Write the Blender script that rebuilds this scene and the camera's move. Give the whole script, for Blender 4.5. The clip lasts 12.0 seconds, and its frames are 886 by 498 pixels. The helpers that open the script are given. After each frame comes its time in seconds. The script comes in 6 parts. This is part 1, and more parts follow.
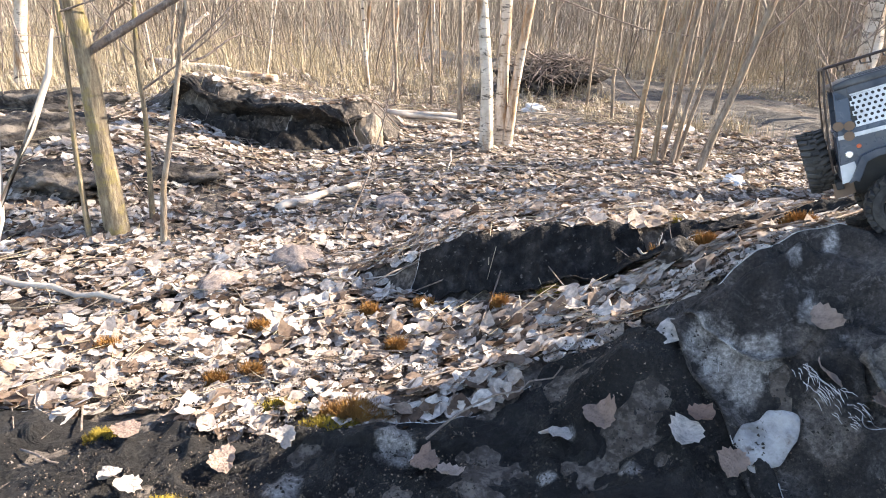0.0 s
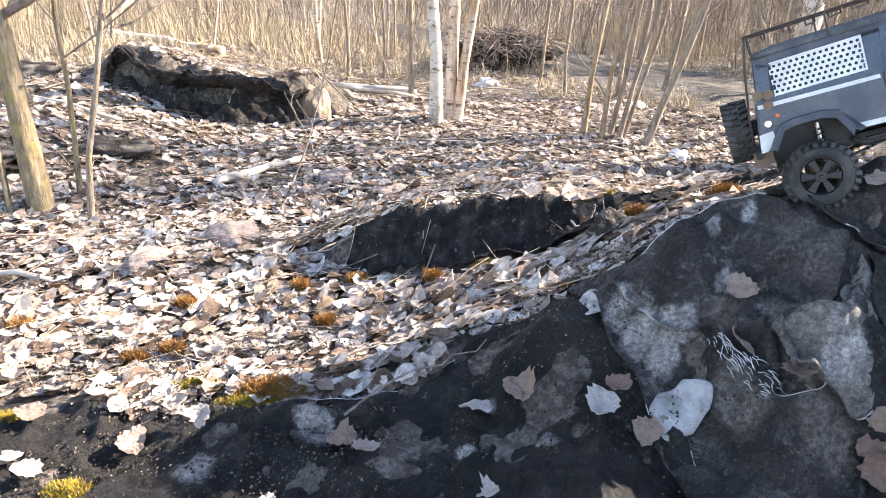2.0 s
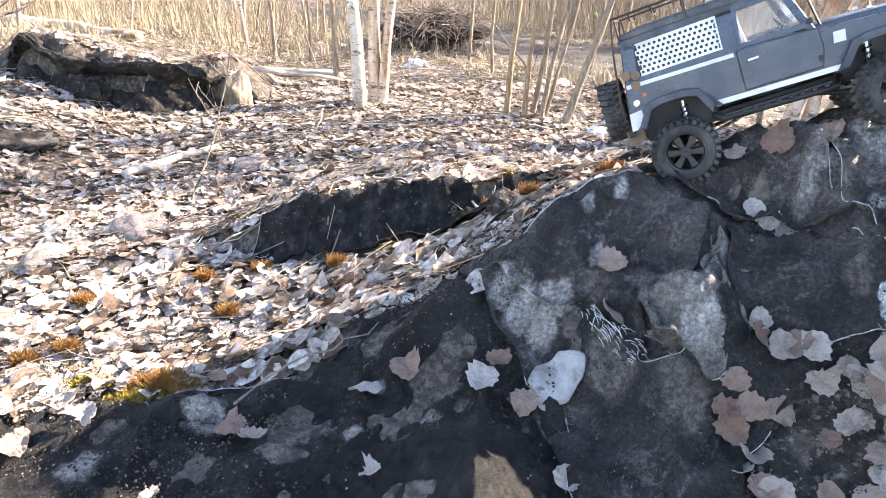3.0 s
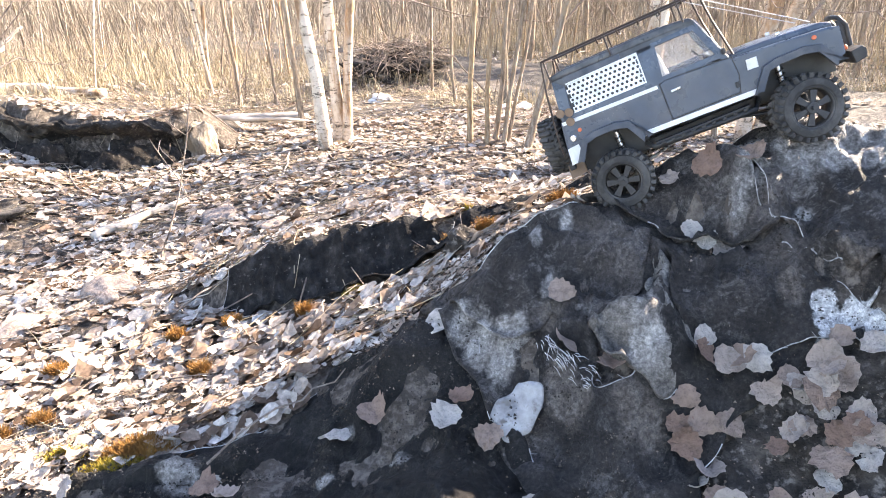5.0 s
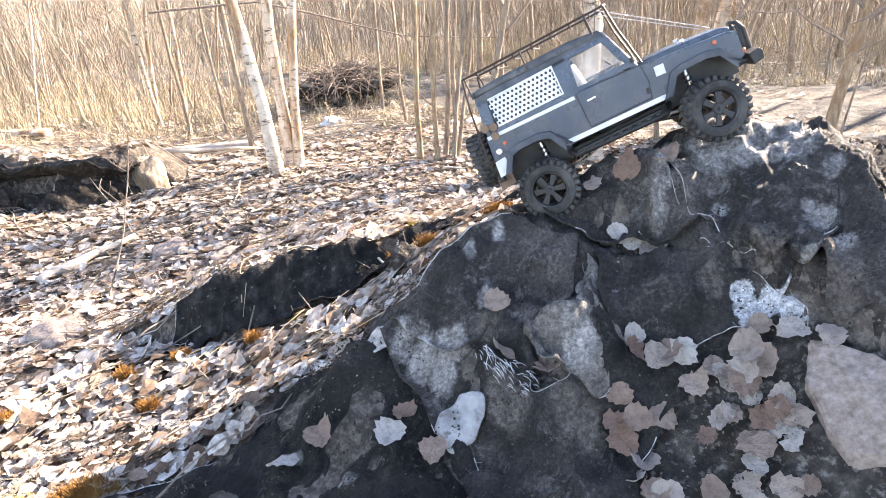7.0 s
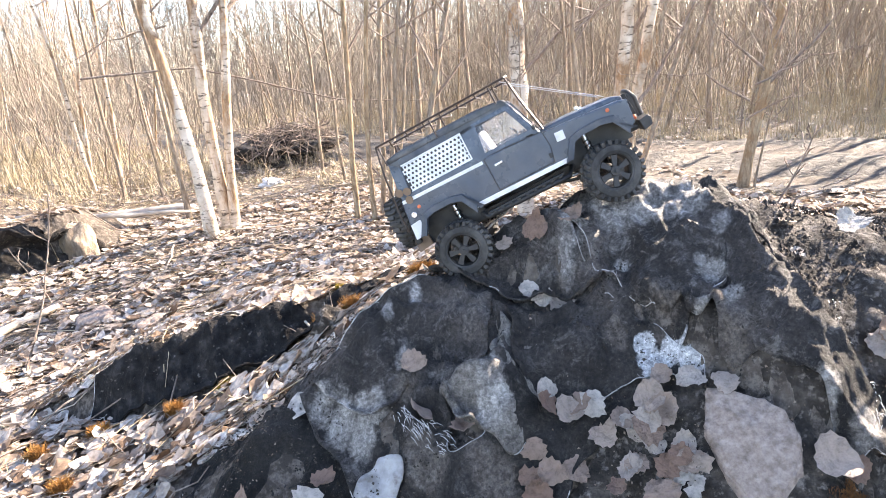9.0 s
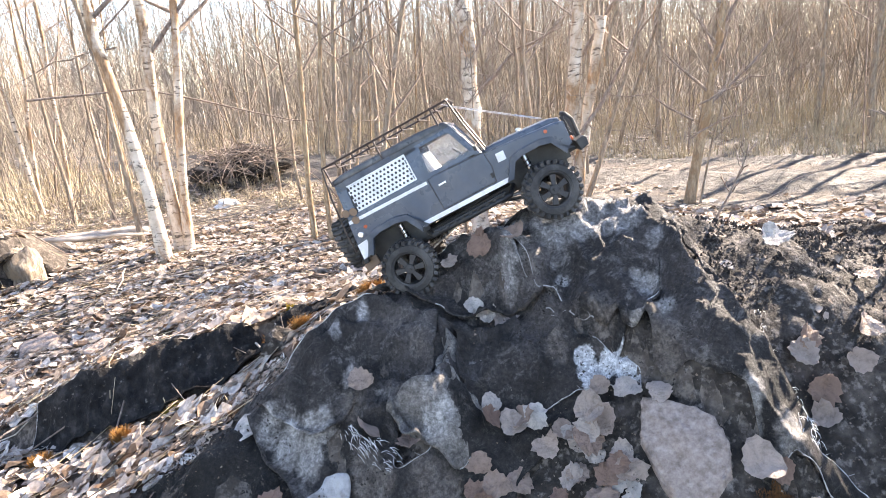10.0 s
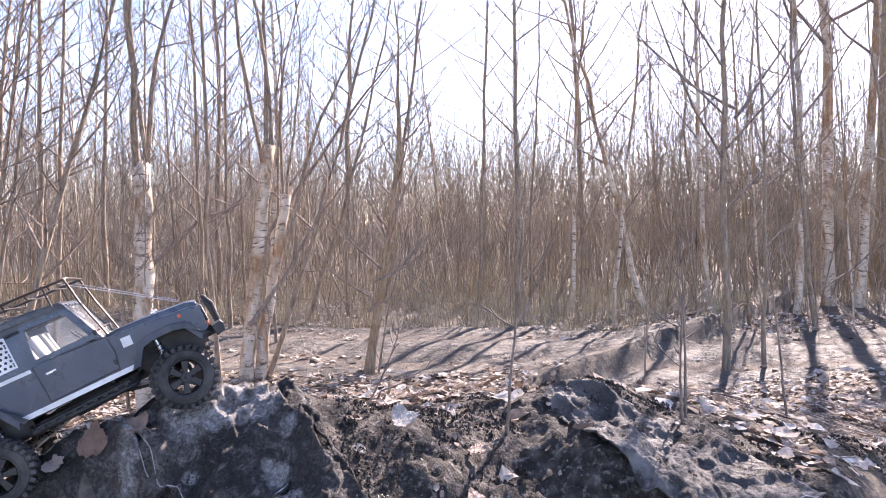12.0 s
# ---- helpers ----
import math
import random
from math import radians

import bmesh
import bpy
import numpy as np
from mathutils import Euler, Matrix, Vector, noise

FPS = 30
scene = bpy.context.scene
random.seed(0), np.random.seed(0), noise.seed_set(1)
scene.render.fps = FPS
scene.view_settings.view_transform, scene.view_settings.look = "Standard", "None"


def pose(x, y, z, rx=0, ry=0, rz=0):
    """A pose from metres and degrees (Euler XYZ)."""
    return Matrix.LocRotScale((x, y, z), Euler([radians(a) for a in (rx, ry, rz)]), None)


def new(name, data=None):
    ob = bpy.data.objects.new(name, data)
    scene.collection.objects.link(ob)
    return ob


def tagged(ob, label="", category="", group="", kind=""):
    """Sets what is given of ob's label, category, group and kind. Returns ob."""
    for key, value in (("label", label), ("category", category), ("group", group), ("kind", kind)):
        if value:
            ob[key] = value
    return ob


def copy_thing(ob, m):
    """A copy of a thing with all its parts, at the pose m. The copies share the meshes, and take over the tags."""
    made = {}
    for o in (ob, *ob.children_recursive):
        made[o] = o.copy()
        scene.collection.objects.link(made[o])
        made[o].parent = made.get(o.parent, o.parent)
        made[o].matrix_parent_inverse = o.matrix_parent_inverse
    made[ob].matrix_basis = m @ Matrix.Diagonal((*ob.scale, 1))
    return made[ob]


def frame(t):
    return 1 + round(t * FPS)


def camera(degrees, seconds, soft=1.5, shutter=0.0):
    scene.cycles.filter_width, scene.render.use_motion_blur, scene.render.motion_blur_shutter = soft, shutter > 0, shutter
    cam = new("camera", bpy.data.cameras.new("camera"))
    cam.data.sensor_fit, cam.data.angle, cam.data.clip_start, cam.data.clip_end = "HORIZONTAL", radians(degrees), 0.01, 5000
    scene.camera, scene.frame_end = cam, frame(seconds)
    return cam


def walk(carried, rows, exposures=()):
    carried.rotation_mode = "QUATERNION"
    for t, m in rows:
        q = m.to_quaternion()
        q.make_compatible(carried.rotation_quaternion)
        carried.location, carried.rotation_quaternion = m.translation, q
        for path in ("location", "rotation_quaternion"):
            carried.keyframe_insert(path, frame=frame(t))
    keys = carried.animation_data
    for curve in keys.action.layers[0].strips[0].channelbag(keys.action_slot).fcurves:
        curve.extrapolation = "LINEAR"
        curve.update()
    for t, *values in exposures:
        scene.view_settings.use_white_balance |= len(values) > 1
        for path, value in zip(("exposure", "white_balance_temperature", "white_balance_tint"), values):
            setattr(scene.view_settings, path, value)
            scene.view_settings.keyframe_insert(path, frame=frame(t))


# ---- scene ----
cam = camera(68.96, 12.0, soft=1.0)
# seconds, x, y, z, yaw, pitch, roll
ROWS = [
    (0.0, 0.0000, -0.0792, 0.7618, 0.00, -20.96, 1.34),
    (0.5, 0.0103, -0.0839, 0.7585, 0.09, -20.89, 1.43),
    (1.0, 0.0110, -0.0857, 0.7545, 0.17, -20.79, 1.54),
    (1.5, 0.0279, -0.0766, 0.7536, 0.31, -20.71, 1.65),
    (2.0, 0.0752, -0.0588, 0.7447, -3.50, -22.84, 2.28),
    (2.5, 0.1381, -0.0685, 0.7493, -7.44, -24.44, 3.41),
    (4.5, 0.2306, -0.1175, 0.8038, -9.29, -22.97, -2.68),
    (5.0, 0.2335, -0.1168, 0.8088, -9.80, -22.30, -2.48),
    (5.5, 0.2452, -0.1215, 0.8045, -10.09, -21.85, -2.76),
    (6.0, 0.2642, -0.1280, 0.7968, -11.07, -21.76, -4.03),
    (6.5, 0.2800, -0.1388, 0.8060, -12.12, -21.54, -4.88),
    (8.5, 0.3215, -0.1787, 0.8243, -15.13, -18.11, -6.74),
    (9.0, 0.3451, -0.1886, 0.8301, -17.96, -16.68, -5.65),
    (9.5, 0.3593, -0.2022, 0.8335, -19.55, -16.07, -5.46),
    (10.0, 0.3683, -0.2221, 0.8332, -21.52, -15.34, -5.59),
    (10.5, 0.3752, -0.2224, 0.8299, -22.30, -15.18, -5.84),
    (11.0, 0.3945, -0.2299, 0.8386, -23.67, -14.90, -6.00),
    (11.5, 0.4347, -0.2584, 0.8595, -35.50, -9.85, -3.70),
    (12.0, 0.4713, -0.2958, 0.8684, -48.04, -2.33, -0.76),
]
walk(cam, [(t, pose(x, y, z, 90 + pitch, 0, yaw) @ pose(0, 0, 0, 0, 0, roll)) for t, x, y, z, yaw, pitch, roll in ROWS],
     exposures=((0, 2.38, 7200, 14), (1.5, 2.5, 7200, 15), (2.5, 2.85, 7250, 16), (5.5, 3.05, 7600, 17), (9.5, 2.92, 7450, 17), (11, 2.82, 7250, 19), (11.5, 3.1, 7050, 24), (12, 2.2, 6800, 28)))

# ---- world, sun ----
SUN_AZ, SUN_EL = 75.0, 32.0      # degrees from +y towards +x, and above the horizon
world = bpy.data.worlds.new("sky")
scene.world = world
world.use_nodes = True
nt = world.node_tree
sky = nt.nodes.new("ShaderNodeTexSky")
sky.sky_type, sky.sun_disc = "NISHITA", False
sky.sun_elevation, sky.sun_rotation = radians(SUN_EL), radians(SUN_AZ)
sky.air_density, sky.dust_density, sky.ozone_density = 0.8, 0.20, 1.1
nt.links.new(sky.outputs[0], nt.nodes["Background"].inputs[0])
nt.nodes["Background"].inputs[1].default_value = 0.11
sun = new("sun", bpy.data.lights.new("sun", "SUN"))
sun.data.energy, sun.data.angle, sun.data.color = 5.0, radians(0.6), (1.0, 0.94, 0.84)
az, el = radians(SUN_AZ), radians(SUN_EL)
SUN_DIR = Vector((math.sin(az) * math.cos(el), math.cos(az) * math.cos(el), math.sin(el)))
sun.matrix_world = Matrix.Translation(SUN_DIR * 30) @ (-SUN_DIR).to_track_quat("-Z", "Y").to_matrix().to_4x4()


# ---- materials ----
def material(name, build):
    m = bpy.data.materials.new(name)
    m.use_nodes = True
    t = m.node_tree
    build(t, t.nodes["Principled BSDF"], t.nodes["Material Output"])
    return m


def node(t, kind, **sets):
    n = t.nodes.new(kind)
    for k, v in sets.items():
        n.inputs[k.replace("_", " ")].default_value = v
    return n


def noise_at(t, scale, detail=4.0, rough=0.55, coords="Object", stretch=None, distort=0.0):
    c = t.nodes.new("ShaderNodeTexCoord")
    n = node(t, "ShaderNodeTexNoise", Scale=scale, Detail=detail, Roughness=rough, Distortion=distort)
    if stretch:
        mp = t.nodes.new("ShaderNodeMapping")
        mp.inputs["Scale"].default_value = stretch
        t.links.new(c.outputs[coords], mp.inputs[0])
        t.links.new(mp.outputs[0], n.inputs["Vector"])
    else:
        t.links.new(c.outputs[coords], n.inputs["Vector"])
    return n.outputs["Fac"]


def ramp(t, source, stops, smooth=False):
    r = t.nodes.new("ShaderNodeValToRGB")
    if smooth:
        r.color_ramp.interpolation = "EASE"
    e = r.color_ramp.elements
    while len(e) < len(stops):
        e.new(0.5)
    for k, (p, c) in enumerate(stops):
        e[k].position = p
        e[k].color = (*c, 1) if len(c) == 3 else c
    t.links.new(source, r.inputs[0])
    return r.outputs[0]


def grey(v):
    return (v, v, v)


def mix(t, fac, a, b, how="MIX"):
    m = t.nodes.new("ShaderNodeMix")
    m.data_type, m.blend_type = "RGBA", how
    for sock, v in ((m.inputs[0], fac), (m.inputs[6], a), (m.inputs[7], b)):
        if isinstance(v, (int, float)):
            sock.default_value = v
        elif isinstance(v, tuple):
            sock.default_value = (*v, 1)
        else:
            t.links.new(v, sock)
    return m.outputs[2]


def bump(t, bsdf, source, strength, distance):
    b = node(t, "ShaderNodeBump", Strength=strength, Distance=distance)
    t.links.new(source, b.inputs["Height"])
    t.links.new(b.outputs[0], bsdf.inputs["Normal"])


def rough_stuff(name, stops, scale, rough=0.85, bump_scale=60.0, bump_d=0.002, metal=0.0, second=None, spec=0.3, strength=0.6):
    """A surface of one family of colours, varied at two scales, with fine relief."""
    def build(t, b, o):
        c = ramp(t, noise_at(t, scale, 6, 0.62), stops)
        if second:
            f = ramp(t, noise_at(t, second[0], 5, 0.6), ((second[1], grey(0)), (second[2], grey(1))))
            c = mix(t, f, c, second[3])
        t.links.new(c, b.inputs["Base Color"])
        b.inputs["Roughness"].default_value, b.inputs["Metallic"].default_value = rough, metal
        b.inputs["Specular IOR Level"].default_value = spec
        bump(t, b, noise_at(t, bump_scale, 6, 0.65), strength, bump_d)
    return material(name, build)


def soil(t, b, o):
    c = ramp(t, noise_at(t, 9, 8, 0.7), ((0.3, (.022, .017, .0135)), (0.5, (.058, .045, .036)), (0.68, (.135, .110, .09))))
    f = ramp(t, noise_at(t, 55, 4, 0.7), ((0.46, grey(0)), (0.62, grey(1))))
    c = mix(t, f, c, (.18, .15, .125))
    g = ramp(t, noise_at(t, 0.35, 3, 0.5), ((0.42, grey(0)), (0.62, grey(1))))
    c = mix(t, g, c, mix(t, f, (.075, .060, .046), (.15, .125, .098)))
    t.links.new(c, b.inputs["Base Color"])
    b.inputs["Roughness"].default_value = 0.9
    bump(t, b, noise_at(t, 70, 8, 0.72), 0.9, 0.012)


M_GROUND = material("forest_soil", soil)


# pale worn places (the westernmost are sunlit patches painted pale), brown stains and cracked white paint on the felt:
# place in plan and reach
WORN_AND_SUNLIT = ((0.434, 0.887, 0.028), (0.459, 0.849, 0.034), (0.491, 0.825, 0.034), (0.522, 0.821, 0.022), (0.489, 0.804, 0.028), (0.591, 0.854, 0.020), (1.082, 0.636, 0.026), (1.080, 0.664, 0.014), (1.071, 0.581, 0.020), (1.027, 0.594, 0.014), (1.087, 0.412, 0.018), (1.120, 0.372, 0.024), (0.717, 0.727, 0.014), (0.985, 0.757, 0.014), (0.689, 0.696, 0.030), (0.214, 0.811, 0.016), (0.292, 0.718, 0.016), (0.172, 0.730, 0.016), (-0.246, 0.738, 0.035), (-0.072, 0.813, 0.035), (-0.188, 1.143, 0.030))
CREST_DUST = ((0.947, 1.017, 0.030), (0.943, 0.881, 0.040), (1.013, 0.829, 0.045), (1.087, 0.803, 0.045), (1.123, 0.759, 0.035), (0.920, 0.825, 0.022), (1.045, 0.806, 0.030), (1.093, 0.803, 0.035), (1.149, 0.770, 0.035), (1.100, 0.764, 0.022), (1.134, 0.680, 0.018), (0.644, 0.928, 0.014), (0.584, 0.924, 0.012))
STAIN = ((0.560, 0.722, 0.030), (0.580, 0.695, 0.025), (0.653, 0.651, 0.035), (0.672, 0.631, 0.030), (0.578, 0.819, 0.020), (1.000, 0.650, 0.030), (0.907, 0.822, 0.020), (0.688, 0.784, 0.030), (0.921, 0.682, 0.025), (1.031, 0.539, 0.030))
WHITE = ((0.953, 0.648, 0.015), (0.946, 0.623, 0.020), (0.938, 0.605, 0.015), (0.977, 0.612, 0.015), (0.994, 0.592, 0.018), (1.007, 0.577, 0.013))


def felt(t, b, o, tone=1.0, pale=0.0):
    """Dark non-woven cloth: matted fibre, dust in its hollows, pale where it is rubbed bare and at painted sunlit
    spots.
    """
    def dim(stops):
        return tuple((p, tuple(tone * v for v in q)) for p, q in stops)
    tc = t.nodes.new("ShaderNodeTexCoord")
    flat = t.nodes.new("ShaderNodeVectorMath")
    flat.operation = "MULTIPLY"
    flat.inputs[1].default_value = (1, 1, 0)
    t.links.new(tc.outputs["Object"], flat.inputs[0])
    wob = mix(t, .42, noise_at(t, 13, 5, .60, distort=.4), noise_at(t, 70, 6, .70, distort=.5))

    def near(places, lo, hi):
        worn = None
        for sx, sy, sr in places:
            d = t.nodes.new("ShaderNodeVectorMath")
            d.operation = "DISTANCE"
            d.inputs[1].default_value = (sx, sy, 0)
            t.links.new(flat.outputs[0], d.inputs[0])
            m = t.nodes.new("ShaderNodeMath")
            m.operation = "MULTIPLY_ADD"
            m.inputs[1].default_value, m.inputs[2].default_value = -1 / sr, 1.0
            t.links.new(d.outputs["Value"], m.inputs[0])
            if worn is None:
                worn = m.outputs[0]
            else:
                x = t.nodes.new("ShaderNodeMath")
                x.operation = "MAXIMUM"
                t.links.new(worn, x.inputs[0])
                t.links.new(m.outputs[0], x.inputs[1])
                worn = x.outputs[0]
        a = t.nodes.new("ShaderNodeMath")
        a.operation = "MULTIPLY_ADD"
        a.inputs[1].default_value = 2.6
        t.links.new(wob, a.inputs[0])
        t.links.new(worn, a.inputs[2])
        sc = t.nodes.new("ShaderNodeMapRange")
        sc.inputs["From Min"].default_value, sc.inputs["From Max"].default_value = lo, hi
        t.links.new(a.outputs[0], sc.inputs["Value"])
        return sc.outputs[0]
    c = ramp(t, noise_at(t, 7, 7, 0.62, distort=.5), dim(((0.32, (.017, .0148, .0138)), (0.50, (.048, .0415, .0386)), (0.68, (.108, .094, .087)))))
    dust = ramp(t, noise_at(t, 24, 11, .80, distort=.9), ((.52, grey(0)), (.60, grey(.70))))
    c = mix(t, dust, c, tuple(tone * v for v in (.175, .162, .152)))
    flake = ramp(t, noise_at(t, 58, 9, .82, distort=1.2), ((.56, grey(0)), (.61, grey(.8))))
    c = mix(t, flake, c, tuple(tone * v for v in (.016, .0145, .014)))
    h = ramp(t, noise_at(t, 4.1, 6, 0.62, distort=.9), ((0.50, grey(0)), (0.74, grey(.45))), True)
    c = mix(t, h, c, ramp(t, noise_at(t, 60, 5, .7), dim(((.3, (.016, .012, .010)), (.5, (.045, .036, .030)), (.7, (.105, .084, .066))))))
    deep = ramp(t, noise_at(t, 3.4, 5, .58, distort=.8), ((.38, grey(.50)), (.60, grey(1.2))), True)
    c = mix(t, 1.0, c, deep, "MULTIPLY")
    if pale:
        p = ramp(t, noise_at(t, 9, 7, .66, distort=.5), ((.30, (.085, .075, .067)), (.46, (.19, .172, .155)), (.64, (.30, .277, .25))))
        c = mix(t, pale, c, p)
    c = mix(t, near(STAIN, 1.22, 1.75), c, ramp(t, noise_at(t, 45, 7, .70, distort=.4), ((.3, (.045, .035, .029)), (.5, (.125, .105, .090)), (.7, (.20, .175, .155)))))
    c = mix(t, near(WORN_AND_SUNLIT, 1.22, 1.68), c, ramp(t, noise_at(t, 24, 8, 0.70, distort=.6), ((0.30, (.12, .108, .098)), (0.47, (.27, .248, .228)), (0.66, (.45, .425, .395)))))
    c = mix(t, near(CREST_DUST, 1.15, 1.75), c, ramp(t, noise_at(t, 38, 8, 0.72, distort=.6), ((0.32, (.05, .048, .048)), (0.47, (.20, .19, .185)), (0.64, (.42, .40, .39)))))
    c = mix(t, near(WHITE, 1.05, 1.30), c, ramp(t, noise_at(t, 60, 6, 0.70, distort=.6), ((0.33, (.40, .39, .385)), (0.45, (.62, .61, .60)), (0.68, (.74, .73, .72)))))
    grain = ramp(t, noise_at(t, 150, 7, .76, distort=.3), ((.34, grey(.35)), (.5, grey(.98)), (.64, grey(1.75))))
    c = mix(t, 1.0, c, grain, "MULTIPLY")
    sp = ramp(t, noise_at(t, 190, 5, 0.7), ((0.63, grey(0)), (0.70, grey(.5))))
    c = mix(t, sp, c, (.22 * tone, .205 * tone, .19 * tone))
    t.links.new(c, b.inputs["Base Color"])
    r = ramp(t, noise_at(t, 11, 5, .6), ((0.3, grey(.46)), (0.7, grey(.85))))
    t.links.new(r, b.inputs["Roughness"])
    b.inputs["Specular IOR Level"].default_value = 0.35
    h2 = mix(t, 0.38, noise_at(t, 30, 9, 0.76, distort=.6), noise_at(t, 190, 5, 0.75))
    bump(t, b, h2, 1.0, 0.018)


M_FELT = material("dirty_geotextile", felt)
M_FELT_BASE = material("blackened_geotextile", lambda t, b, o: felt(t, b, o, .85))
# West sheet: same felt, shade at the mound's foot put into its colour
M_FELT_WEST = material("shaded_black_geotextile", lambda t, b, o: felt(t, b, o, .24))
M_FELT_WORN = material("rubbed_grey_geotextile", lambda t, b, o: felt(t, b, o, 1.0, .85))
M_FELT_WHITE = rough_stuff("torn_white_felt", ((.3, (.16, .155, .15)), (.5, (.30, .29, .285)), (.7, (.43, .42, .415))), 26, .85, 90, .006, second=(40, .58, .70, (.16, .14, .13)), strength=.9)
M_FELT_PALE = rough_stuff("worn_pale_felt", ((.3, (.030, .028, .027)), (.5, (.085, .080, .077)), (.70, (.20, .19, .182))), 9, .7, 70, .010, second=(26, .50, .60, (.04, .036, .033)), strength=1.0)
M_BLACKSOIL = rough_stuff("damp_black_soil", ((.3, (.011, .0092, .008)), (.5, (.040, .0335, .0285)), (.70, (.112, .095, .082))), 30, .80, 70, .012, second=(75, .54, .68, (.20, .175, .155)), spec=.22, strength=.9)
M_ROAD = rough_stuff("muddy_track", ((.3, (.045, .040, .035)), (.55, (.090, .080, .071)), (.75, (.15, .135, .120))), 3.5, .75, 18, .04, second=(11, .52, .66, (.045, .039, .034)), strength=.9)
M_STONE = rough_stuff("pale_concrete_stone", ((.3, (.17, .132, .112)), (.5, (.29, .230, .197)), (.70, (.40, .33, .288))), 90, .9, 120, .005, second=(24, .58, .68, (.17, .132, .112)), strength=1.0)
M_FOAM = rough_stuff("weathered_white_foam", ((.3, (.62, .60, .58)), (.6, (.80, .79, .77))), 12, .7, 60, .003)
M_DARKLUMP = rough_stuff("dark_peaty_soil", ((.3, (.014, .012, .011)), (.52, (.048, .041, .036)), (.72, (.16, .137, .115))), 13, .9, 30, .03, second=(9, .52, .64, (.20, .17, .14)), strength=1.0)
M_PEAT = rough_stuff("bare_dark_peat", ((.3, (.010, .0085, .0075)), (.52, (.030, .025, .021)), (.72, (.095, .080, .066))), 16, .92, 40, .02, second=(60, .58, .70, (.15, .125, .10)), strength=1.0)
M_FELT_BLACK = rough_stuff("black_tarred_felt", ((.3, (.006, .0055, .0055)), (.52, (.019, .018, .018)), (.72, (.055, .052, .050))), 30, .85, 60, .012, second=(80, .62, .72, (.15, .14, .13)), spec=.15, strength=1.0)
M_CRUMB = rough_stuff("leaf_crumb", ((.3, (.075, .05, .035)), (.5, (.20, .15, .115)), (.72, (.42, .35, .30))), 40, .85, 90, .001)


def leafy(t, b, o):
    g = t.nodes.new("ShaderNodeNewGeometry")
    c = ramp(t, g.outputs["Random Per Island"], ((0.0, (.10, .060, .038)), (0.12, (.24, .165, .118)), (0.32, (.44, .350, .282)), (0.62, (.58, .500, .435)), (1.0, (.76, .70, .64))))
    v = ramp(t, noise_at(t, 70, 5, .65), ((.32, grey(.45)), (.68, grey(1.15))))
    c = mix(t, 1.0, c, v, "MULTIPLY")
    t.links.new(c, b.inputs["Base Color"])
    b.inputs["Roughness"].default_value = 0.68
    b.inputs["Specular IOR Level"].default_value = 0.35
    bump(t, b, noise_at(t, 160, 4, .6), 0.4, 0.002)
    tr = t.nodes.new("ShaderNodeBsdfTranslucent")
    t.links.new(c, tr.inputs[0])
    m = t.nodes.new("ShaderNodeMixShader")
    m.inputs[0].default_value = 0.28
    t.links.new(b.outputs[0], m.inputs[1])
    t.links.new(tr.outputs[0], m.inputs[2])
    t.links.new(m.outputs[0], o.inputs[0])


M_LEAF = material("dry_leaf_litter", leafy)


def leaf_one(t, b, o):
    i = t.nodes.new("ShaderNodeObjectInfo")
    c = ramp(t, i.outputs["Random"], ((0.0, (.34, .21, .155)), (0.25, (.50, .37, .30)), (0.6, (.60, .50, .44)), (1.0, (.74, .67, .61))))
    v = ramp(t, noise_at(t, 3.2, 7, .72, distort=.5), ((.28, grey(.42)), (.48, grey(.92)), (.7, grey(1.12))))
    c = mix(t, 1.0, c, v, "MULTIPLY")
    t.links.new(c, b.inputs["Base Color"])
    b.inputs["Roughness"].default_value = 0.7
    bump(t, b, noise_at(t, 6, 6, .7), 0.8, 0.05)


M_LEAF_ONE = material("bleached_leaf", leaf_one)
M_MOSS = rough_stuff("orange_brown_moss", ((.3, (.11, .050, .016)), (.5, (.27, .130, .035)), (.7, (.44, .26, .08))), 30, .9, 200, .003)
M_MOSS_DARK = rough_stuff("rust_brown_moss", ((.3, (.06, .028, .012)), (.5, (.15, .068, .025)), (.7, (.27, .14, .05))), 30, .9, 200, .003)
M_MOSS_Y = rough_stuff("yellow_green_moss", ((.3, (.10, .075, .012)), (.5, (.34, .25, .04)), (.7, (.55, .42, .07))), 30, .9, 200, .003)
M_GRASS = rough_stuff("dry_straw", ((.3, (.26, .205, .130)), (.55, (.42, .350, .240)), (.75, (.56, .485, .36))), 6, .8, 80, .002)


def bark_birch(t, b, o):
    c = ramp(t, noise_at(t, 14, 5, .6), ((.3, (.40, .32, .235)), (.52, (.60, .51, .41)), (.75, (.74, .66, .56))))
    marks = ramp(t, noise_at(t, 22, 6, .74, stretch=(.7, .7, 2.4), distort=.5), ((.55, grey(0)), (.60, grey(.95))))
    c = mix(t, marks, c, (.06, .045, .034))
    peel = ramp(t, noise_at(t, 5.5, 5, .66, stretch=(1, 1, .35), distort=.6), ((.47, grey(0)), (.56, grey(1))))
    c = mix(t, peel, c, ramp(t, noise_at(t, 50, 5, .7, stretch=(1, 1, .3)), ((.3, (.13, .075, .04)), (.55, (.36, .22, .12)), (.75, (.56, .42, .29)))))
    t.links.new(c, b.inputs["Base Color"])
    b.inputs["Roughness"].default_value = 0.75
    bump(t, b, noise_at(t, 40, 6, .7, stretch=(1, 1, 3)), 0.6, 0.006)


M_BIRCH = material("birch_bark", bark_birch)


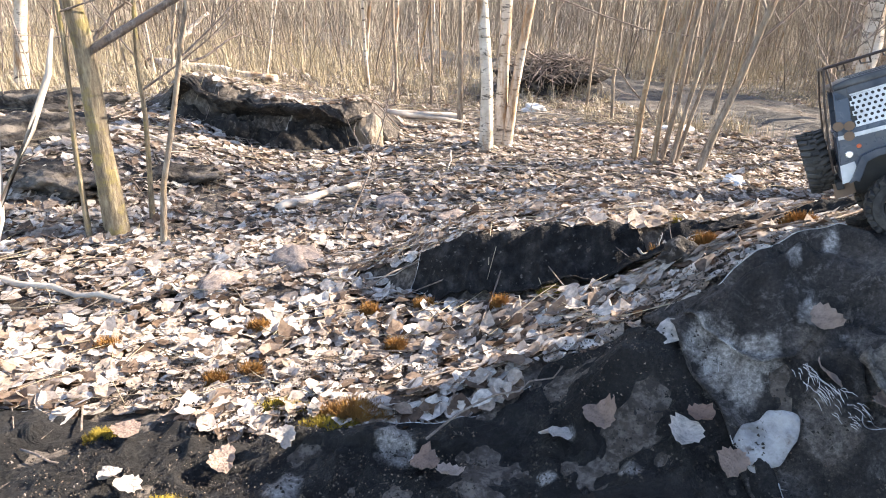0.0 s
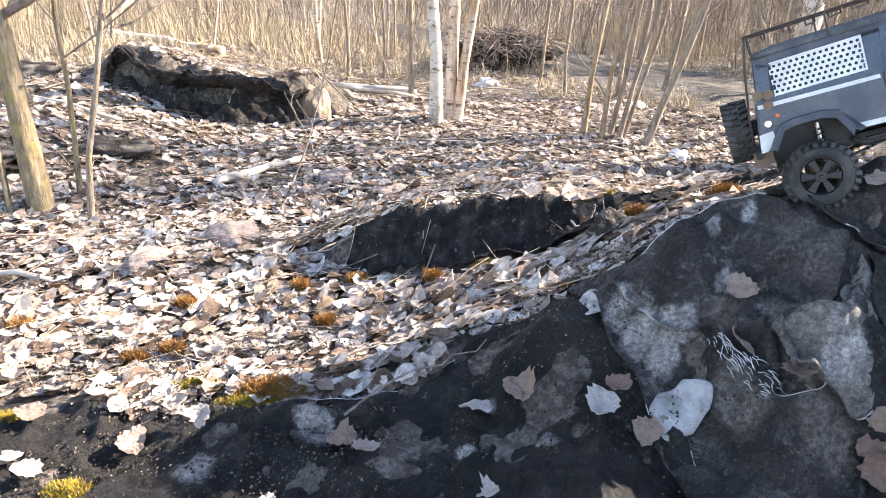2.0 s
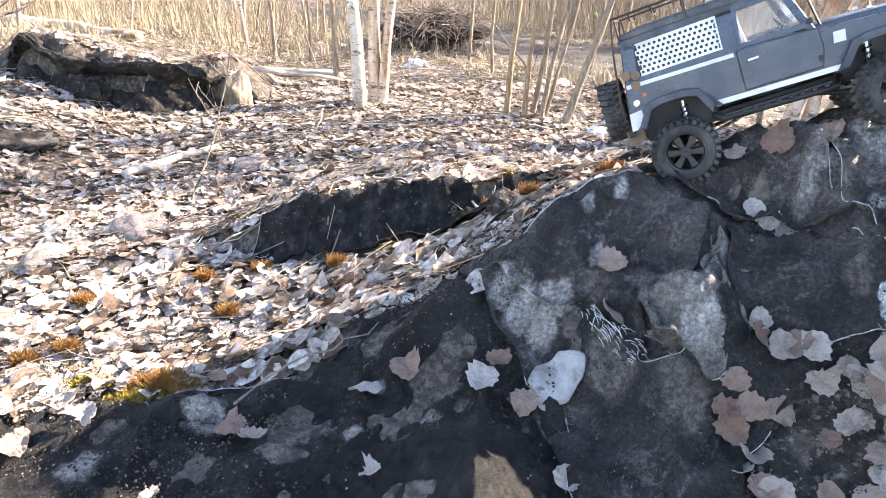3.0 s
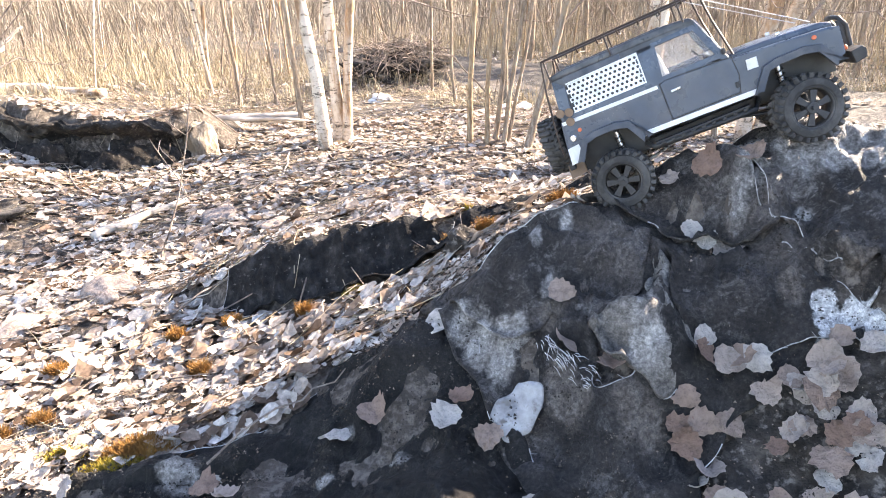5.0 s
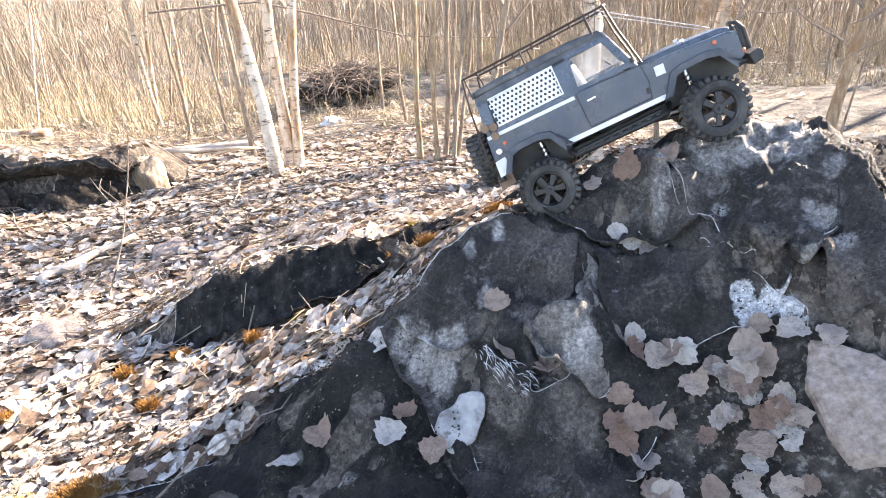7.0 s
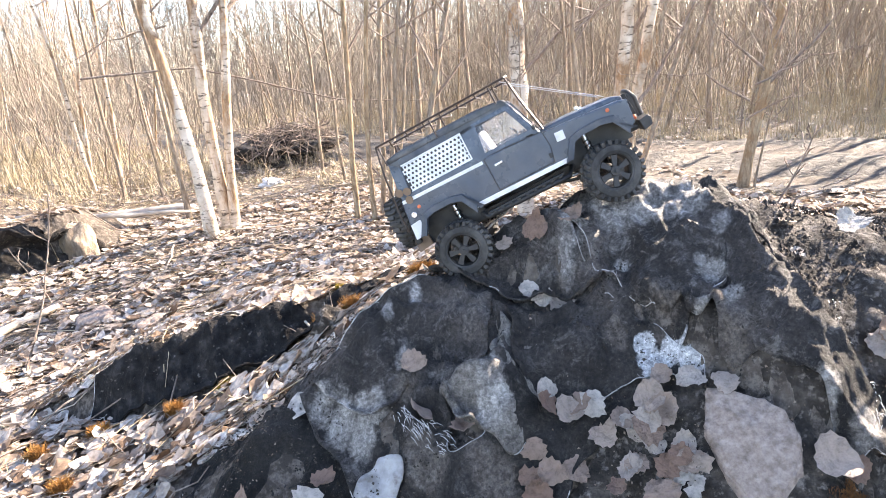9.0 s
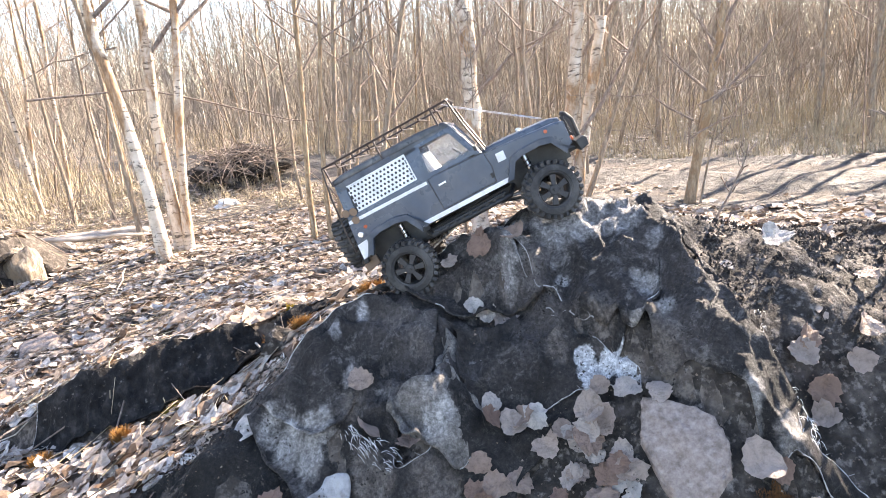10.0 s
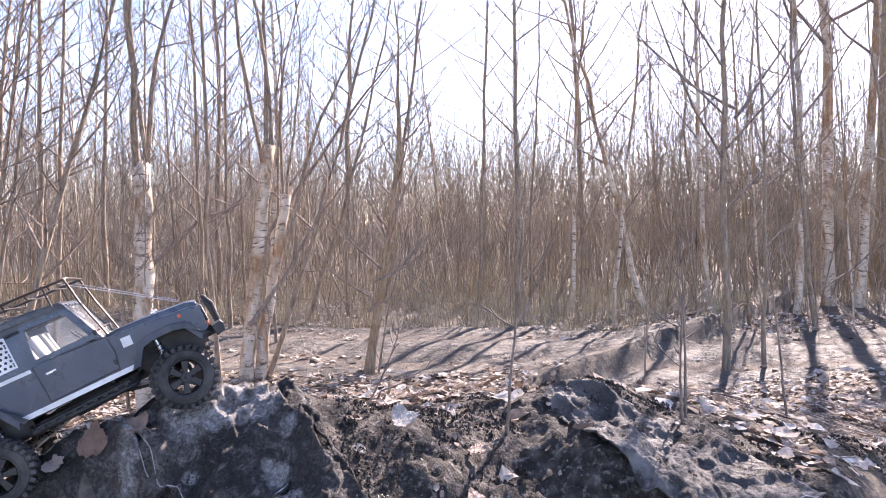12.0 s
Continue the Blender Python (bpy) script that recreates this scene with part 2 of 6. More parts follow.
def bark(name, a, bb, cc, patch):
    def build(t, b, o):
        c = ramp(t, noise_at(t, 60, 7, .72, stretch=(1, 1, .22)), ((.34, a), (.5, bb), (.66, cc)))
        p = ramp(t, noise_at(t, 13, 6, .7), ((.5, grey(0)), (.60, grey(.9))))
        c = mix(t, p, c, patch)
        t.links.new(c, b.inputs["Base Color"])
        b.inputs["Roughness"].default_value = 0.85
        bump(t, b, noise_at(t, 60, 7, .72, stretch=(1, 1, .22)), 0.9, 0.012)
    return material(name, build)


M_BARK = bark("grey_brown_bark", (.12, .09, .066), (.25, .195, .145), (.42, .345, .265), (.31, .23, .15))
M_BARK_OCHRE = bark("ochre_willow_bark", (.15, .10, .06), (.33, .235, .145), (.48, .375, .25), (.26, .16, .085))
M_BARK_MOSSY = bark("mossy_bark", (.10, .075, .05), (.24, .185, .12), (.42, .345, .22), (.30, .235, .09))
M_TWIG = bark("dark_twig_bark", (.11, .085, .07), (.23, .182, .152), (.39, .325, .275), (.27, .20, .155))
M_FARWOOD = rough_stuff("bare_far_woods", ((.3, (.11, .090, .070)), (.5, (.27, .232, .185)), (.7, (.52, .46, .38))), 2.6, .9, 10, .01)
M_DRYWOOD = rough_stuff("bleached_dead_wood", ((.3, (.30, .25, .20)), (.55, (.48, .42, .36)), (.75, (.62, .56, .50))), 12, .85, 50, .004)
M_RIM = rough_stuff("frayed_sunlit_rim", ((.3, (.20, .195, .19)), (.6, (.55, .54, .53))), 20, .9, 80, .001)


# ---- lie of the land ----
def lump(x, y, cx, cy, rx, ry, h, turn=0.0, power=2.0):
    """A rounded hump of height h."""
    c, s = math.cos(turn), math.sin(turn)
    u, v = ((x - cx) * c + (y - cy) * s) / rx, (-(x - cx) * s + (y - cy) * c) / ry
    return h * np.exp(-(u * u + v * v) ** (power / 2))


CREST_X = (-1.2, -.6, -.25, -.05, .1, .22, .36, .45, .55, .65, .8, .9, 1.0, 1.1, 1.25, 1.4, 1.6, 1.9, 2.3, 2.9, 3.6)
CREST_Z = (-.02, -.01, .02, .05, .095, .13, .185, .245, .325, .38, .42, .465, .51, .53, .515, .47, .42, .42, .36, .2, .05)
CREST_Y = (.9, .9, .9, .92, .98, 1.02, 1.02, 1.0, .96, .96, .94, .91, .88, .83, .82, .74, .7, .6, .5, .4, .3)
FRONT = (.05, .08, .12, .2, .2, .2, .24, .5, .72, .74, .78, .76, .66, .56, .42, .24, .1, .1, .1, .1, .1)


FOOT_X = (-.40, -.22, -.06, .10, .26, .40, .55, .80, 1.0)
FOOT_Y = (1.58, 1.52, 1.43, 1.365, 1.325, 1.30, 1.285, 1.31, 1.36)
FOOT_Z = (-.06, .03, .115, .190, .222, .247, .262, .25, .12)


def smooth_step(a, b, v):
    w = np.clip((v - a) / (b - a), 0, 1)
    return w * w * (3 - 2 * w)


def ripple(x, y, f, seed):
    """Cheap smooth unevenness, about -1 to 1."""
    r = 0
    for k in range(5):
        a = seed * 1.7 + k * 2.39
        r = r + np.sin(f * (x * math.cos(a) + y * math.sin(a)) * (1 + .23 * k) + seed * 5.1 + k * 1.3 + 1.2 * np.sin(f * .6 * (x * math.sin(a * 1.3) - y * math.cos(a))))
    return r / 3.2


TABLE = np.random.RandomState(8).uniform(-1, 1, (256, 256))


def fbm(x, y, f, seed, octaves=4, gain=.55):
    """Broken natural unevenness, about -1 to 1."""
    x, y = np.asarray(x, float) * f + seed * 13.7, np.asarray(y, float) * f + seed * 7.3
    total, amp = 0, 1.0
    for k in range(octaves):
        i, j = np.floor(x).astype(int), np.floor(y).astype(int)
        u, v = x - i, y - j
        u, v = u * u * (3 - 2 * u), v * v * (3 - 2 * v)
        a, b = TABLE[i & 255, j & 255], TABLE[(i + 1) & 255, j & 255]
        c, d = TABLE[i & 255, (j + 1) & 255], TABLE[(i + 1) & 255, (j + 1) & 255]
        total = total + amp * ((a * (1 - u) + b * u) * (1 - v) + (c * (1 - u) + d * u) * v)
        amp *= gain
        x, y = x * 2.03 + 5.1, y * 2.03 + 9.2
    return total


def bank_foot(x):
    return np.interp(x, (-1.6, -1.2, -.95, -.7, -.5, -.3), (3.45, 3.30, 3.24, 3.30, 3.46, 3.62)) + .03 * np.sin(11 * x) + .015 * np.sin(29 * x + 1)


def base_land(x, y):
    z = 0.012 * ripple(x, y, 1.7, 1) + .006 * ripple(x, y, 6, 2)
    z = z + .18 * smooth_step(-.6, -1.6, x) * smooth_step(1.7, 2.6, y) * smooth_step(9, 5, y)      # rising bank to the west
    # sod bank with a bare face towards the mound
    d = y - bank_foot(x)
    z = z + .22 * smooth_step(.0, .11, d) * np.exp(-(np.maximum(d - .15, 0) / .62) ** 2) * smooth_step(-1.75, -1.3, x) * smooth_step(-.22, -.5, x)
    z = z + lump(x, y, .9, 6.2, .75, .55, .16)
    z = z + .12 * smooth_step(2.2, 4.4, x) * smooth_step(1.0, -.2, y) * smooth_step(9.0, 3.6, x)
    z = z + .25 * smooth_step(6, 14, np.hypot(x, y)) * smooth_step(-.5, .5, np.sin(.21 * x + .3 * y + 1))
    return z


# torn lips and soft ridges of the sheets: line, height, reach, 1 for a lip raised to its left, -1 to its right, 0 for a ridge
LIPS = (
    (((.74, .93), (.837, .891), (.889, .843), (.928, .812), (.958, .772)), .036, .050, 1),
    (((.812, .805), (.86, .775), (.900, .783), (.926, .770), (.943, .740), (.938, .705)), .026, .014, 0),
    (((.955, .705), (.976, .690), (1.0, .641), (1.023, .581), (1.052, .508), (1.082, .422), (1.1, .357), (1.13, .325), (1.185, .286)), .038, .045, 1),
    (((.40, .89), (.449, .915), (.511, .925), (.575, .930), (.622, .955), (.665, .948), (.714, .893), (.769, .858)), .034, .038, 0),
    (((.771, .851), (.756, .811), (.732, .760), (.697, .742), (.655, .762)), .030, .045, 1),
    (((.585, .880), (.631, .868), (.672, .853), (.712, .839)), .020, .030, 1),
    (((.584, .815), (.613, .785), (.632, .750), (.651, .690), (.681, .660)), .028, .035, -1),
    (((.845, .770), (.793, .728), (.738, .689), (.701, .655)), .024, .032, 0),
    (((1.027, .790), (1.095, .792), (1.160, .775), (1.19, .72)), .012, .040, 1),
    (((.10, 1.0), (.179, .985), (.249, .975), (.359, .950), (.423, .937)), .022, .040, -1),
    (((-.3, .86), (-.16, .82), (-.02, .80), (.10, .82)), .022, .040, 1),
    (((.42, .80), (.47, .72), (.50, .64), (.49, .55)), .022, .028, 0),
    (((1.15, .84), (1.165, .76), (1.162, .68), (1.155, .60), (1.158, .51), (1.166, .45), (1.17, .39), (1.19, .33)), .034, .055, -1),
)
LIP_AREA = (-.6, 1.5, .15, 1.25, .0035)


def lip_height(x, y, line, h, reach, side):
    """Step or ridge along a broken line, fading at its ends."""
    best, signed, along = np.full(x.shape, 9.0), np.zeros(x.shape), np.zeros(x.shape)
    n = len(line) - 1
    for k in range(n):
        (x1, y1), (x2, y2) = line[k], line[k + 1]
        l2 = (x2 - x1) ** 2 + (y2 - y1) ** 2
        w = np.clip(((x - x1) * (x2 - x1) + (y - y1) * (y2 - y1)) / l2, 0, 1)
        d = np.hypot(x - x1 - w * (x2 - x1), y - y1 - w * (y2 - y1))
        c = (x2 - x1) * (y - y1) - (y2 - y1) * (x - x1)
        near = d < best
        best, signed, along = np.where(near, d, best), np.where(near, np.sign(c) * d, signed), np.where(near, (k + w) / n, along)
    end = smooth_step(0, .16, along) * smooth_step(1, .84, along)
    h = h * end * (.85 + .35 * fbm(x, y, 9, len(line) + 3, 2))
    if side == 0:
        return h * np.exp(-np.abs(signed / reach) ** 1.3)
    s = signed * side
    return np.where(s > 0, h * np.exp(-s / reach), 0) - np.where(s < 0, .45 * h * np.exp(s / .022), 0)


def lip_grid():
    x0, x1, y0, y1, st = LIP_AREA
    X, Y = np.meshgrid(np.arange(x0, x1, st), np.arange(y0, y1, st), indexing="ij")
    wx, wy = X + .010 * fbm(X, Y, 14, 3, 3), Y + .010 * fbm(X, Y, 14, 9, 3)
    return sum(lip_height(wx, wy, *lip) for lip in LIPS)


LIP_GRID = lip_grid()


def lips(x, y):
    x0, x1, y0, y1, st = LIP_AREA
    n, m = LIP_GRID.shape
    u, v = np.clip((x - x0) / st, 0, n - 1.001), np.clip((y - y0) / st, 0, m - 1.001)
    i, j = u.astype(int), v.astype(int)
    u, v = u - i, v - j
    return (LIP_GRID[i, j] * (1 - u) + LIP_GRID[i + 1, j] * u) * (1 - v) + (LIP_GRID[i, j + 1] * (1 - u) + LIP_GRID[i + 1, j + 1] * u) * v


def felt_relief(x, y):
    """Pillows, crevices and folds of the sheets on the mound's face."""
    z = lump(x, y, .50, .875, .085, .06, .022, -.4, 3) + lump(x, y, .71, .765, .06, .05, .016, -.6, 3)
    z = z - lump(x, y, .615, .755, .060, .020, .050, -.85) - lump(x, y, .665, .835, .075, .018, .034, -.75)
    z = z - lump(x, y, .895, .795, .070, .020, .048, -.62) + lump(x, y, .905, .845, .080, .022, .020, -.62)
    z = z - lump(x, y, 1.030, .500, .200, .024, .022, -1.12) + lump(x, y, 1.09, .525, .190, .034, .018, -1.12)
    z = z - lump(x, y, .80, .685, .05, .03, .028, -.6) + lump(x, y, .86, .70, .06, .04, .018, -.8)
    z = z - lump(x, y, 1.09, .64, .035, .12, .020, -.1) - lump(x, y, .99, .77, .018, .08, .018, .35)
    z = z + lump(x, y, .38, .92, .06, .04, .020) - lump(x, y, .12, .80, .07, .03, .022, .3) - lump(x, y, -.35, .78, .10, .03, .022, .2) + lump(x, y, .02, .72, .12, .06, .024)
    return z + lips(x, y) + .011 * fbm(x, y, 5.5, 33, 2) * smooth_step(1.05, .92, y) * smooth_step(1.3, 1.15, x) * smooth_step(-1.5, -.9, x)


def land(x, y):
    """Height of the bare ground."""
    x, y = np.asarray(x, float), np.asarray(y, float)
    zc, yc, sf = np.interp(x, CREST_X, CREST_Z), np.interp(x, CREST_X, CREST_Y), np.interp(x, CREST_X, FRONT)
    d = yc - y
    front = zc - sf * np.maximum(d, 0) ** 1.08
    back = zc - np.interp(x, (.4, .9, 1.1, 1.4, 2.0), (.27, .30, .50, .35, .20)) * np.maximum(-d, 0)
    m = np.where(d > 0, front, back)
    # steep toe below the eastern half
    m = m - smooth_step(.46, .20, y) * .22 * smooth_step(.9, 1.2, x) * smooth_step(1.6, 1.3, x)
    m = m - np.maximum(-.05 - y, 0) * 1.1
    b = base_land(x, y)
    k = .035
    z = b + np.logaddexp(0, np.clip((m - b) / k, -60, 60)) * k - .0
    z = z + lump(x, y, .16, 1.31, .36, .13, .050, -.15)
    # low ridge behind the mound: steep towards it, gentle at its back
    d = y - np.interp(x, FOOT_X, FOOT_Y) - .014 * fbm(x, y, 7, 4, 3)
    top = np.interp(x, FOOT_X, FOOT_Z) + .008 * fbm(x, y, 9, 6, 3)
    r = np.where(d > .1, top - .20 * (d - .1), top - 1.7 * (.1 - d))
    z = z + np.logaddexp(0, np.clip((r - z) / .012, -60, 60)) * .012
    z = z + lump(x, y, 1.86, .50, .16, .10, .06, -.5, 3)
    z = z + lump(x, y, .31, .885, .075, .050, .055) - lump(x, y, .50, .66, .09, .06, .045) - lump(x, y, .71, .595, .07, .05, .045)
    z = z - lump(x, y, 1.20, .41, .10, .08, .075) - lump(x, y, 1.45, .45, .13, .09, .036) + lump(x, y, 1.62, .32, .10, .14, .042) + lump(x, y, 1.175, .66, .05, .06, .028)
    z = z + lump(x, y, .75, .82, .045, .045, .030) - lump(x, y, .640, .715, .036, .026, .040)
    z = z + lump(x, y, 1.03, .86, .09, .08, .030) + lump(x, y, 1.16, .52, .05, .10, .012, .1) + lump(x, y, .68, .73, .07, .05, .045)
    return z + felt_relief(x, y)

# ---- mesh helpers ----
def mesh_object(name, bm, mat, parent=None, label="", smooth=True):
    me = bpy.data.meshes.new(name)
    bmesh.ops.recalc_face_normals(bm, faces=bm.faces)
    bm.to_mesh(me)
    bm.free()
    for p in me.polygons:
        p.use_smooth = smooth
    me.materials.append(mat)
    ob = new(name, me)
    if parent:
        ob.parent = parent
    if label:
        tagged(ob, label)
    return ob


def part(name, bm, mat, parent, label="", smooth=False):
    return mesh_object(name, bm, mat, parent, label, smooth)


def raw_object(name, verts, faces, mat, parent=None, smooth=True):
    """One mesh from arrays: verts (n, 3), faces (m, 3) or (m, 4)."""
    verts, faces = np.asarray(verts, np.float32), np.asarray(faces, np.int32)
    me = bpy.data.meshes.new(name)
    k = faces.shape[1]
    me.vertices.add(len(verts))
    me.vertices.foreach_set("co", verts.ravel())
    me.loops.add(faces.size)
    me.loops.foreach_set("vertex_index", faces.ravel())
    me.polygons.add(len(faces))
    me.polygons.foreach_set("loop_start", np.arange(0, faces.size, k, dtype=np.int32))
    me.polygons.foreach_set("use_smooth", np.full(len(faces), smooth))
    me.update(calc_edges=True)
    me.validate()
    me.materials.append(mat)
    ob = new(name, me)
    if parent:
        ob.parent = parent
    return ob


class Buf:
    """Quads gathered from tapered tubes."""
    def __init__(self):
        self.v, self.f = [], []

    def tube(self, pts, radii, sides=5, cap=True):
        pts = [Vector(p) for p in pts]
        base = len(self.v)
        n = len(pts)
        up = Vector((0.13, 0.21, 0.97))
        for k, (p, r) in enumerate(zip(pts, radii)):
            d = (pts[min(k + 1, n - 1)] - pts[max(k - 1, 0)]).normalized()
            a = d.cross(up if abs(d.dot(up)) < .95 else Vector((1, 0, 0))).normalized()
            b = d.cross(a)
            for s in range(sides):
                w = 2 * math.pi * s / sides
                self.v.append(p + a * (r * math.cos(w)) + b * (r * math.sin(w)))
        for k in range(n - 1):
            for s in range(sides):
                i, j = base + k * sides + s, base + k * sides + (s + 1) % sides
                self.f.append((i, j, j + sides, i + sides))
        if cap:
            e = base + (n - 1) * sides
            for s in range(1, sides - 1, 2):
                self.f.append((e, e + s, e + s + 1, e + min(s + 2, sides - 1)) if s + 2 < sides else (e, e + s, e + s + 1, e + s + 1))

    def arrays(self):
        f = [q for q in self.f if len(set(q)) == 4]
        return np.array([tuple(p) for p in self.v]), np.array(f)


def z_at(x, y):
    return float(land(x, y))


# ---- ground ----
def spread(fine_a, fine_b, step, far_a, far_b, grow=1.13):
    mid = list(np.arange(fine_a, fine_b + 1e-6, step))
    lo, hi, s = [], [], step
    p = fine_a
    while p > far_a:
        s = s * grow
        p -= s
        lo.append(p)
    p, s = fine_b, step
    while p < far_b:
        s = s * grow
        p += s
        hi.append(p)
    return np.array(lo[::-1] + mid + hi)


def grid_faces(nx, ny):
    i = np.arange(nx - 1)[:, None] * ny + np.arange(ny - 1)[None, :]
    i = i.ravel()
    return np.stack([i, i + ny, i + ny + 1, i + 1], 1)


def clods(x, y):
    """Rough broken soil on the eastern bank, and fine unevenness elsewhere."""
    w = smooth_step(1.12, 1.3, x) * smooth_step(3.4, 2.4, x) * smooth_step(1.9, 1.2, y)
    r = fbm(x, y, 9, 5, 5, .62) * .013 + np.maximum(fbm(x, y, 40, 8, 3), 0) * .006
    return w * (r - .004) + .008 * fbm(x, y, 14, 3, 3) * smooth_step(8, 4, np.hypot(x, y)) * (1 - w)


gx, gy = spread(-2.0, 3.2, .024, -300, 300), spread(.0, 3.4, .024, -300, 300)
GX, GY = np.meshgrid(gx, gy, indexing="ij")
GZ = land(GX, GY) + clods(GX, GY)
ground = raw_object("ground", np.stack([GX.ravel(), GY.ravel(), GZ.ravel()], 1), grid_faces(len(gx), len(gy)), M_GROUND)
tagged(ground, "brown forest soil with dead leaves, low dry mound", "ground", kind="structure")


def inside(px, py, poly):
    r = np.zeros(np.shape(px), bool)
    n = len(poly)
    for k in range(n):
        (x1, y1), (x2, y2) = poly[k], poly[(k + 1) % n]
        c = ((y1 > py) != (y2 > py)) & (px < (x2 - x1) * (py - y1) / ((y2 - y1) if y2 != y1 else 1e-9) + x1)
        r ^= c
    return r


def edge_distance(px, py, poly):
    d = np.full(np.shape(px), 9.0)
    n = len(poly)
    for k in range(n):
        (x1, y1), (x2, y2) = poly[k], poly[(k + 1) % n]
        w = np.clip(((px - x1) * (x2 - x1) + (py - y1) * (y2 - y1)) / ((x2 - x1) ** 2 + (y2 - y1) ** 2), 0, 1)
        d = np.minimum(d, np.hypot(px - x1 - w * (x2 - x1), py - y1 - w * (y2 - y1)))
    return d


def draped(name, poly, mat, lift, curl, fold, seed, step=.007, ragged=.005, holes=(), thick=.004, rim=True, wrinkle=.007, reach=.018, free=None):
    """A sheet of felt lying over the ground, with folds, a ragged rim and curled edges."""
    xs = np.arange(min(p[0] for p in poly) - .03, max(p[0] for p in poly) + .03, step)
    ys = np.arange(min(p[1] for p in poly) - .03, max(p[1] for p in poly) + .03, step)
    X, Y = np.meshgrid(xs, ys, indexing="ij")
    jx = X + 2 * ragged * fbm(X, Y, 22, seed, 4)
    jy = Y + 2 * ragged * fbm(X, Y, 22, seed + 4, 4)
    keep = inside(jx, jy, poly)
    for hx, hy, hr in holes:
        keep &= np.hypot(jx - hx, (jy - hy) * 1.3) > hr
    d = edge_distance(jx, jy, poly)
    for hx, hy, hr in holes:
        d = np.minimum(d, np.abs(np.hypot(jx - hx, (jy - hy) * 1.3) - hr))
    Z = land(X, Y) + lift + curl * np.exp(-(d / reach) ** 2) * np.clip(.75 + .6 * fbm(X, Y, 8, seed + 3, 2), .1, 1.4)
    if free:
        Z = Z + free[2] * smooth_step(free[0], free[1], X)
    Z = Z + .012 * (1 - np.minimum(np.abs(fbm(X, Y, 9, seed + 6, 2)) * 1.3, 1)) ** 4 + .006 * (1 - np.minimum(np.abs(fbm(X, Y, 25, seed + 8, 2)) * 1.5, 1)) ** 3
    crease = np.abs(ripple(X, Y, 8, seed + 1))
    Z = Z + fold * (1 - np.minimum(crease * 3.2, 1)) * np.minimum(d / .04, 1) + .9 * fold * fbm(X, Y, 12, seed + 7, 3) + .35 * fold * fbm(X, Y, 50, seed, 3) - 1.2 * fold * np.maximum(fbm(X, Y, 9, seed + 5, 2) - .55, 0)
    # wrinkles hanging from the crest
    ang = np.arctan2(Y - .98, X - 1.05)
    wr = (1 - np.abs(np.sin(ang * 6.5 + 2.2 * fbm(X, Y, 3.5, seed, 3)))) ** 3
    Z = Z + wrinkle * wr * np.clip((np.hypot(X - 1.05, Y - .98) - .08) / .2, 0, 1) * np.clip(d / .03, 0, 1)
    Z = Z + .0022 * np.abs(fbm(X, Y, 70, seed + 2, 3))
    f = grid_faces(len(xs), len(ys))
    ok = keep.ravel()[f].all(1)
    f = f[ok]
    used = np.unique(f)
    back = np.full(X.size, -1)
    back[used] = np.arange(len(used))
    v = np.stack([X.ravel(), Y.ravel(), Z.ravel()], 1)[used]
    q = back[f]
    e = np.concatenate([q[:, [0, 1]], q[:, [1, 2]], q[:, [2, 3]], q[:, [3, 0]]])
    key = np.sort(e, 1)
    _, first, count = np.unique(key[:, 0] * 10000000 + key[:, 1], return_index=True, return_counts=True)
    border = e[first[count == 1]]
    # ease the stepped outline into a torn curve
    for _ in range(7):
        total, weight = np.zeros_like(v), np.zeros(len(v))
        for a, b in ((0, 1), (1, 0)):
            np.add.at(total, border[:, a], v[border[:, b]])
            np.add.at(weight, border[:, a], 1)
        on = weight > 0
        v[on] = .5 * v[on] + .5 * total[on] / weight[on][:, None]
    ob = raw_object(name, v, q, mat)
    s = ob.modifiers.new("thickness", "SOLIDIFY")
    s.thickness, s.offset = thick, -1
    if rim:
        # pale frayed rim along the torn edge, sunlit glints put into its colour
        b, r = Buf(), random.Random(seed)
        for i0, i1 in border:
            p, n = Vector(v[i0]), Vector(v[i1])
            if fbm(p.x, p.y, 11, seed + 9, 3) < .30:
                continue
            w = r.uniform(.0005, .0013)
            b.tube([p, n], [w, w * .8], 4, cap=False)
            if r.random() < .30:
                d = Vector((r.uniform(-1, 1), r.uniform(-1, 1), r.uniform(-.2, .8))).normalized() * r.uniform(.004, .012)
                b.tube([p, p + d], [.0006, .0003], 3, cap=False)
        if b.f:
            rv, rf = b.arrays()
            tagged(raw_object("frayed_rim", rv, rf, M_RIM, ob), "frayed rim, pale for the sunlit glints on it", kind="stuff")
    return ob


FELT_BASE = [(-2.35, .84), (-2.1, .98), (-1.7, .93), (-1.2, .97), (-.6, .93), (-.25, .87), (-.08, .86), (.04, .87), (.2, .96), (.36, 1.01), (.5, .97), (.62, .98), (.72, 1.05), (.86, 1.12), (1.02, 1.14),
             (1.16, 1.05), (1.21, .84), (1.16, .68), (1.08, .60), (.96, .60), (.84, .60), (.72, .56), (.66, .46), (.5, .30), (0, .2), (-1, .2), (-1.7, .34), (-2.05, .3), (-2.2, .55)]
FELT_UPPER = [(1.03, .91), (1.05, .97), (1.16, .96), (1.23, .82), (1.22, .72), (1.19, .64), (1.165, .50), (1.16, .42), (1.175, .36), (1.21, .27), (1.14, .315), (1.09, .375), (1.045, .495), (1.016, .595),
              (.973, .68), (.95, .75), (.93, .82), (.882, .915), (.96, .99)]
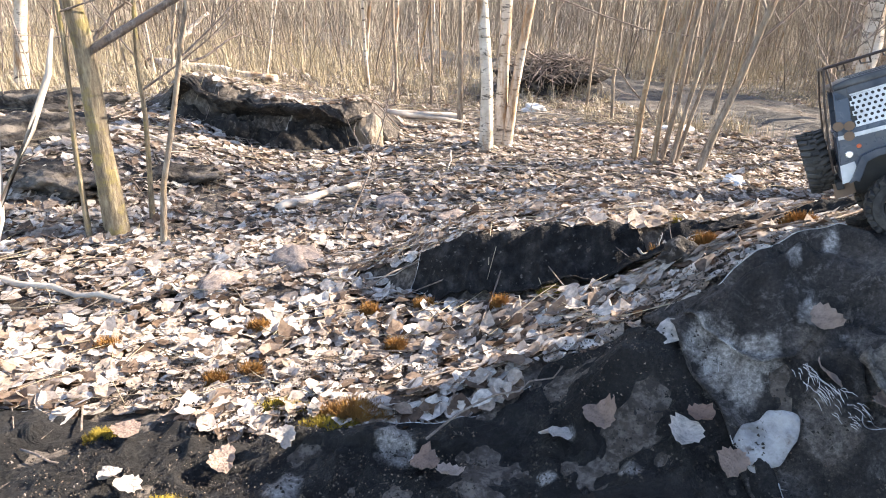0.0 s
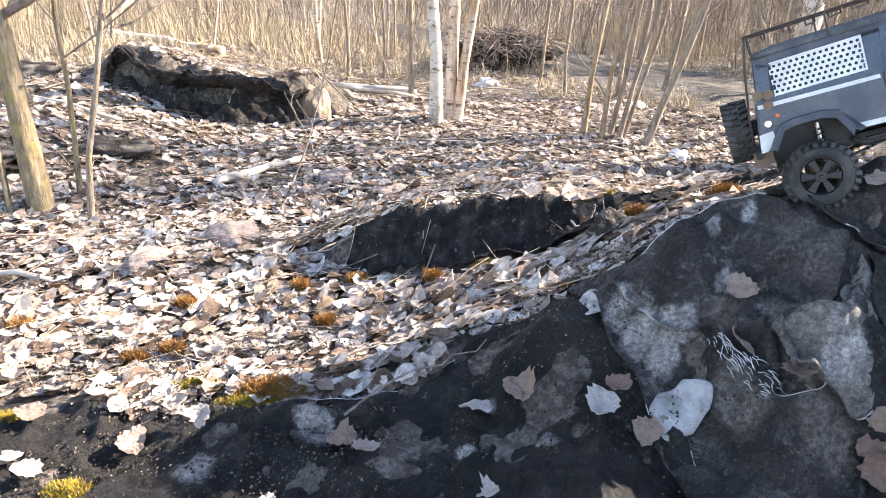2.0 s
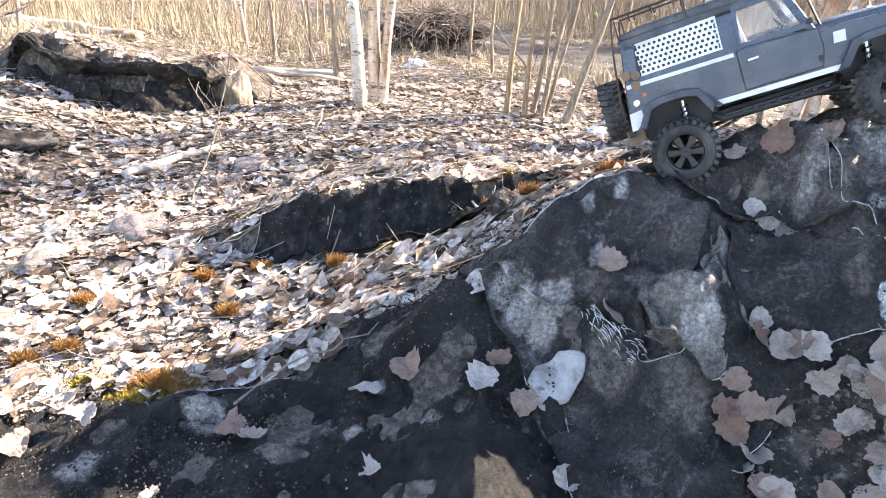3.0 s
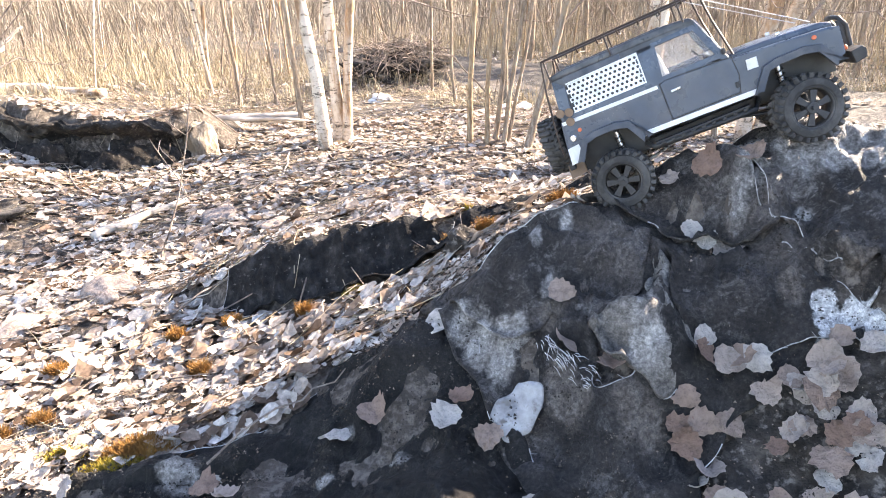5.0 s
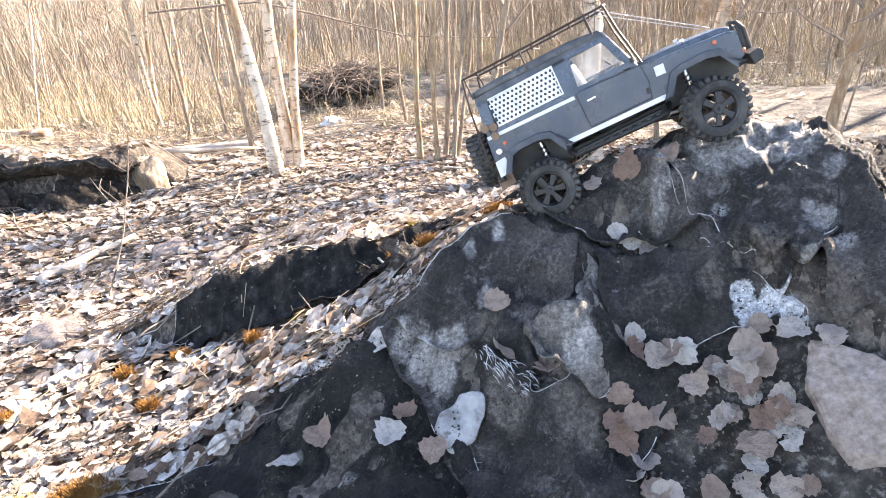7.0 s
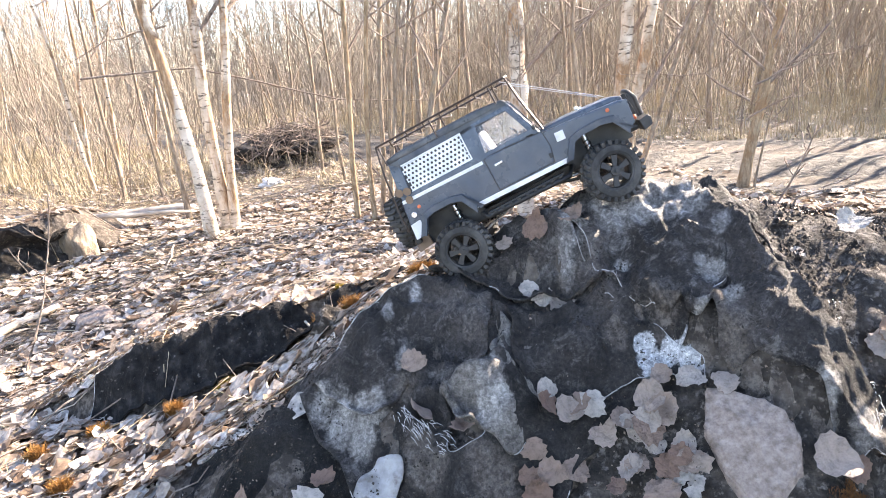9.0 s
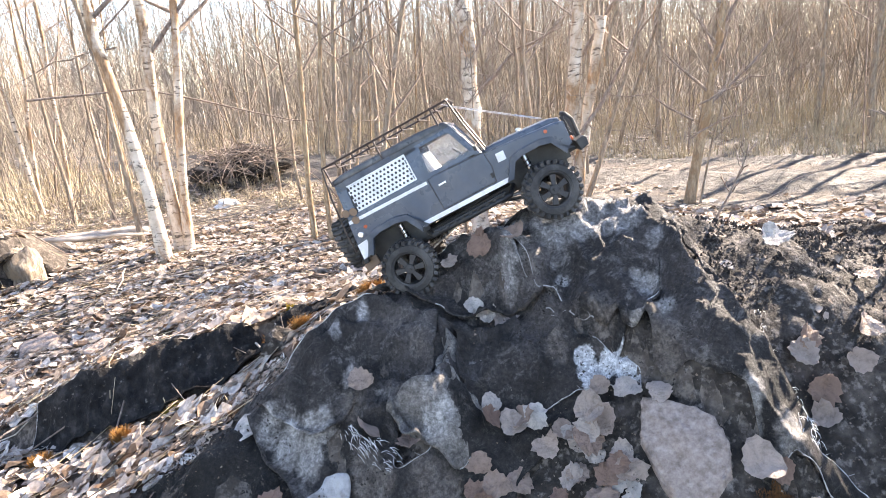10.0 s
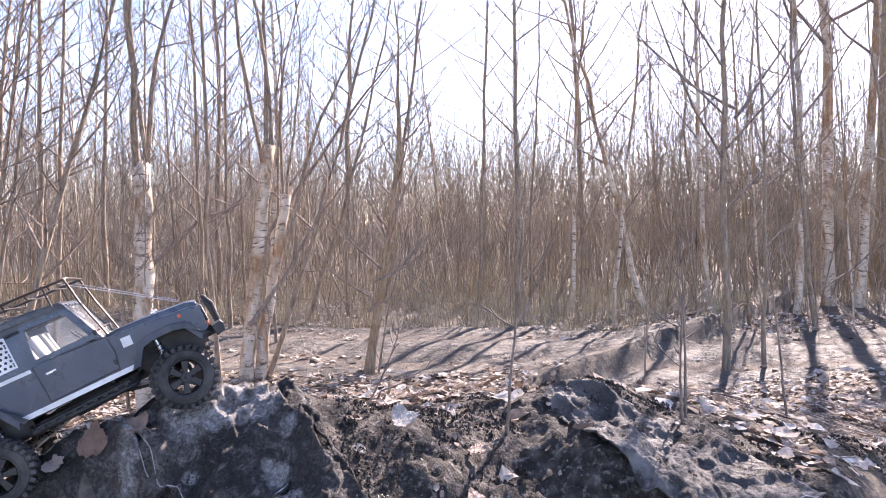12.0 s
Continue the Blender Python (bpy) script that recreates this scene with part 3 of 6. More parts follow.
FELT_LOWER = [(.42, .95), (.50, .955), (.60, .955), (.664, .935), (.721, .895), (.764, .859), (.755, .811), (.721, .777), (.66, .752), (.62, .79), (.578, .815), (.55, .796), (.49, .81), (.43, .90)]
FELT_MID = [(.763, .862), (.804, .825), (.899, .772), (.942, .723), (.959, .677), (1.009, .572), (1.003, .539), (.913, .616), (.82, .66), (.76, .66), (.745, .72), (.77, .80)]
FLAP_WHITE = [(0.446, 0.736), (0.464, 0.744), (0.499, 0.752), (0.515, 0.744), (0.532, 0.725), (0.517, 0.710), (0.486, 0.693), (0.463, 0.694), (0.453, 0.717)]
FLAP_TIP = [(0.751, 0.825), (0.744, 0.794), (0.720, 0.779), (0.734, 0.728), (0.690, 0.735), (0.657, 0.744), (0.632, 0.756), (0.597, 0.777), (0.628, 0.732), (0.624, 0.699), (0.663, 0.665), (0.692, 0.640), (0.727, 0.645), (0.766, 0.681), (0.800, 0.720), (0.810, 0.759), (0.779, 0.796)]
FELT_LEDGE = [(.76, 1.03), (.859, .93), (.925, .83), (.953, .775), (.941, .745), (.904, .779), (.825, .816), (.743, .897), (.69, .97)]
FELT_EAST = [(1.74, .53), (1.79, .54), (1.86, .45), (1.90, .30), (1.84, .08), (1.76, -.05), (1.56, .06), (1.55, .20), (1.60, .33), (1.68, .45)]
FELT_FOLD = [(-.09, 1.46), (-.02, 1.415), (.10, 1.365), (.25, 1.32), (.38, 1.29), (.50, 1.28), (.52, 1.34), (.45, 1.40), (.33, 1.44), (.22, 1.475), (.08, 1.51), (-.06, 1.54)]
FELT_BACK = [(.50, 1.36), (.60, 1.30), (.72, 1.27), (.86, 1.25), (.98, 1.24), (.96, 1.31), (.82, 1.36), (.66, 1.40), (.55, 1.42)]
SEAM = [(.36, 1.01), (.40, .90), (.43, .78), (.47, .62), (.49, .45), (.5, .30)]
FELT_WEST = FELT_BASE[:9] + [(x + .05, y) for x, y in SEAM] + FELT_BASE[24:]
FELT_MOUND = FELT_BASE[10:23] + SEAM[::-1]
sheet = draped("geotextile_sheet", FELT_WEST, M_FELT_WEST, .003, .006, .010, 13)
tagged(sheet, "black felt ground sheet at the mound's foot, darkened for shade", "ground sheet", "felt sheets", kind="structure")
sheet = draped("geotextile_sheet", FELT_MOUND, M_FELT_BASE, .008, .012, .010, 11, holes=((.635, .70, .03),))
tagged(sheet, "blackened felt ground sheet draped over the mound", "ground sheet", "felt sheets", kind="structure")
for poly, lift, curl, fold, seed, mat, holes, free, label in (
        (FELT_UPPER, .012, .020, .007, 21, M_FELT, ((1.158, .36, .013), (1.165, .47, .009), (1.165, .62, .014), (1.16, .43, .006)), None, "torn dark felt flap over the mound's top"),
        (FELT_LOWER, .009, .022, .007, 31, M_FELT, (), None, "torn dark felt flap with pale worn patch"),
        (FELT_MID, .006, .010, .007, 41, M_FELT, (), None, "stained grey felt flap with frayed rim"),
        (FLAP_TIP, .010, .006, .005, 91, M_FELT_WORN, (), (.76, .62, .040), "pale grey-brown felt tongue with frayed rim"),
        (FLAP_WHITE, .010, .014, .006, 95, M_FELT_WHITE, (), None, "torn scrap of whitish felt on the mound"),
        (FELT_LEDGE, .012, .030, .007, 51, M_FELT, (), None, "folded dark felt strip below the crest"),
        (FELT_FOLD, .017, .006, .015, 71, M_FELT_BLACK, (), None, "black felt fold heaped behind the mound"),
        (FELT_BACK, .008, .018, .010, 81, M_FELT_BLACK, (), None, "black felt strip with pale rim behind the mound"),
        (FELT_EAST, .008, .014, .012, 61, M_FELT_PALE, (), None, "worn grey felt sheet on the soil bank")):
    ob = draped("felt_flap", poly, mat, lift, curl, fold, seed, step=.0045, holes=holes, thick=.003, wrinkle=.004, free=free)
    tagged(ob, label, "felt flap", "felt sheets")

# bare black soil on the eastern bank
bank = [(1.14, 1.10), (1.3, 1.2), (1.7, 1.15), (2.2, .95), (2.3, .6), (2.0, .1), (1.8, -.3), (1.2, -.2), (.9, .1), (.68, .42), (.74, .57), (.9, .61), (1.08, .62), (1.16, .7), (1.2, .85)]
xs, ys = np.arange(.6, 2.4, .008), np.arange(-.35, 1.3, .008)
X, Y = np.meshgrid(xs, ys, indexing="ij")
keep = inside(X + .03 * ripple(X, Y, 16, 3), Y + .03 * ripple(X, Y, 16, 4), bank)
Z = land(X, Y) + clods(X, Y) + .006 + .004 * fbm(X, Y, 60, 6, 2)
f = grid_faces(len(xs), len(ys))
f = f[keep.ravel()[f].all(1)]
used = np.unique(f)
back = np.full(X.size, -1)
back[used] = np.arange(len(used))
bank_ob = raw_object("soil_bank", np.stack([X.ravel(), Y.ravel(), Z.ravel()], 1)[used], back[f], M_BLACKSOIL)
tagged(bank_ob, "bare black clods of damp soil on the bank", "soil", kind="structure")


# crumbs of dirt on the felt
def clod_crumbs(name, n, area, mat, seed, lo, hi, lift, label):
    rs = np.random.RandomState(seed)
    x0, x1, y0, y1 = area
    p = np.stack([rs.uniform(x0, x1, n), rs.uniform(y0, y1, n)], 1)
    p = p[fbm(p[:, 0], p[:, 1], 6, seed, 3) > .05]
    n = len(p)
    s = rs.uniform(lo, hi, n) * rs.uniform(.4, 1, n)
    o = np.array([[1, 0, -.3], [-.5, .87, -.3], [-.5, -.87, -.3], [0, 0, 1.0]])
    a = rs.uniform(0, 6.28, n)
    ox = o[None, :, 0] * np.cos(a)[:, None] - o[None, :, 1] * np.sin(a)[:, None]
    oy = o[None, :, 0] * np.sin(a)[:, None] + o[None, :, 1] * np.cos(a)[:, None]
    k = rs.uniform(.5, 1.3, (n, 4))
    V = np.stack([p[:, :1] + ox * s[:, None] * k, p[:, 1:] + oy * s[:, None] * k, (land(p[:, 0], p[:, 1]) + lift)[:, None] + o[None, :, 2] * s[:, None] * k], 2)
    F = (np.array([[0, 1, 3], [1, 2, 3], [2, 0, 3]])[None] + (np.arange(n) * 4)[:, None, None]).reshape(-1, 3)
    return tagged(raw_object(name, V.reshape(-1, 3), F, mat, smooth=False), label, "soil crumbs", kind="stuff")


# ---- track ----
TRACK = ((-3.0, 14.0), (1.2, 7.2), (2.75, 4.35), (3.55, 2.85), (4.7, 1.2), (6.2, -1.2), (9.0, -6.0))


def track_centre(s):
    k = np.linspace(0, 1, len(TRACK))
    return np.interp(s, k, [p[0] for p in TRACK]), np.interp(s, k, [p[1] for p in TRACK])


s = np.linspace(0, 1, 400)
cx, cy = track_centre(s)
for _ in range(30):
    cx[1:-1] = (cx[:-2] + cx[1:-1] * 2 + cx[2:]) / 4
    cy[1:-1] = (cy[:-2] + cy[1:-1] * 2 + cy[2:]) / 4
tx, ty = np.gradient(cx), np.gradient(cy)
tl = np.hypot(tx, ty)
tx, ty = tx / tl, ty / tl
across = np.linspace(-.85, .85, 50)
RX = cx[:, None] + (-ty)[:, None] * -across[None, :]
RY = cy[:, None] + tx[:, None] * -across[None, :]
RX = RX + .05 * ripple(RX, RY, 5, 7)
rut = -.035 * np.exp(-((np.abs(across) - .42) / .13) ** 2) + .02 * np.exp(-(across / .2) ** 2) - .014 * (np.abs(across) > .83)
RZ = land(RX, RY) + .012 + rut[None, :] + .010 * ripple(RX, RY, 9, 4) + .004 * ripple(RX, RY, 30, 5)
road = raw_object("road", np.stack([RX.ravel(), RY.ravel(), RZ.ravel()], 1), grid_faces(400, 50), M_ROAD)
tagged(road, "pale muddy forest track with wheel ruts", "track", kind="structure")


def on_track(x, y):
    d = np.full(np.shape(x), 99.0)
    for k in range(0, 400, 4):
        d = np.minimum(d, np.hypot(x - cx[k], y - cy[k]))
    return d < .80


# ---- leaves ----
def leaf_shape(seed, n=18, wild=1.0):
    """Broad toothed leaf, cupped, folded along its midrib and curled at the rim, some torn; length 1."""
    r = random.Random(seed)
    rim = []
    wide, torn = r.uniform(.40, .56), r.uniform(0, 6.28)
    for k in range(n):
        a = 2 * math.pi * k / n
        u = 0.5 - 0.5 * math.cos(a)
        tooth = 1 + (.09 if k % 2 else -.07) + r.uniform(-.10, .08)
        if seed % 3 == 0 and abs((a - torn + math.pi) % (2 * math.pi) - math.pi) < .5:
            tooth *= r.uniform(.35, .7)
        w = wide * math.sin(a) * (1.30 - 0.60 * u) * tooth
        rim.append(((u - 0.5) * tooth ** .5, w))
    cup, foldz, twist, curl = r.uniform(-.3, .45), r.uniform(-.05, .25), r.uniform(-.35, .35), r.uniform(0, .4) ** 1.2
    ca = r.uniform(0, 6.28)
    cup, foldz, twist, curl = cup * wild, foldz * wild, twist * wild, curl * wild * wild

    def lift(u, w):
        e = max(u * math.cos(ca) + w * math.sin(ca) - .15, 0)
        return cup * (u * u + w * w) + foldz * abs(w) + twist * u * w + curl * e * e * 4
    v = [(u, w, lift(u, w) + r.uniform(-.07, .07)) for u, w in rim]
    v += [(u * .5, w * .5, lift(u * .5, w * .5) + r.uniform(-.03, .03)) for u, w in rim[::3]]
    v.append((0, 0, 0))
    m = n // 3
    f = []
    for k in range(n):
        i0 = n + (k // 3) % m
        f.append((k, (k + 1) % n, i0 if k % 3 < 2 else n + (k // 3 + 1) % m))
        if k % 3 == 1:
            f.append(((k + 1) % n, n + (k // 3 + 1) % m, i0))
    for k in range(m):
        f.append((n + k, n + (k + 1) % m, n + m))
    return np.array(v), np.array(f)


LEAVES = [leaf_shape(k, 9, 1.25) for k in range(24)]
FAR_LEAVES = [leaf_shape(k + 70, 6, 1.3) for k in range(16)]
CHIPS = [leaf_shape(k, 6) for k in range(6)]
BIG_LEAVES = [leaf_shape(k + 40, 24, 1.35) for k in range(16)]


def scatter(name, pts, sizes, tilt, mat, seed, lift=.004, shapes=None):
    """Leaves strewn at the given points of the plan, lying on the land, in one mesh."""
    rs = np.random.RandomState(seed)
    V, F, base = [], [], 0
    shapes = shapes or LEAVES
    which = rs.randint(0, len(shapes), len(pts))
    for k, (lv, lf) in enumerate(shapes):
        sel = np.where(which == k)[0]
        if not len(sel):
            continue
        p, s = pts[sel], sizes[sel]
        a = rs.uniform(0, 2 * np.pi, len(sel))
        tx, ty = rs.normal(0, tilt, len(sel)), rs.normal(0, tilt, len(sel))
        e = .02
        gxs = (land(p[:, 0] + e, p[:, 1]) - land(p[:, 0] - e, p[:, 1])) / (2 * e)
        gys = (land(p[:, 0], p[:, 1] + e) - land(p[:, 0], p[:, 1] - e)) / (2 * e)
        u = lv[None, :, 0] * s[:, None]
        w = lv[None, :, 1] * s[:, None] * rs.uniform(.75, 1.05, len(sel))[:, None]
        h = lv[None, :, 2] * s[:, None]
        x = u * np.cos(a)[:, None] - w * np.sin(a)[:, None]
        y = u * np.sin(a)[:, None] + w * np.cos(a)[:, None]
        z = h + x * (gxs + tx)[:, None] + y * (gys + ty)[:, None]
        z = z - np.minimum(z - x * gxs[:, None] - y * gys[:, None], 0).min(1)[:, None] * .7
        z = z + (land(p[:, 0], p[:, 1]) + clods(p[:, 0], p[:, 1]) + lift + rs.uniform(0, .012, len(sel)))[:, None]
        V.append(np.stack([x + p[:, :1], y + p[:, 1:2], z], 2).reshape(-1, 3))
        F.append((lf[None] + (base + np.arange(len(sel)) * len(lv))[:, None, None]).reshape(-1, 3))
        base += len(sel) * len(lv)
    return raw_object(name, np.concatenate(V), np.concatenate(F), mat, smooth=False)


def strewn(areas, seed, keep_felt, keep_bank, keep_track, gaps):
    rs = np.random.RandomState(seed)
    pts = np.concatenate([np.stack([rs.uniform(x0, x1, n), rs.uniform(y0, y1, n)], 1) for x0, x1, y0, y1, n in areas])
    drift = .35 * smooth_step(1.6, 3, np.abs(pts[:, 0]) + np.maximum(-pts[:, 1], 0))
    pts = pts + np.stack([drift * fbm(pts[:, 0], pts[:, 1], 1.3, 21, 3), drift * fbm(pts[:, 0], pts[:, 1], 1.3, 27, 3)], 1)
    x, y = pts[:, 0], pts[:, 1]
    jx, jy = x + .03 * fbm(x, y, 9, 2), y + .03 * fbm(x, y, 9, 7)
    u = rs.uniform(0, 1, len(pts))
    ok = ~(inside(jx, jy, FELT_BASE) & (u > keep_felt)) & ~(inside(jx, jy, FELT_UPPER) & (u > keep_felt)) & ~(inside(jx, jy, bank) & (u > keep_bank)) & ~(on_track(x, y) & (u > keep_track))
    ok &= ~(inside(x, y, FELT_FOLD)) & ~(inside(x, y, FELT_BACK) & (u > .12))
    ok &= ~(inside(x, y, BANK_FACE) & (u > .03))
    ok &= ~inside(x, y, FELT_EAST)
    ok &= ~((fbm(x, y, 3.2, 12, 3) > gaps) & (u > .30))
    steep = np.hypot(land(x + .02, y) - land(x - .02, y), land(x, y + .02) - land(x, y - .02)) / .04
    ok &= steep < .75
    return pts[ok]


BANK_FACE = ((-1.5, 3.36), (-1.2, 3.26), (-.95, 3.2), (-.7, 3.26), (-.5, 3.42), (-.32, 3.55), (-.35, 3.60), (-.5, 3.49), (-.7, 3.34), (-.95, 3.28), (-1.2, 3.34), (-1.45, 3.43))
NEAR_AREAS = ((-2.2, 2.2, .85, 2.2, 30000), (1.1, 3.6, -.4, 1.6, 4500))
FAR_AREAS = ((-3.2, 3.6, 2.2, 4.2, 27000), (-5, 6.5, 3.8, 8.5, 13000), (-12, 16, 2, 20, 4000), (1.3, 6.5, -.6, 2.4, 13000), (-4, 4, -2.5, .95, 2500), (-12, 14, -10, 3, 4000))


def leaf_sizes(n, seed):
    """Many small and broken leaves, and some whole ones."""
    rs = np.random.RandomState(seed)
    return np.where(rs.uniform(0, 1, n) < .26, rs.uniform(.034, .056, n), .009 + .030 * rs.uniform(0, 1, n) ** 1.3)


pts = strewn(NEAR_AREAS, 4, .012, .06, .05, .5)
litter = scatter("leaf_litter", pts, leaf_sizes(len(pts), 6), .13, M_LEAF, 5)
tagged(litter, "thick layer of bleached dry fallen leaves", "leaf litter", kind="stuff")
pts = strewn(FAR_AREAS, 24, .012, .06, .05, .5)
litter = scatter("leaf_litter", pts, leaf_sizes(len(pts), 8) * 1.1, .16, M_LEAF, 25, .004, FAR_LEAVES)
tagged(litter, "bleached dry fallen leaves under the bare trees", "leaf litter", kind="stuff")
pts = strewn([(a, b, c, d, int(n * .35)) for a, b, c, d, n in NEAR_AREAS + ((1.3, 6.0, -.4, 2.8, 14000),)], 14, .10, .5, .12, .9)
crumbs = scatter("leaf_crumbs", pts, np.random.RandomState(7).uniform(.004, .014, len(pts)), .4, M_CRUMB, 15, .006, CHIPS)
tagged(crumbs, "broken crumbs of dry leaves and bark", "leaf litter", kind="stuff")


# ---- straw and leaf stalks lying on the litter ----
def lying_stalks(name, areas, lo, hi, width, mat, seed, label):
    """Thin bent stalks lying about, three-sided, in one mesh."""
    rs = np.random.RandomState(seed)
    p = strewn(areas, seed, .03, .10, .03, 2.0)
    n = len(p)
    a, l, w = rs.normal(.35, 1.0, n), rs.uniform(lo, hi, n) * rs.uniform(.3, 1, n), width * rs.uniform(.5, 1.4, n)
    bend, h = rs.normal(0, .16, n), rs.uniform(.008, .026, n)
    rings = []
    for k, u in enumerate((-.5, -.17, .17, .5)):
        x = p[:, 0] + l * (u * np.cos(a) - bend * u * u * np.sin(a))
        y = p[:, 1] + l * (u * np.sin(a) + bend * u * u * np.cos(a))
        z = land(x, y) + h + rs.uniform(0, .008, n)
        for q in range(3):
            g = 2.094 * q
            rings.append(np.stack([x - np.sin(a) * w * np.cos(g), y + np.cos(a) * w * np.cos(g), z + w * np.sin(g)], 1))
    V = np.stack(rings, 1).reshape(-1, 3)
    F = np.array([[3 * k + q, 3 * k + (q + 1) % 3, 3 * k + 3 + (q + 1) % 3, 3 * k + 3 + q] for k in range(3) for q in range(3)])
    F = (F[None] + (np.arange(n) * 12)[:, None, None]).reshape(-1, 4)
    return tagged(raw_object(name, V, F, mat), label, "stalks", kind="stuff")


lying_stalks("straw_stalks", ((-2.4, 2.0, .95, 2.4, 520), (-3.2, 3.4, 2.4, 5.2, 2600)), .06, .34, .0011, M_GRASS, 61, "pale dry stalks lying across the leaves")
lying_stalks("twig_litter", ((-2.4, 2.0, .95, 2.4, 330), (-3.4, 3.6, 2.4, 6.0, 2200), (1.2, 3.4, -.2, 1.6, 350)), .06, .40, .0018, M_TWIG, 62, "thin dark twigs lying across the leaves")


# ---- trees ----
def grow(r, height, r0, lean=(0, 0), bend=.05, limbs=14, start=.25, spreading=.42, twigs=3, sides=7, fine=3, top=.25, droop=0.0, rises=(.35, 1.2)):
    """A bare tree at the origin: a trunk buffer and a buffer with limbs and twigs. lean: metres sideways for each metre up, at the foot."""
    trunk, crown = Buf(), Buf()
    n = 15
    wig = min(.007 * height, .035)
    pa, pb = r.uniform(0, 6.28), r.uniform(0, 6.28)
    pts, rad = [], []
    for k in range(n):
        w = k / (n - 1)
        h = height * w
        b = bend * height * .35
        x = lean[0] * h * (1 - .25 * w) + b * (math.sin(pa + 4.2 * w) - math.sin(pa)) * w
        y = lean[1] * h * (1 - .25 * w) + b * (math.sin(pb + 3.7 * w) - math.sin(pb)) * w
        pts.append(Vector((x + r.uniform(-.5, .5) * wig, y + r.uniform(-.5, .5) * wig, h)))
        rad.append(max(r0 * ((1 - w) ** .85 * (1 - top * .2) + .02) * (1.25 if k == 0 else 1), .0022))
    pts[0] = pts[0] - Vector((0, 0, .04))
    trunk.tube(pts, rad, sides)

    def at(w):
        q = w * (n - 1)
        i = min(int(q), n - 2)
        return pts[i].lerp(pts[i + 1], q - i), rad[i] + (rad[i + 1] - rad[i]) * (q - i)

    for k in range(limbs):
        w = start + (1 - start) * ((k + r.random()) / limbs) ** .9 * .97
        p, rr = at(w)
        a = k * 2.4 + r.uniform(-.6, .6)
        rise = r.uniform(*rises)
        length = height * spreading * (1.05 - w * .75) * r.uniform(.55, 1.1)
        d = Vector((math.cos(a), math.sin(a), rise)).normalized()
        q, rad2 = [p], [rr * .5]
        m = 4
        for j in range(1, m + 1):
            d = (d + Vector((r.uniform(-.13, .13), r.uniform(-.13, .13), r.uniform(-.02, .24) - droop))).normalized()
            q.append(q[-1] + d * (length / m))
            rad2.append(max(rr * .5 * (1 - j / m) ** .8, .0019))
        crown.tube(q, rad2, fine + 1, cap=False)
        for j in range(twigs):
            i = r.randint(1, m)
            a2 = r.uniform(0, 6.28)
            d2 = (d + Vector((math.cos(a2), math.sin(a2), r.uniform(-.3, .6))) * .9).normalized()
            l2 = length * r.uniform(.22, .5)
            mid = q[i] + d2 * l2 * .5
            d3 = (d2 + Vector((r.uniform(-.3, .3), r.uniform(-.3, .3), r.uniform(0, .3) - droop))).normalized()
            crown.tube([q[i], mid, mid + d3 * l2 * .5], [max(rad2[i] * .6, .0020), .0017, .0011], fine, cap=False)
    return trunk, crown


def tree_thing(name, x, y, seed, height, r0, mat, label, group, lean=(0, 0), twig_mat=None, sink=0.0, **shape):
    r = random.Random(seed)
    trunk, crown = grow(r, height, r0, lean, **shape)
    root = new(name)
    root.location = (x, y, z_at(x, y) - sink)
    tagged(root, label, "tree", group)
    v, f = trunk.arrays()
    raw_object("trunk", v, f, mat, root)
    v, f = crown.arrays()
    raw_object("crown", v, f, twig_mat or M_TWIG, root)
    return root


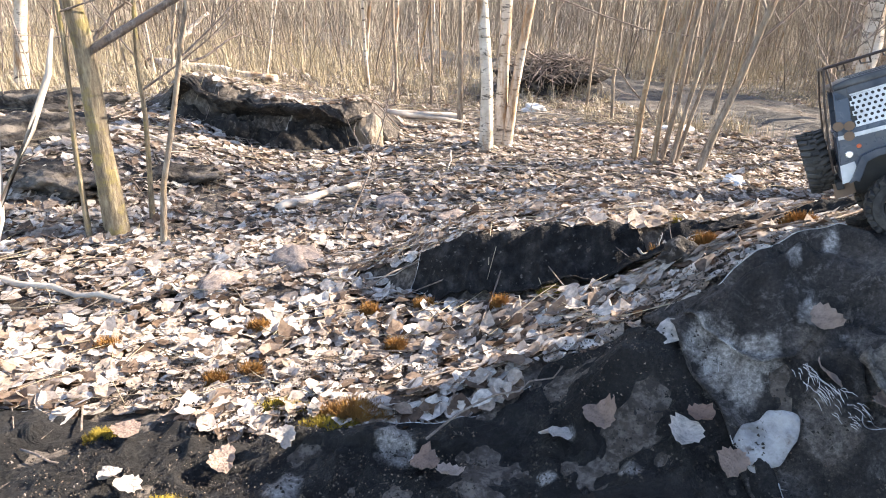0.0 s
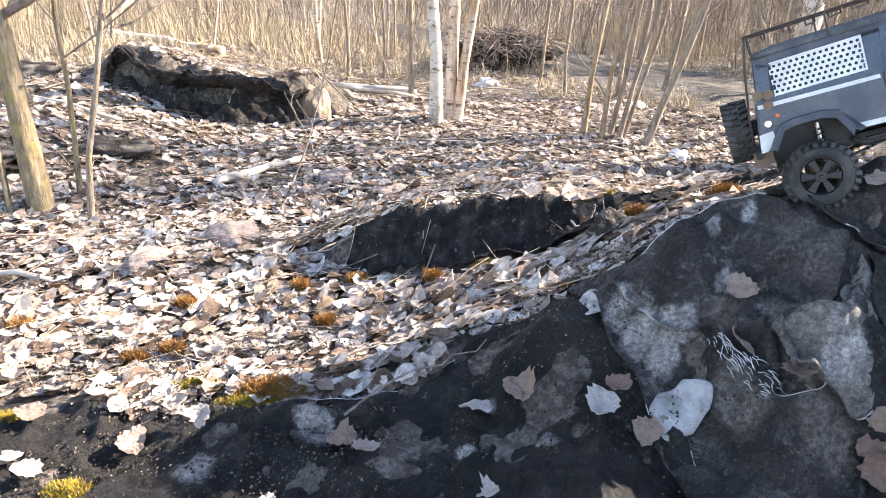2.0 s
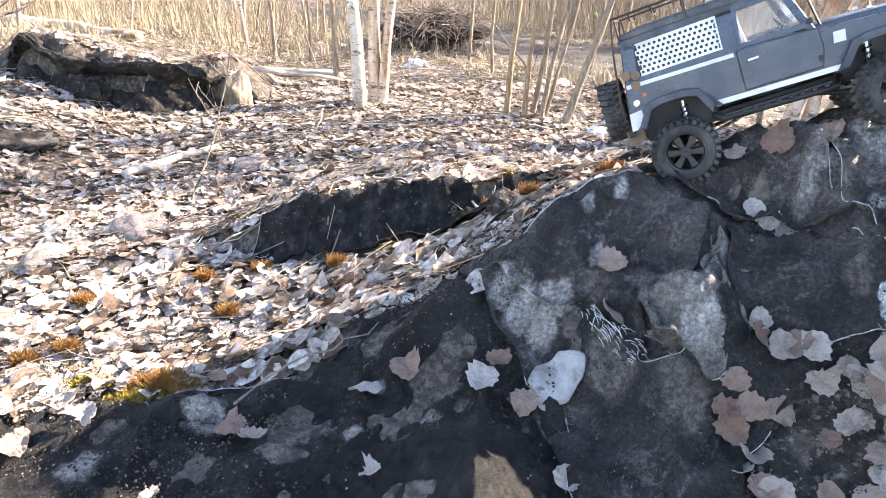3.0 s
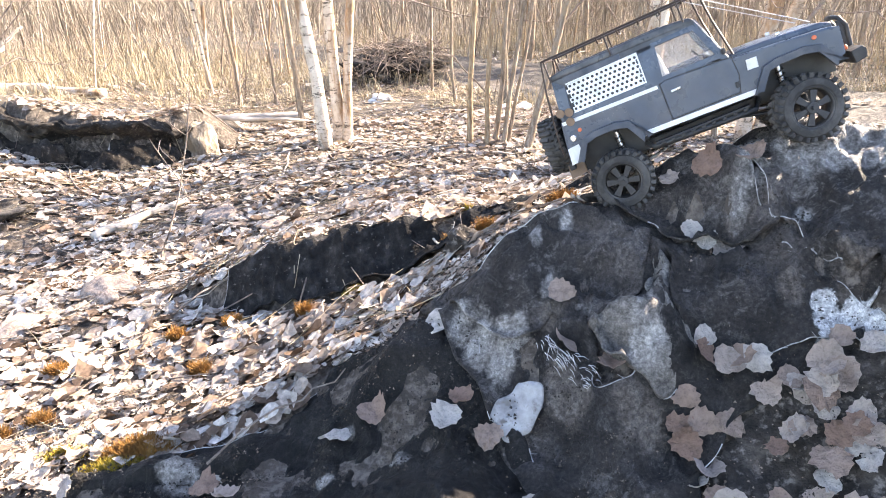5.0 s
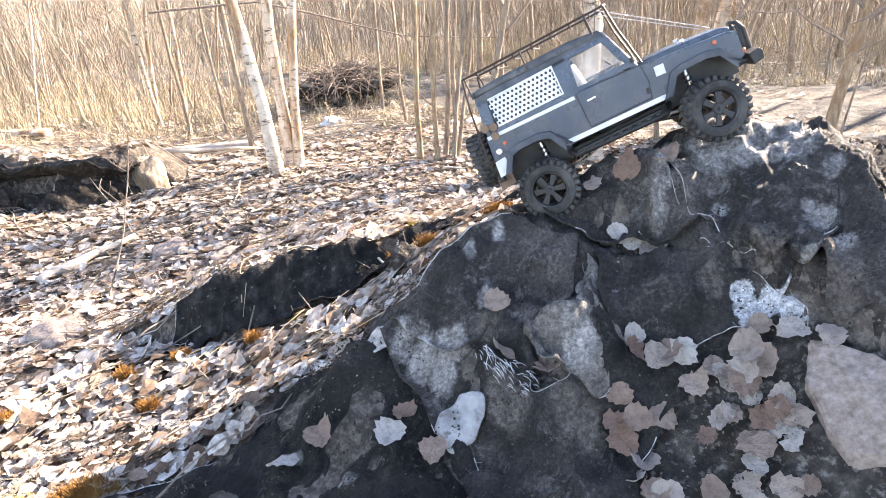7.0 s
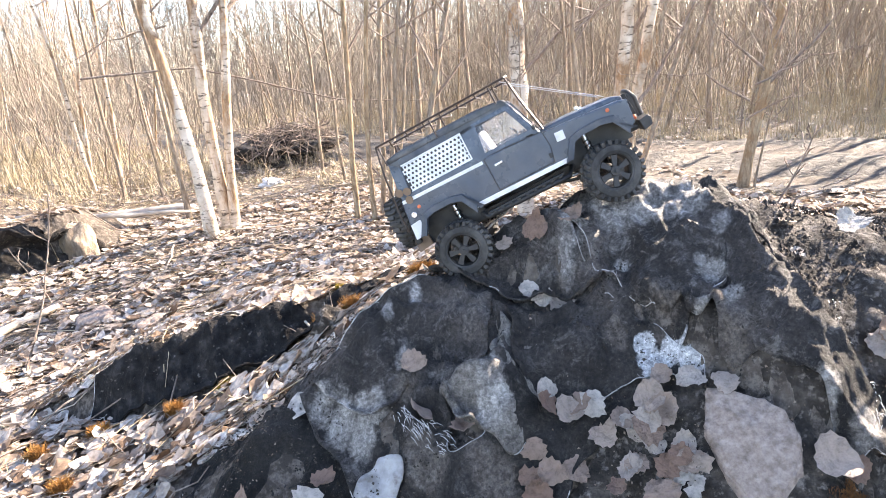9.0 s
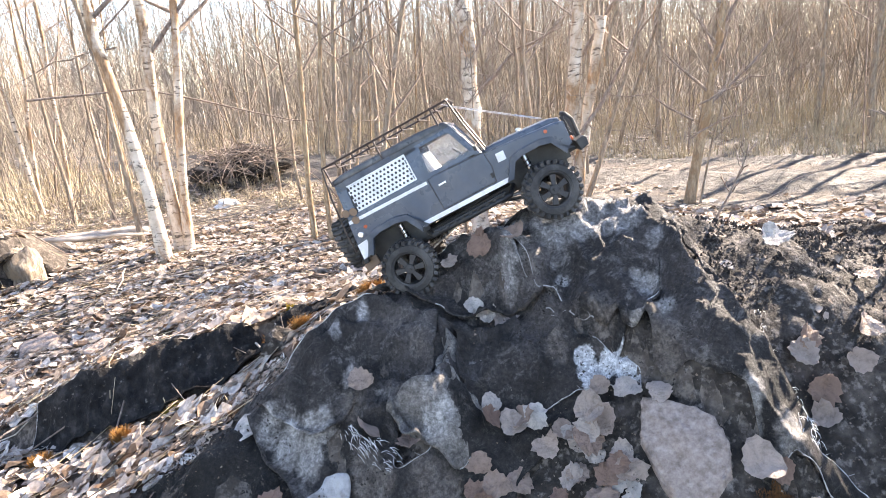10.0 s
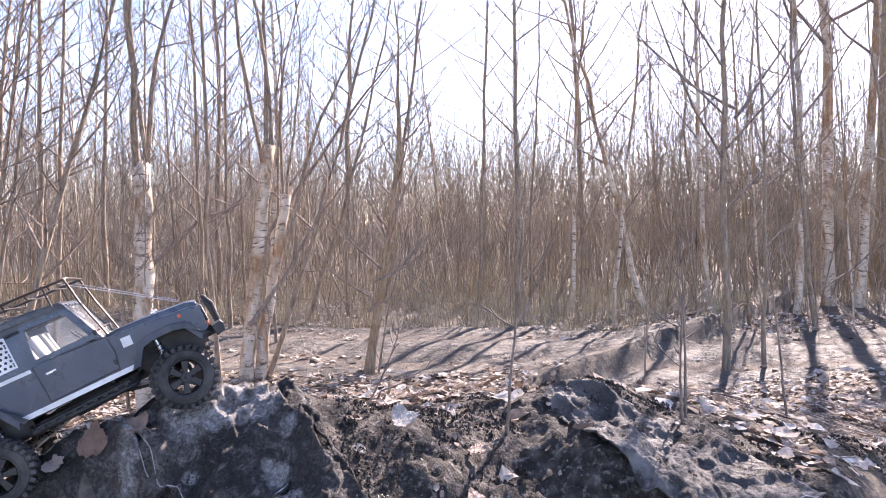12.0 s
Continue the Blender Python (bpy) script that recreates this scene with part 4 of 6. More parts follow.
# x, y, lean x, lean y, radius, height, kind, limbs from
B, G, O, K = "birch", "grey", "ochre", "mossy"
TREES = (
    (-1.09, 1.93, -.02, .02, .050, 4.2, K, .17), (-1.16, 1.88, .09, .02, .013, 2.2, K, .5), (-1.00, 2.02, .06, 0, .013, 2.6, K, .25), (-.92, 1.88, .23, 0, .015, 2.8, G, .3),
    (-2.62, 3.95, .20, 0, .06, 5.0, B, .5), (-1.22, 1.42, -.12, 0, .038, 1.4, B, .6),
    (.24, 3.40, -.11, .01, .052, 5.2, B, .35), (.29, 3.58, .05, 0, .052, 5.4, B, .3), (.33, 3.56, .15, -.02, .042, 4.6, B, .35), (.09, 4.02, -.02, 0, .026, 4.5, G, .4),
    (.98, 3.27, .05, -.02, .024, 4.4, O, .3), (1.05, 3.17, .07, -.02, .021, 4.2, O, .35), (1.12, 3.25, .14, 0, .022, 4.5, G, .3), (1.14, 3.18, .17, 0, .020, 4.0, G, .35), (1.17, 3.2, .23, 0, .016, 3.6, G, .3),
    (1.23, 3.02, .27, 0, .030, 3.2, G, .25), (1.70, 2.80, -.04, 0, .012, 1.9, G, .3), (1.74, 2.70, .09, .18, .046, 1.18, B, .4), (1.82, 2.78, -.1, 0, .010, 1.3, G, .3),
    (2.22, 2.92, -.06, .02, .022, 4.0, G, .3), (2.38, 2.92, .13, -.02, .039, 1.32, B, .35), (2.45, 2.90, .19, -.02, .033, 1.05, B, .3), (2.50, 2.88, .42, -.05, .026, 3.8, G, .25), (2.39, 3.39, -.02, 0, .02, 3.9, G, .3),
    (2.95, 2.52, .14, -.05, .046, 2.3, O, .35), (2.98, 2.49, .22, -.06, .010, 1.6, G, .3),
    (2.46, 4.15, -.02, .01, .018, 4.2, G, .4), (3.07, 3.66, .03, -.01, .018, 4.4, G, .4), (1.52, 4.44, .05, -.02, .026, 4.8, G, .4), (2.02, 4.85, .07, -.02, .03, 4.8, G, .4),
    (-.82, 6.38, .15, -.05, .03, 4.8, B, .5), (-.49, 5.85, .09, -.03, .03, 4.6, B, .5), (3.27, 4.63, .03, 0, .028, 4.8, G, .4), (-.69, 5.74, -.05, .02, .024, 4.4, B, .5),
    (-.42, 5.24, .02, 0, .022, 4.2, G, .4), (-.12, 4.96, 0, 0, .018, 4.0, G, .4), (1.08, 4.96, .03, 0, .018, 4.2, G, .3), (1.16, 4.51, -.03, 0, .018, 3.8, G, .3),
    (4.02, 6.21, .02, -.03, .05, 6.2, G, .4), (3.95, 5.07, .03, -.03, .05, 4.6, B, .35), (4.4, 4.43, 0, 0, .035, 6.0, G, .35),
    (4.30, .98, .02, -.02, .032, 5.4, G, .25), (4.45, .80, 0, 0, .020, 3.6, G, .3), (7.57, 1.09, 0, 0, .09, 8.5, B, .4), (7.54, .83, .02, -.02, .07, 8.0, B, .4), (9.7, .95, .04, -.04, .20, 11.0, K, .5),
    (6.28, 2.37, -.2, .2, .045, 5.0, B, .4), (6.64, 1.89, -.05, .05, .04, 5.4, B, .4), (4.16, 4.77, .26, -.29, .03, 4.5, G, .4), (2.53, 6.97, .02, -.02, .05, 6.4, G, .5), (3.29, 7.29, 0, 0, .045, 6.4, G, .5),
    (5.4, 3.2, .02, 0, .04, 6.5, G, .35), (5.9, 2.9, -.03, 0, .035, 6.0, B, .4), (5.7, 3.9, .05, 0, .035, 6.2, G, .35), (6.6, 3.2, 0, 0, .05, 7, G, .4), (5.3, 4.9, .1, -.1, .04, 6.0, G, .4), (6.9, 1.2, .1, 0, .05, 7.0, B, .4), (6.2, .9, -.1, .1, .03, 5.0, G, .3),
)
LOOKS = {B: (M_BIRCH, "birch_tree", "slender birch with peeling white and brown bark"), G: (M_BARK, "young_tree", "bare grey-brown young tree with thin twigs"),
         O: (M_BARK_OCHRE, "willow_tree", "bare ochre-barked willow stem in a clump"), K: (M_BARK_MOSSY, "mossy_tree", "crooked bare tree with yellow moss on its bark")}
ROOTS = []


def cut_birch(x, y, lean, r0, height, seed):
    """A birch sawn off at head height, with shoots rising from below the cut."""
    r = random.Random(seed)
    root = new("cut_birch")
    root.location = (x, y, z_at(x, y))
    tagged(root, "sawn-off birch trunk with thin shoots at its top", "tree", "trees of the clearing")
    b = Buf()
    pts, rad = [], []
    for k in range(12):
        h = height * k / 11
        pts.append(Vector((lean[0] * h + r.uniform(-.008, .008), lean[1] * h + r.uniform(-.008, .008), h - (.04 if k == 0 else 0))))
        rad.append(r0 * (1.15 if k == 0 else 1 - .12 * k / 11) * r.uniform(.95, 1.05))
    rad[-1] *= 1.12
    b.tube(pts, rad, 10)
    v, f = b.arrays()
    raw_object("trunk", v, f, M_BIRCH, root)
    for k in range(3):
        t, c = grow(random.Random(seed + 7 + k), r.uniform(1.5, 3.2), r0 * r.uniform(.26, .40), (r.uniform(-.22, .22), r.uniform(-.22, .22)), bend=.2, limbs=14, start=.25, spreading=.26, twigs=4, sides=6)
        base = pts[-1] + Vector((r.uniform(-.6, .6) * r0, r.uniform(-.6, .6) * r0, -.03 - .10 * k))
        for name, buf, mat in (("shoot", t, M_BARK), ("crown", c, M_TWIG)):
            v, f = buf.arrays()
            o = raw_object(name, v, f, mat, root)
            o.location = base
    return root


for k, (x, y, lx, ly, r0, h, kind, start) in enumerate(TREES):
    mat, name, label = LOOKS[kind]
    if h < 1.41 and kind == B and x > 0:
        ROOTS.append(cut_birch(x, y, (lx, ly), r0, h, 200 + k))
        continue
    ROOTS.append(tree_thing(name, x, y, 100 + k, h, r0 * (.70 if kind == K else .66), mat, label, "trees of the clearing", (lx, ly), start=start * .6, limbs=int(17 + 5 * h ** .5), bend=.07 if kind != K else .12, twigs=6, spreading=.30))


def long_branch(root, pts, r0, seed):
    """A long thin side branch with a few twigs, through the given places."""
    r = random.Random(seed)
    o = root.location
    P = [Vector(p) - o for p in pts]
    fine = []
    for a, b in zip(P, P[1:]):
        fine += [a.lerp(b, k / 4) + Vector((r.uniform(-1, 1), r.uniform(-1, 1), r.uniform(-1, 1))) * .008 for k in range(4)]
    fine.append(P[-1])
    b = Buf()
    b.tube(fine, [max(r0 * (1 - k / (len(fine) - 1)) ** .7, .0012) for k in range(len(fine))], 5)
    for k in range(2, len(fine), 2):
        d = Vector((r.uniform(-1, 1), r.uniform(-1, 1), r.uniform(-.3, .8))).normalized() * r.uniform(.1, .3)
        b.tube([fine[k], fine[k] + d * .5, fine[k] + d + Vector((0, 0, .03))], [r0 * .4, r0 * .3, .0012], 3, cap=False)
    v, f = b.arrays()
    raw_object("side_branch", v, f, M_TWIG, root)


for k, pts, r0 in (
        (7, [(-0.34, 4.15, 0.9), (0.27, 3.88, 0.9), (0.99, 3.39, 0.66), (1.79, 2.96, 0.56)], 0.008),
        (26, [(2.27, 3.8, 0.62), (2.56, 3.68, 0.92), (2.93, 3.49, 1.08)], 0.016),
        (22, [(2.4, 2.89, 0.31), (2.64, 2.8, 0.65), (2.83, 2.74, 1.04)], 0.016),
        (0, [(-1.19, 2.09, 0.57), (-1.12, 2.13, 0.66), (-1.06, 2.16, 0.75)], 0.01),
        (3, [(-0.8, 1.99, 0.57), (-0.71, 2.23, 0.64), (-0.52, 2.42, 0.59)], 0.004),
        (41, [(4.58, 1.01, 1.54), (4.3, 1.18, 1.66), (4.02, 1.36, 1.9)], 0.01),
        (41, [(4.58, 1.01, 1.47), (4.73, 0.86, 1.78), (4.87, 0.72, 2.05)], 0.012),
        (39, [(3.05, 3.72, 0.78), (3.3, 3.19, 1.51), (3.62, 2.58, 2.32)], 0.016),
        (24, [(2.84, 2.36, 0.54), (3.02, 2.22, 0.66), (3.34, 2.01, 0.7)], 0.006),
        (24, [(2.8, 2.35, 0.47), (2.62, 2.46, 0.62), (2.31, 2.69, 0.65)], 0.006),
        (24, [(2.77, 2.34, 0.39), (2.91, 2.21, 0.49), (3.09, 2.15, 0.5)], 0.005),
        (44, [(4.56, 0.24, 0.73), (4.54, 0.54, 0.45), (4.42, 0.21, 0.22)], 0.006),
        (28, [(1.34, 4.08, 0.08), (1.07, 4.05, 0.38), (0.69, 4.06, 0.71)], 0.007),
        (6, [(0.18, 3.82, 1.13), (-0.13, 3.91, 1.07), (-0.54, 4.0, 0.9)], 0.006)):
    long_branch(ROOTS[k], pts, r0, 300 + int(r0 * 1000) + k)

# saplings and twigs standing on the bank
for k, (x, y, h, lx, ly) in enumerate(((1.57, .52, .50, .07, -.08), (2.10, .34, .45, .01, .02), (1.93, .28, .3, 0, .05), (2.75, .75, .55, .05, 0), (2.5, .2, .5, -.1, .1), (-.35, 1.95, .5, .5, .2), (1.75, 1.2, .28, .5, -.3))):
    tree_thing("sapling", x, y, 500 + k, h, .0045, M_TWIG, "thin leafless sapling twig on the bank", "saplings on the bank", (lx, ly), limbs=6, start=.35, spreading=.45, twigs=2, sides=5)

# woods: prototypes, repeated singly in the middle distance and joined far off
PROTOS = []
for k in range(9):
    r = random.Random(900 + k)
    h = r.uniform(2.6, 5.6)
    t, c = grow(r, h, r.uniform(.008, .017), (r.uniform(-.10, .10), r.uniform(-.10, .10)), start=.10, limbs=24, spreading=.26, twigs=6, sides=5, bend=.08, rises=(.25, 1.7))
    PROTOS.append((t, c, h))


def woods_spot(r):
    """A place among the trees, off the track and the clearing."""
    while True:
        a, d = radians(r.uniform(-52, 108)), r.uniform(5.2, 11.5)
        x, y = .3 + d * math.sin(a), d * math.cos(a)
        if x > -1.2 and d < 6.6 and a < radians(62):
            continue
        if -1.0 < x < 3.2 and y < 6.2 or bool(on_track(np.array([x]), np.array([y]))[0]):
            continue
        if math.hypot(x - .9, y - 6.0) < .8:
            continue
        return x, y


made = []
for k, (t, c, h) in enumerate(PROTOS):
    root = new("young_tree")
    tagged(root, "bare thin tree in the dense thicket", "tree", "trees of the thicket")
    v, f = t.arrays()
    raw_object("trunk", v, f, (M_BARK, M_BIRCH, M_BARK_OCHRE)[(0, 1, 0, 0, 1, 2, 0, 1, 0)[k]], root)
    v, f = c.arrays()
    raw_object("crown", v, f, M_TWIG, root)
    made.append(root)
r = random.Random(77)
for k in range(215):
    x, y = woods_spot(r)
    m = pose(x, y, z_at(x, y), r.gauss(0, 6), r.gauss(0, 6), r.uniform(0, 360))
    if k < len(made):
        made[k].matrix_basis = m
    else:
        o = copy_thing(made[k % len(made)], m)
        o.scale = [r.uniform(.7, 1.15)] * 3

FAR = []
for k in range(7):
    r = random.Random(1500 + k)
    h = r.uniform(4.0, 8.0)
    t, c = grow(r, h, r.uniform(.011, .026), (r.uniform(-.06, .06), r.uniform(-.06, .06)), start=.14, limbs=18, spreading=.26, twigs=4, sides=3, fine=3, bend=.07, rises=(.3, 1.7))
    tv, tf = t.arrays()
    cv, cf = c.arrays()
    FAR.append((np.concatenate([tv, cv]), np.concatenate([tf, cf + len(tv)])))
rs = np.random.RandomState(9)
V, F, base = [], [], 0
for k in range(300):
    a, d = np.radians(rs.uniform(-60, 120)), 10.0 + 24 * rs.uniform(0, 1) ** 1.5
    x, y = .3 + d * np.sin(a), d * np.cos(a)
    if on_track(np.array([x]), np.array([y]))[0]:
        continue
    fv, ff = FAR[k % len(FAR)]
    g, s = rs.uniform(0, 6.28), rs.uniform(.65, 1.15)
    w = np.stack([fv[:, 0] * np.cos(g) - fv[:, 1] * np.sin(g), fv[:, 0] * np.sin(g) + fv[:, 1] * np.cos(g), fv[:, 2]], 1) * s * (1 + .012 * (d - 10))
    V.append(w + np.array([x, y, z_at(x, y) - .1]))
    F.append(ff + base)
    base += len(fv)
# shrubs of the far thicket: many stems from one foot
SHRUBS = []
for k in range(6):
    r = random.Random(1700 + k)
    b = Buf()
    for i in range(11):
        a, h = r.uniform(0, 6.28), r.uniform(.9, 2.3)
        o = r.uniform(.03, .60)
        d = Vector((math.cos(a) * o, math.sin(a) * o, 1)).normalized()
        p0 = Vector((r.uniform(-.25, .25), r.uniform(-.25, .25), -.05))
        p1 = p0 + d * h * .5
        p2 = p1 + (d + Vector((r.uniform(-.2, .2), r.uniform(-.2, .2), 0))).normalized() * h * .5
        w = r.uniform(.0030, .0075)
        b.tube([p0, p1, p2], [w, w * .7, w * .3], 3, cap=False)
        for j in range(9):
            q = p0.lerp(p1, r.uniform(.3, 1)) if j < 3 else p1.lerp(p2, r.random())
            e = q + (d + Vector((r.uniform(-1, 1), r.uniform(-1, 1), r.uniform(-.3, .5)))).normalized() * h * r.uniform(.12, .34)
            b.tube([q, e], [w * .45, w * .25], 3, cap=False)
    SHRUBS.append(b.arrays())
for k in range(420):
    a, d = np.radians(rs.uniform(-62, 122)), 7.2 + 14 * rs.uniform(0, 1) ** 1.1
    if k > 350:
        a, d = np.radians(rs.uniform(22, 95)), rs.uniform(6.6, 12)
    x, y = .3 + d * np.sin(a), d * np.cos(a)
    if on_track(np.array([x]), np.array([y]))[0] or (-1 < x < 3.3 and y < 6.8):
        continue
    fv, ff = SHRUBS[k % len(SHRUBS)]
    g, s = rs.uniform(0, 6.28), rs.uniform(.6, 1.25)
    w = np.stack([fv[:, 0] * np.cos(g) - fv[:, 1] * np.sin(g), fv[:, 0] * np.sin(g) + fv[:, 1] * np.cos(g), fv[:, 2]], 1) * s
    V.append(w + np.array([x, y, z_at(x, y)]))
    F.append(ff + base)
    base += len(fv)
# thin stems filling the depth of the woods
n = 19000
a, d = np.radians(rs.uniform(-64, 124, n)), 9.0 + 25 * rs.uniform(0, 1, n) ** .8
x, y = .3 + d * np.sin(a), d * np.cos(a)
clear = ~on_track(x, y)
a, d, x, y = a[clear], d[clear], x[clear], y[clear]
n = len(x)
h, w = rs.uniform(.8, 3.2, n) * (.7 + .045 * d), rs.uniform(.0025, .0085, n) * (.6 + .04 * d)
lx, ly = rs.normal(0, .24, n) * h, rs.normal(0, .24, n) * h
z = land(x, y) - .05
cx_, cy_ = np.cos(a) * w, -np.sin(a) * w
S = np.stack([np.stack(p, 1) for p in ((x - cx_, y - cy_, z), (x + cx_, y + cy_, z), (x + lx * .4 + cx_ * .7, y + ly * .4 + cy_ * .7, z + h * .5), (x + lx * .4 - cx_ * .7, y + ly * .4 - cy_ * .7, z + h * .5), (x + lx + cx_ * .15, y + ly + cy_ * .15, z + h), (x + lx - cx_ * .15, y + ly - cy_ * .15, z + h))], 1).reshape(-1, 3)
V.append(S)
F.append((np.array([[0, 1, 2, 3], [3, 2, 4, 5]])[None] + (base + np.arange(n) * 6)[:, None, None]).reshape(-1, 4))
far_woods = raw_object("far_woods", np.concatenate(V), np.concatenate(F), M_FARWOOD)
tagged(far_woods, "dense bare brown woods in the distance", "woods", kind="stuff")


# ---- undergrowth ----
def blades(name, spots, mat, height, width, seed, lean=.35, per=9):
    """Dry grass: bent three-sided blades in tufts, in one mesh."""
    rs = np.random.RandomState(seed)
    n = len(spots) * per
    c = np.repeat(spots, per, 0) + rs.normal(0, .035, (n, 2))
    h = height * rs.uniform(.4, 1.2, n)
    a = rs.uniform(0, 6.28, n)
    l = rs.uniform(.1, 1, n) * lean * h
    z0 = land(c[:, 0], c[:, 1])
    dx, dy = np.cos(a), np.sin(a)
    w = width * rs.uniform(.6, 1.3, n)
    P = []
    for u, o in ((0, 1.0), (.5, .8), (1, .15)):
        px, py, pz = c[:, 0] + dx * l * u * u, c[:, 1] + dy * l * u * u, z0 + h * u * (1 - .25 * u * l / h)
        P.append(np.stack([px - dy * w * o, py + dx * w * o, pz], 1))
        P.append(np.stack([px + dy * w * o, py - dx * w * o, pz], 1))
    V = np.stack(P, 1).reshape(-1, 3)
    q = np.array([[0, 1, 3, 2], [2, 3, 5, 4]])
    F = (q[None] + (np.arange(n) * 6)[:, None, None]).reshape(-1, 4)
    return raw_object(name, V, F, mat)


rs = np.random.RandomState(21)
n = 6500
a, d = np.radians(rs.uniform(-55, 112, n)), 4.3 + 13 * rs.uniform(0, 1, n) ** 1.4
sp = np.stack([.3 + d * np.sin(a), d * np.cos(a)], 1)
ok = ~on_track(sp[:, 0], sp[:, 1]) & (ripple(sp[:, 0], sp[:, 1], .9, 3) > -.35) & ~((sp[:, 0] > -1.5) & (sp[:, 0] < 1.6) & (sp[:, 1] < 5.2))
grass = blades("dry_grass", sp[ok], M_GRASS, .15, .0024, 3, .9, 12)
tagged(grass, "tufts of pale dry grass under the trees", "grass", kind="stuff")

n = 9000
a, d = np.radians(rs.uniform(-50, 70, n)), 4.4 + 7 * rs.uniform(0, 1, n) ** 1.2
sp = np.stack([.3 + d * np.sin(a), d * np.cos(a)], 1)
ok = ~on_track(sp[:, 0], sp[:, 1]) & (fbm(sp[:, 0], sp[:, 1], .8, 3, 3) > -.45) & ~((sp[:, 0] > -1.3) & (sp[:, 0] < 1.0) & (sp[:, 1] < 4.9))
straw = blades("matted_straw", sp[ok], M_GRASS, .060, .0030, 8, 1.9, 8)
tagged(straw, "matted pale straw covering the open ground", "grass", kind="stuff")

n = 3600
a, d = np.radians(rs.uniform(-52, 75, n)), 5.6 + 7 * rs.uniform(0, 1, n)
sp = np.stack([.3 + d * np.sin(a), d * np.cos(a)], 1)
ok = ~on_track(sp[:, 0], sp[:, 1]) & (fbm(sp[:, 0], sp[:, 1], .7, 13, 3) > -.2)
tall = blades("tall_straw", sp[ok], M_GRASS, .36, .0022, 18, .5, 7)
tagged(tall, "upright pale dry grass stems among the trees", "grass", kind="stuff")

# thin dead stems of the thicket
rs = np.random.RandomState(31)
r = random.Random(31)
stems = Buf()
for k in range(800):
    a, d = radians(r.uniform(-54, 110)), 4.6 + 9 * r.random() ** 1.2
    x, y = .3 + d * math.sin(a), d * math.cos(a)
    if on_track(np.array([x]), np.array([y]))[0] or (-1.3 < x < 3.3 and y < 5.2 and r.random() > .12):
        continue
    h = r.uniform(.5, 2.4)
    z = z_at(x, y)
    l = Vector((r.gauss(0, .12), r.gauss(0, .12), 1))
    p1 = Vector((x, y, z - .02))
    p2 = p1 + l * h * .5
    p3 = p2 + Vector((l.x * r.uniform(.2, 2), l.y * r.uniform(.2, 2), 1)) * h * .5
    w = r.uniform(.0018, .0055)
    stems.tube([p1, p2, p3], [w, w * .7, w * .25], 3, cap=False)
    for j in range(4):
        b = p2.lerp(p3, r.random())
        e = b + Vector((r.uniform(-.5, .5), r.uniform(-.5, .5), r.uniform(.1, .6))) * h * .3
        stems.tube([b, e], [w * .45, w * .2], 3, cap=False)
# arching brambles and leaning dead shoots among them
for k in range(420):
    a, d = radians(r.uniform(-54, 108)), 4.2 + 6.5 * r.random() ** 1.1
    x, y = .3 + d * math.sin(a), d * math.cos(a)
    if on_track(np.array([x]), np.array([y]))[0] or (-1.0 < x < 3.0 and y < 4.4):
        continue
    g, l, w = r.uniform(0, 6.28), r.uniform(.35, 1.3), r.uniform(.0018, .0045)
    up, out = r.uniform(.25, .95), r.uniform(.3, .9)
    p0 = Vector((x, y, z_at(x, y) - .02))
    P = [p0 + Vector((math.cos(g) * out * l * u, math.sin(g) * out * l * u, up * l * math.sin(2.1 * u))) + Vector((r.uniform(-1, 1), r.uniform(-1, 1), r.uniform(-1, 1))) * .03 * (u > 0) for u in (0, .25, .5, .75, 1)]
    stems.tube(P, [w, w * .9, w * .75, w * .55, w * .3], 3, cap=False)
    for j in range(3):
        q = P[r.randint(1, 4)]
        stems.tube([q, q + Vector((r.uniform(-1, 1), r.uniform(-1, 1), r.uniform(-.2, .8))) * l * .25], [w * .5, w * .25], 3, cap=False)
v, f = stems.arrays()
tagged(raw_object("thicket_stems", v, f, M_TWIG), "thin dead stems and shoots of the thicket", "undergrowth", kind="stuff")

# sticks lying in the leaves
r = random.Random(41)
for k in range(230):
    x, y = r.uniform(-2.6, 3.2), r.uniform(1.15, 5.0)
    if on_track(np.array([x]), np.array([y]))[0] or (y < 2.2 and r.random() < .65):
        continue
    a, l = r.gauss(.2, 1.0), r.uniform(.08, .55)
    w = r.uniform(.0015, .005)
    P = []
    for j in range(5):
        u = j / 4 - .5
        px, py = x + math.cos(a) * l * u + r.uniform(-.012, .012), y + math.sin(a) * l * u + r.uniform(-.012, .012)
        P.append((px, py, z_at(px, py) + .012 + w + r.uniform(0, .012)))
    b = Buf()
    b.tube(P, [w, w, w * .9, w * .7, w * .4], 4)
    v, f = b.arrays()
    tagged(raw_object("fallen_stick", v, f, M_TWIG if k % 3 else M_DRYWOOD), "thin dry stick lying among the leaves", "stick", "sticks in the leaves")


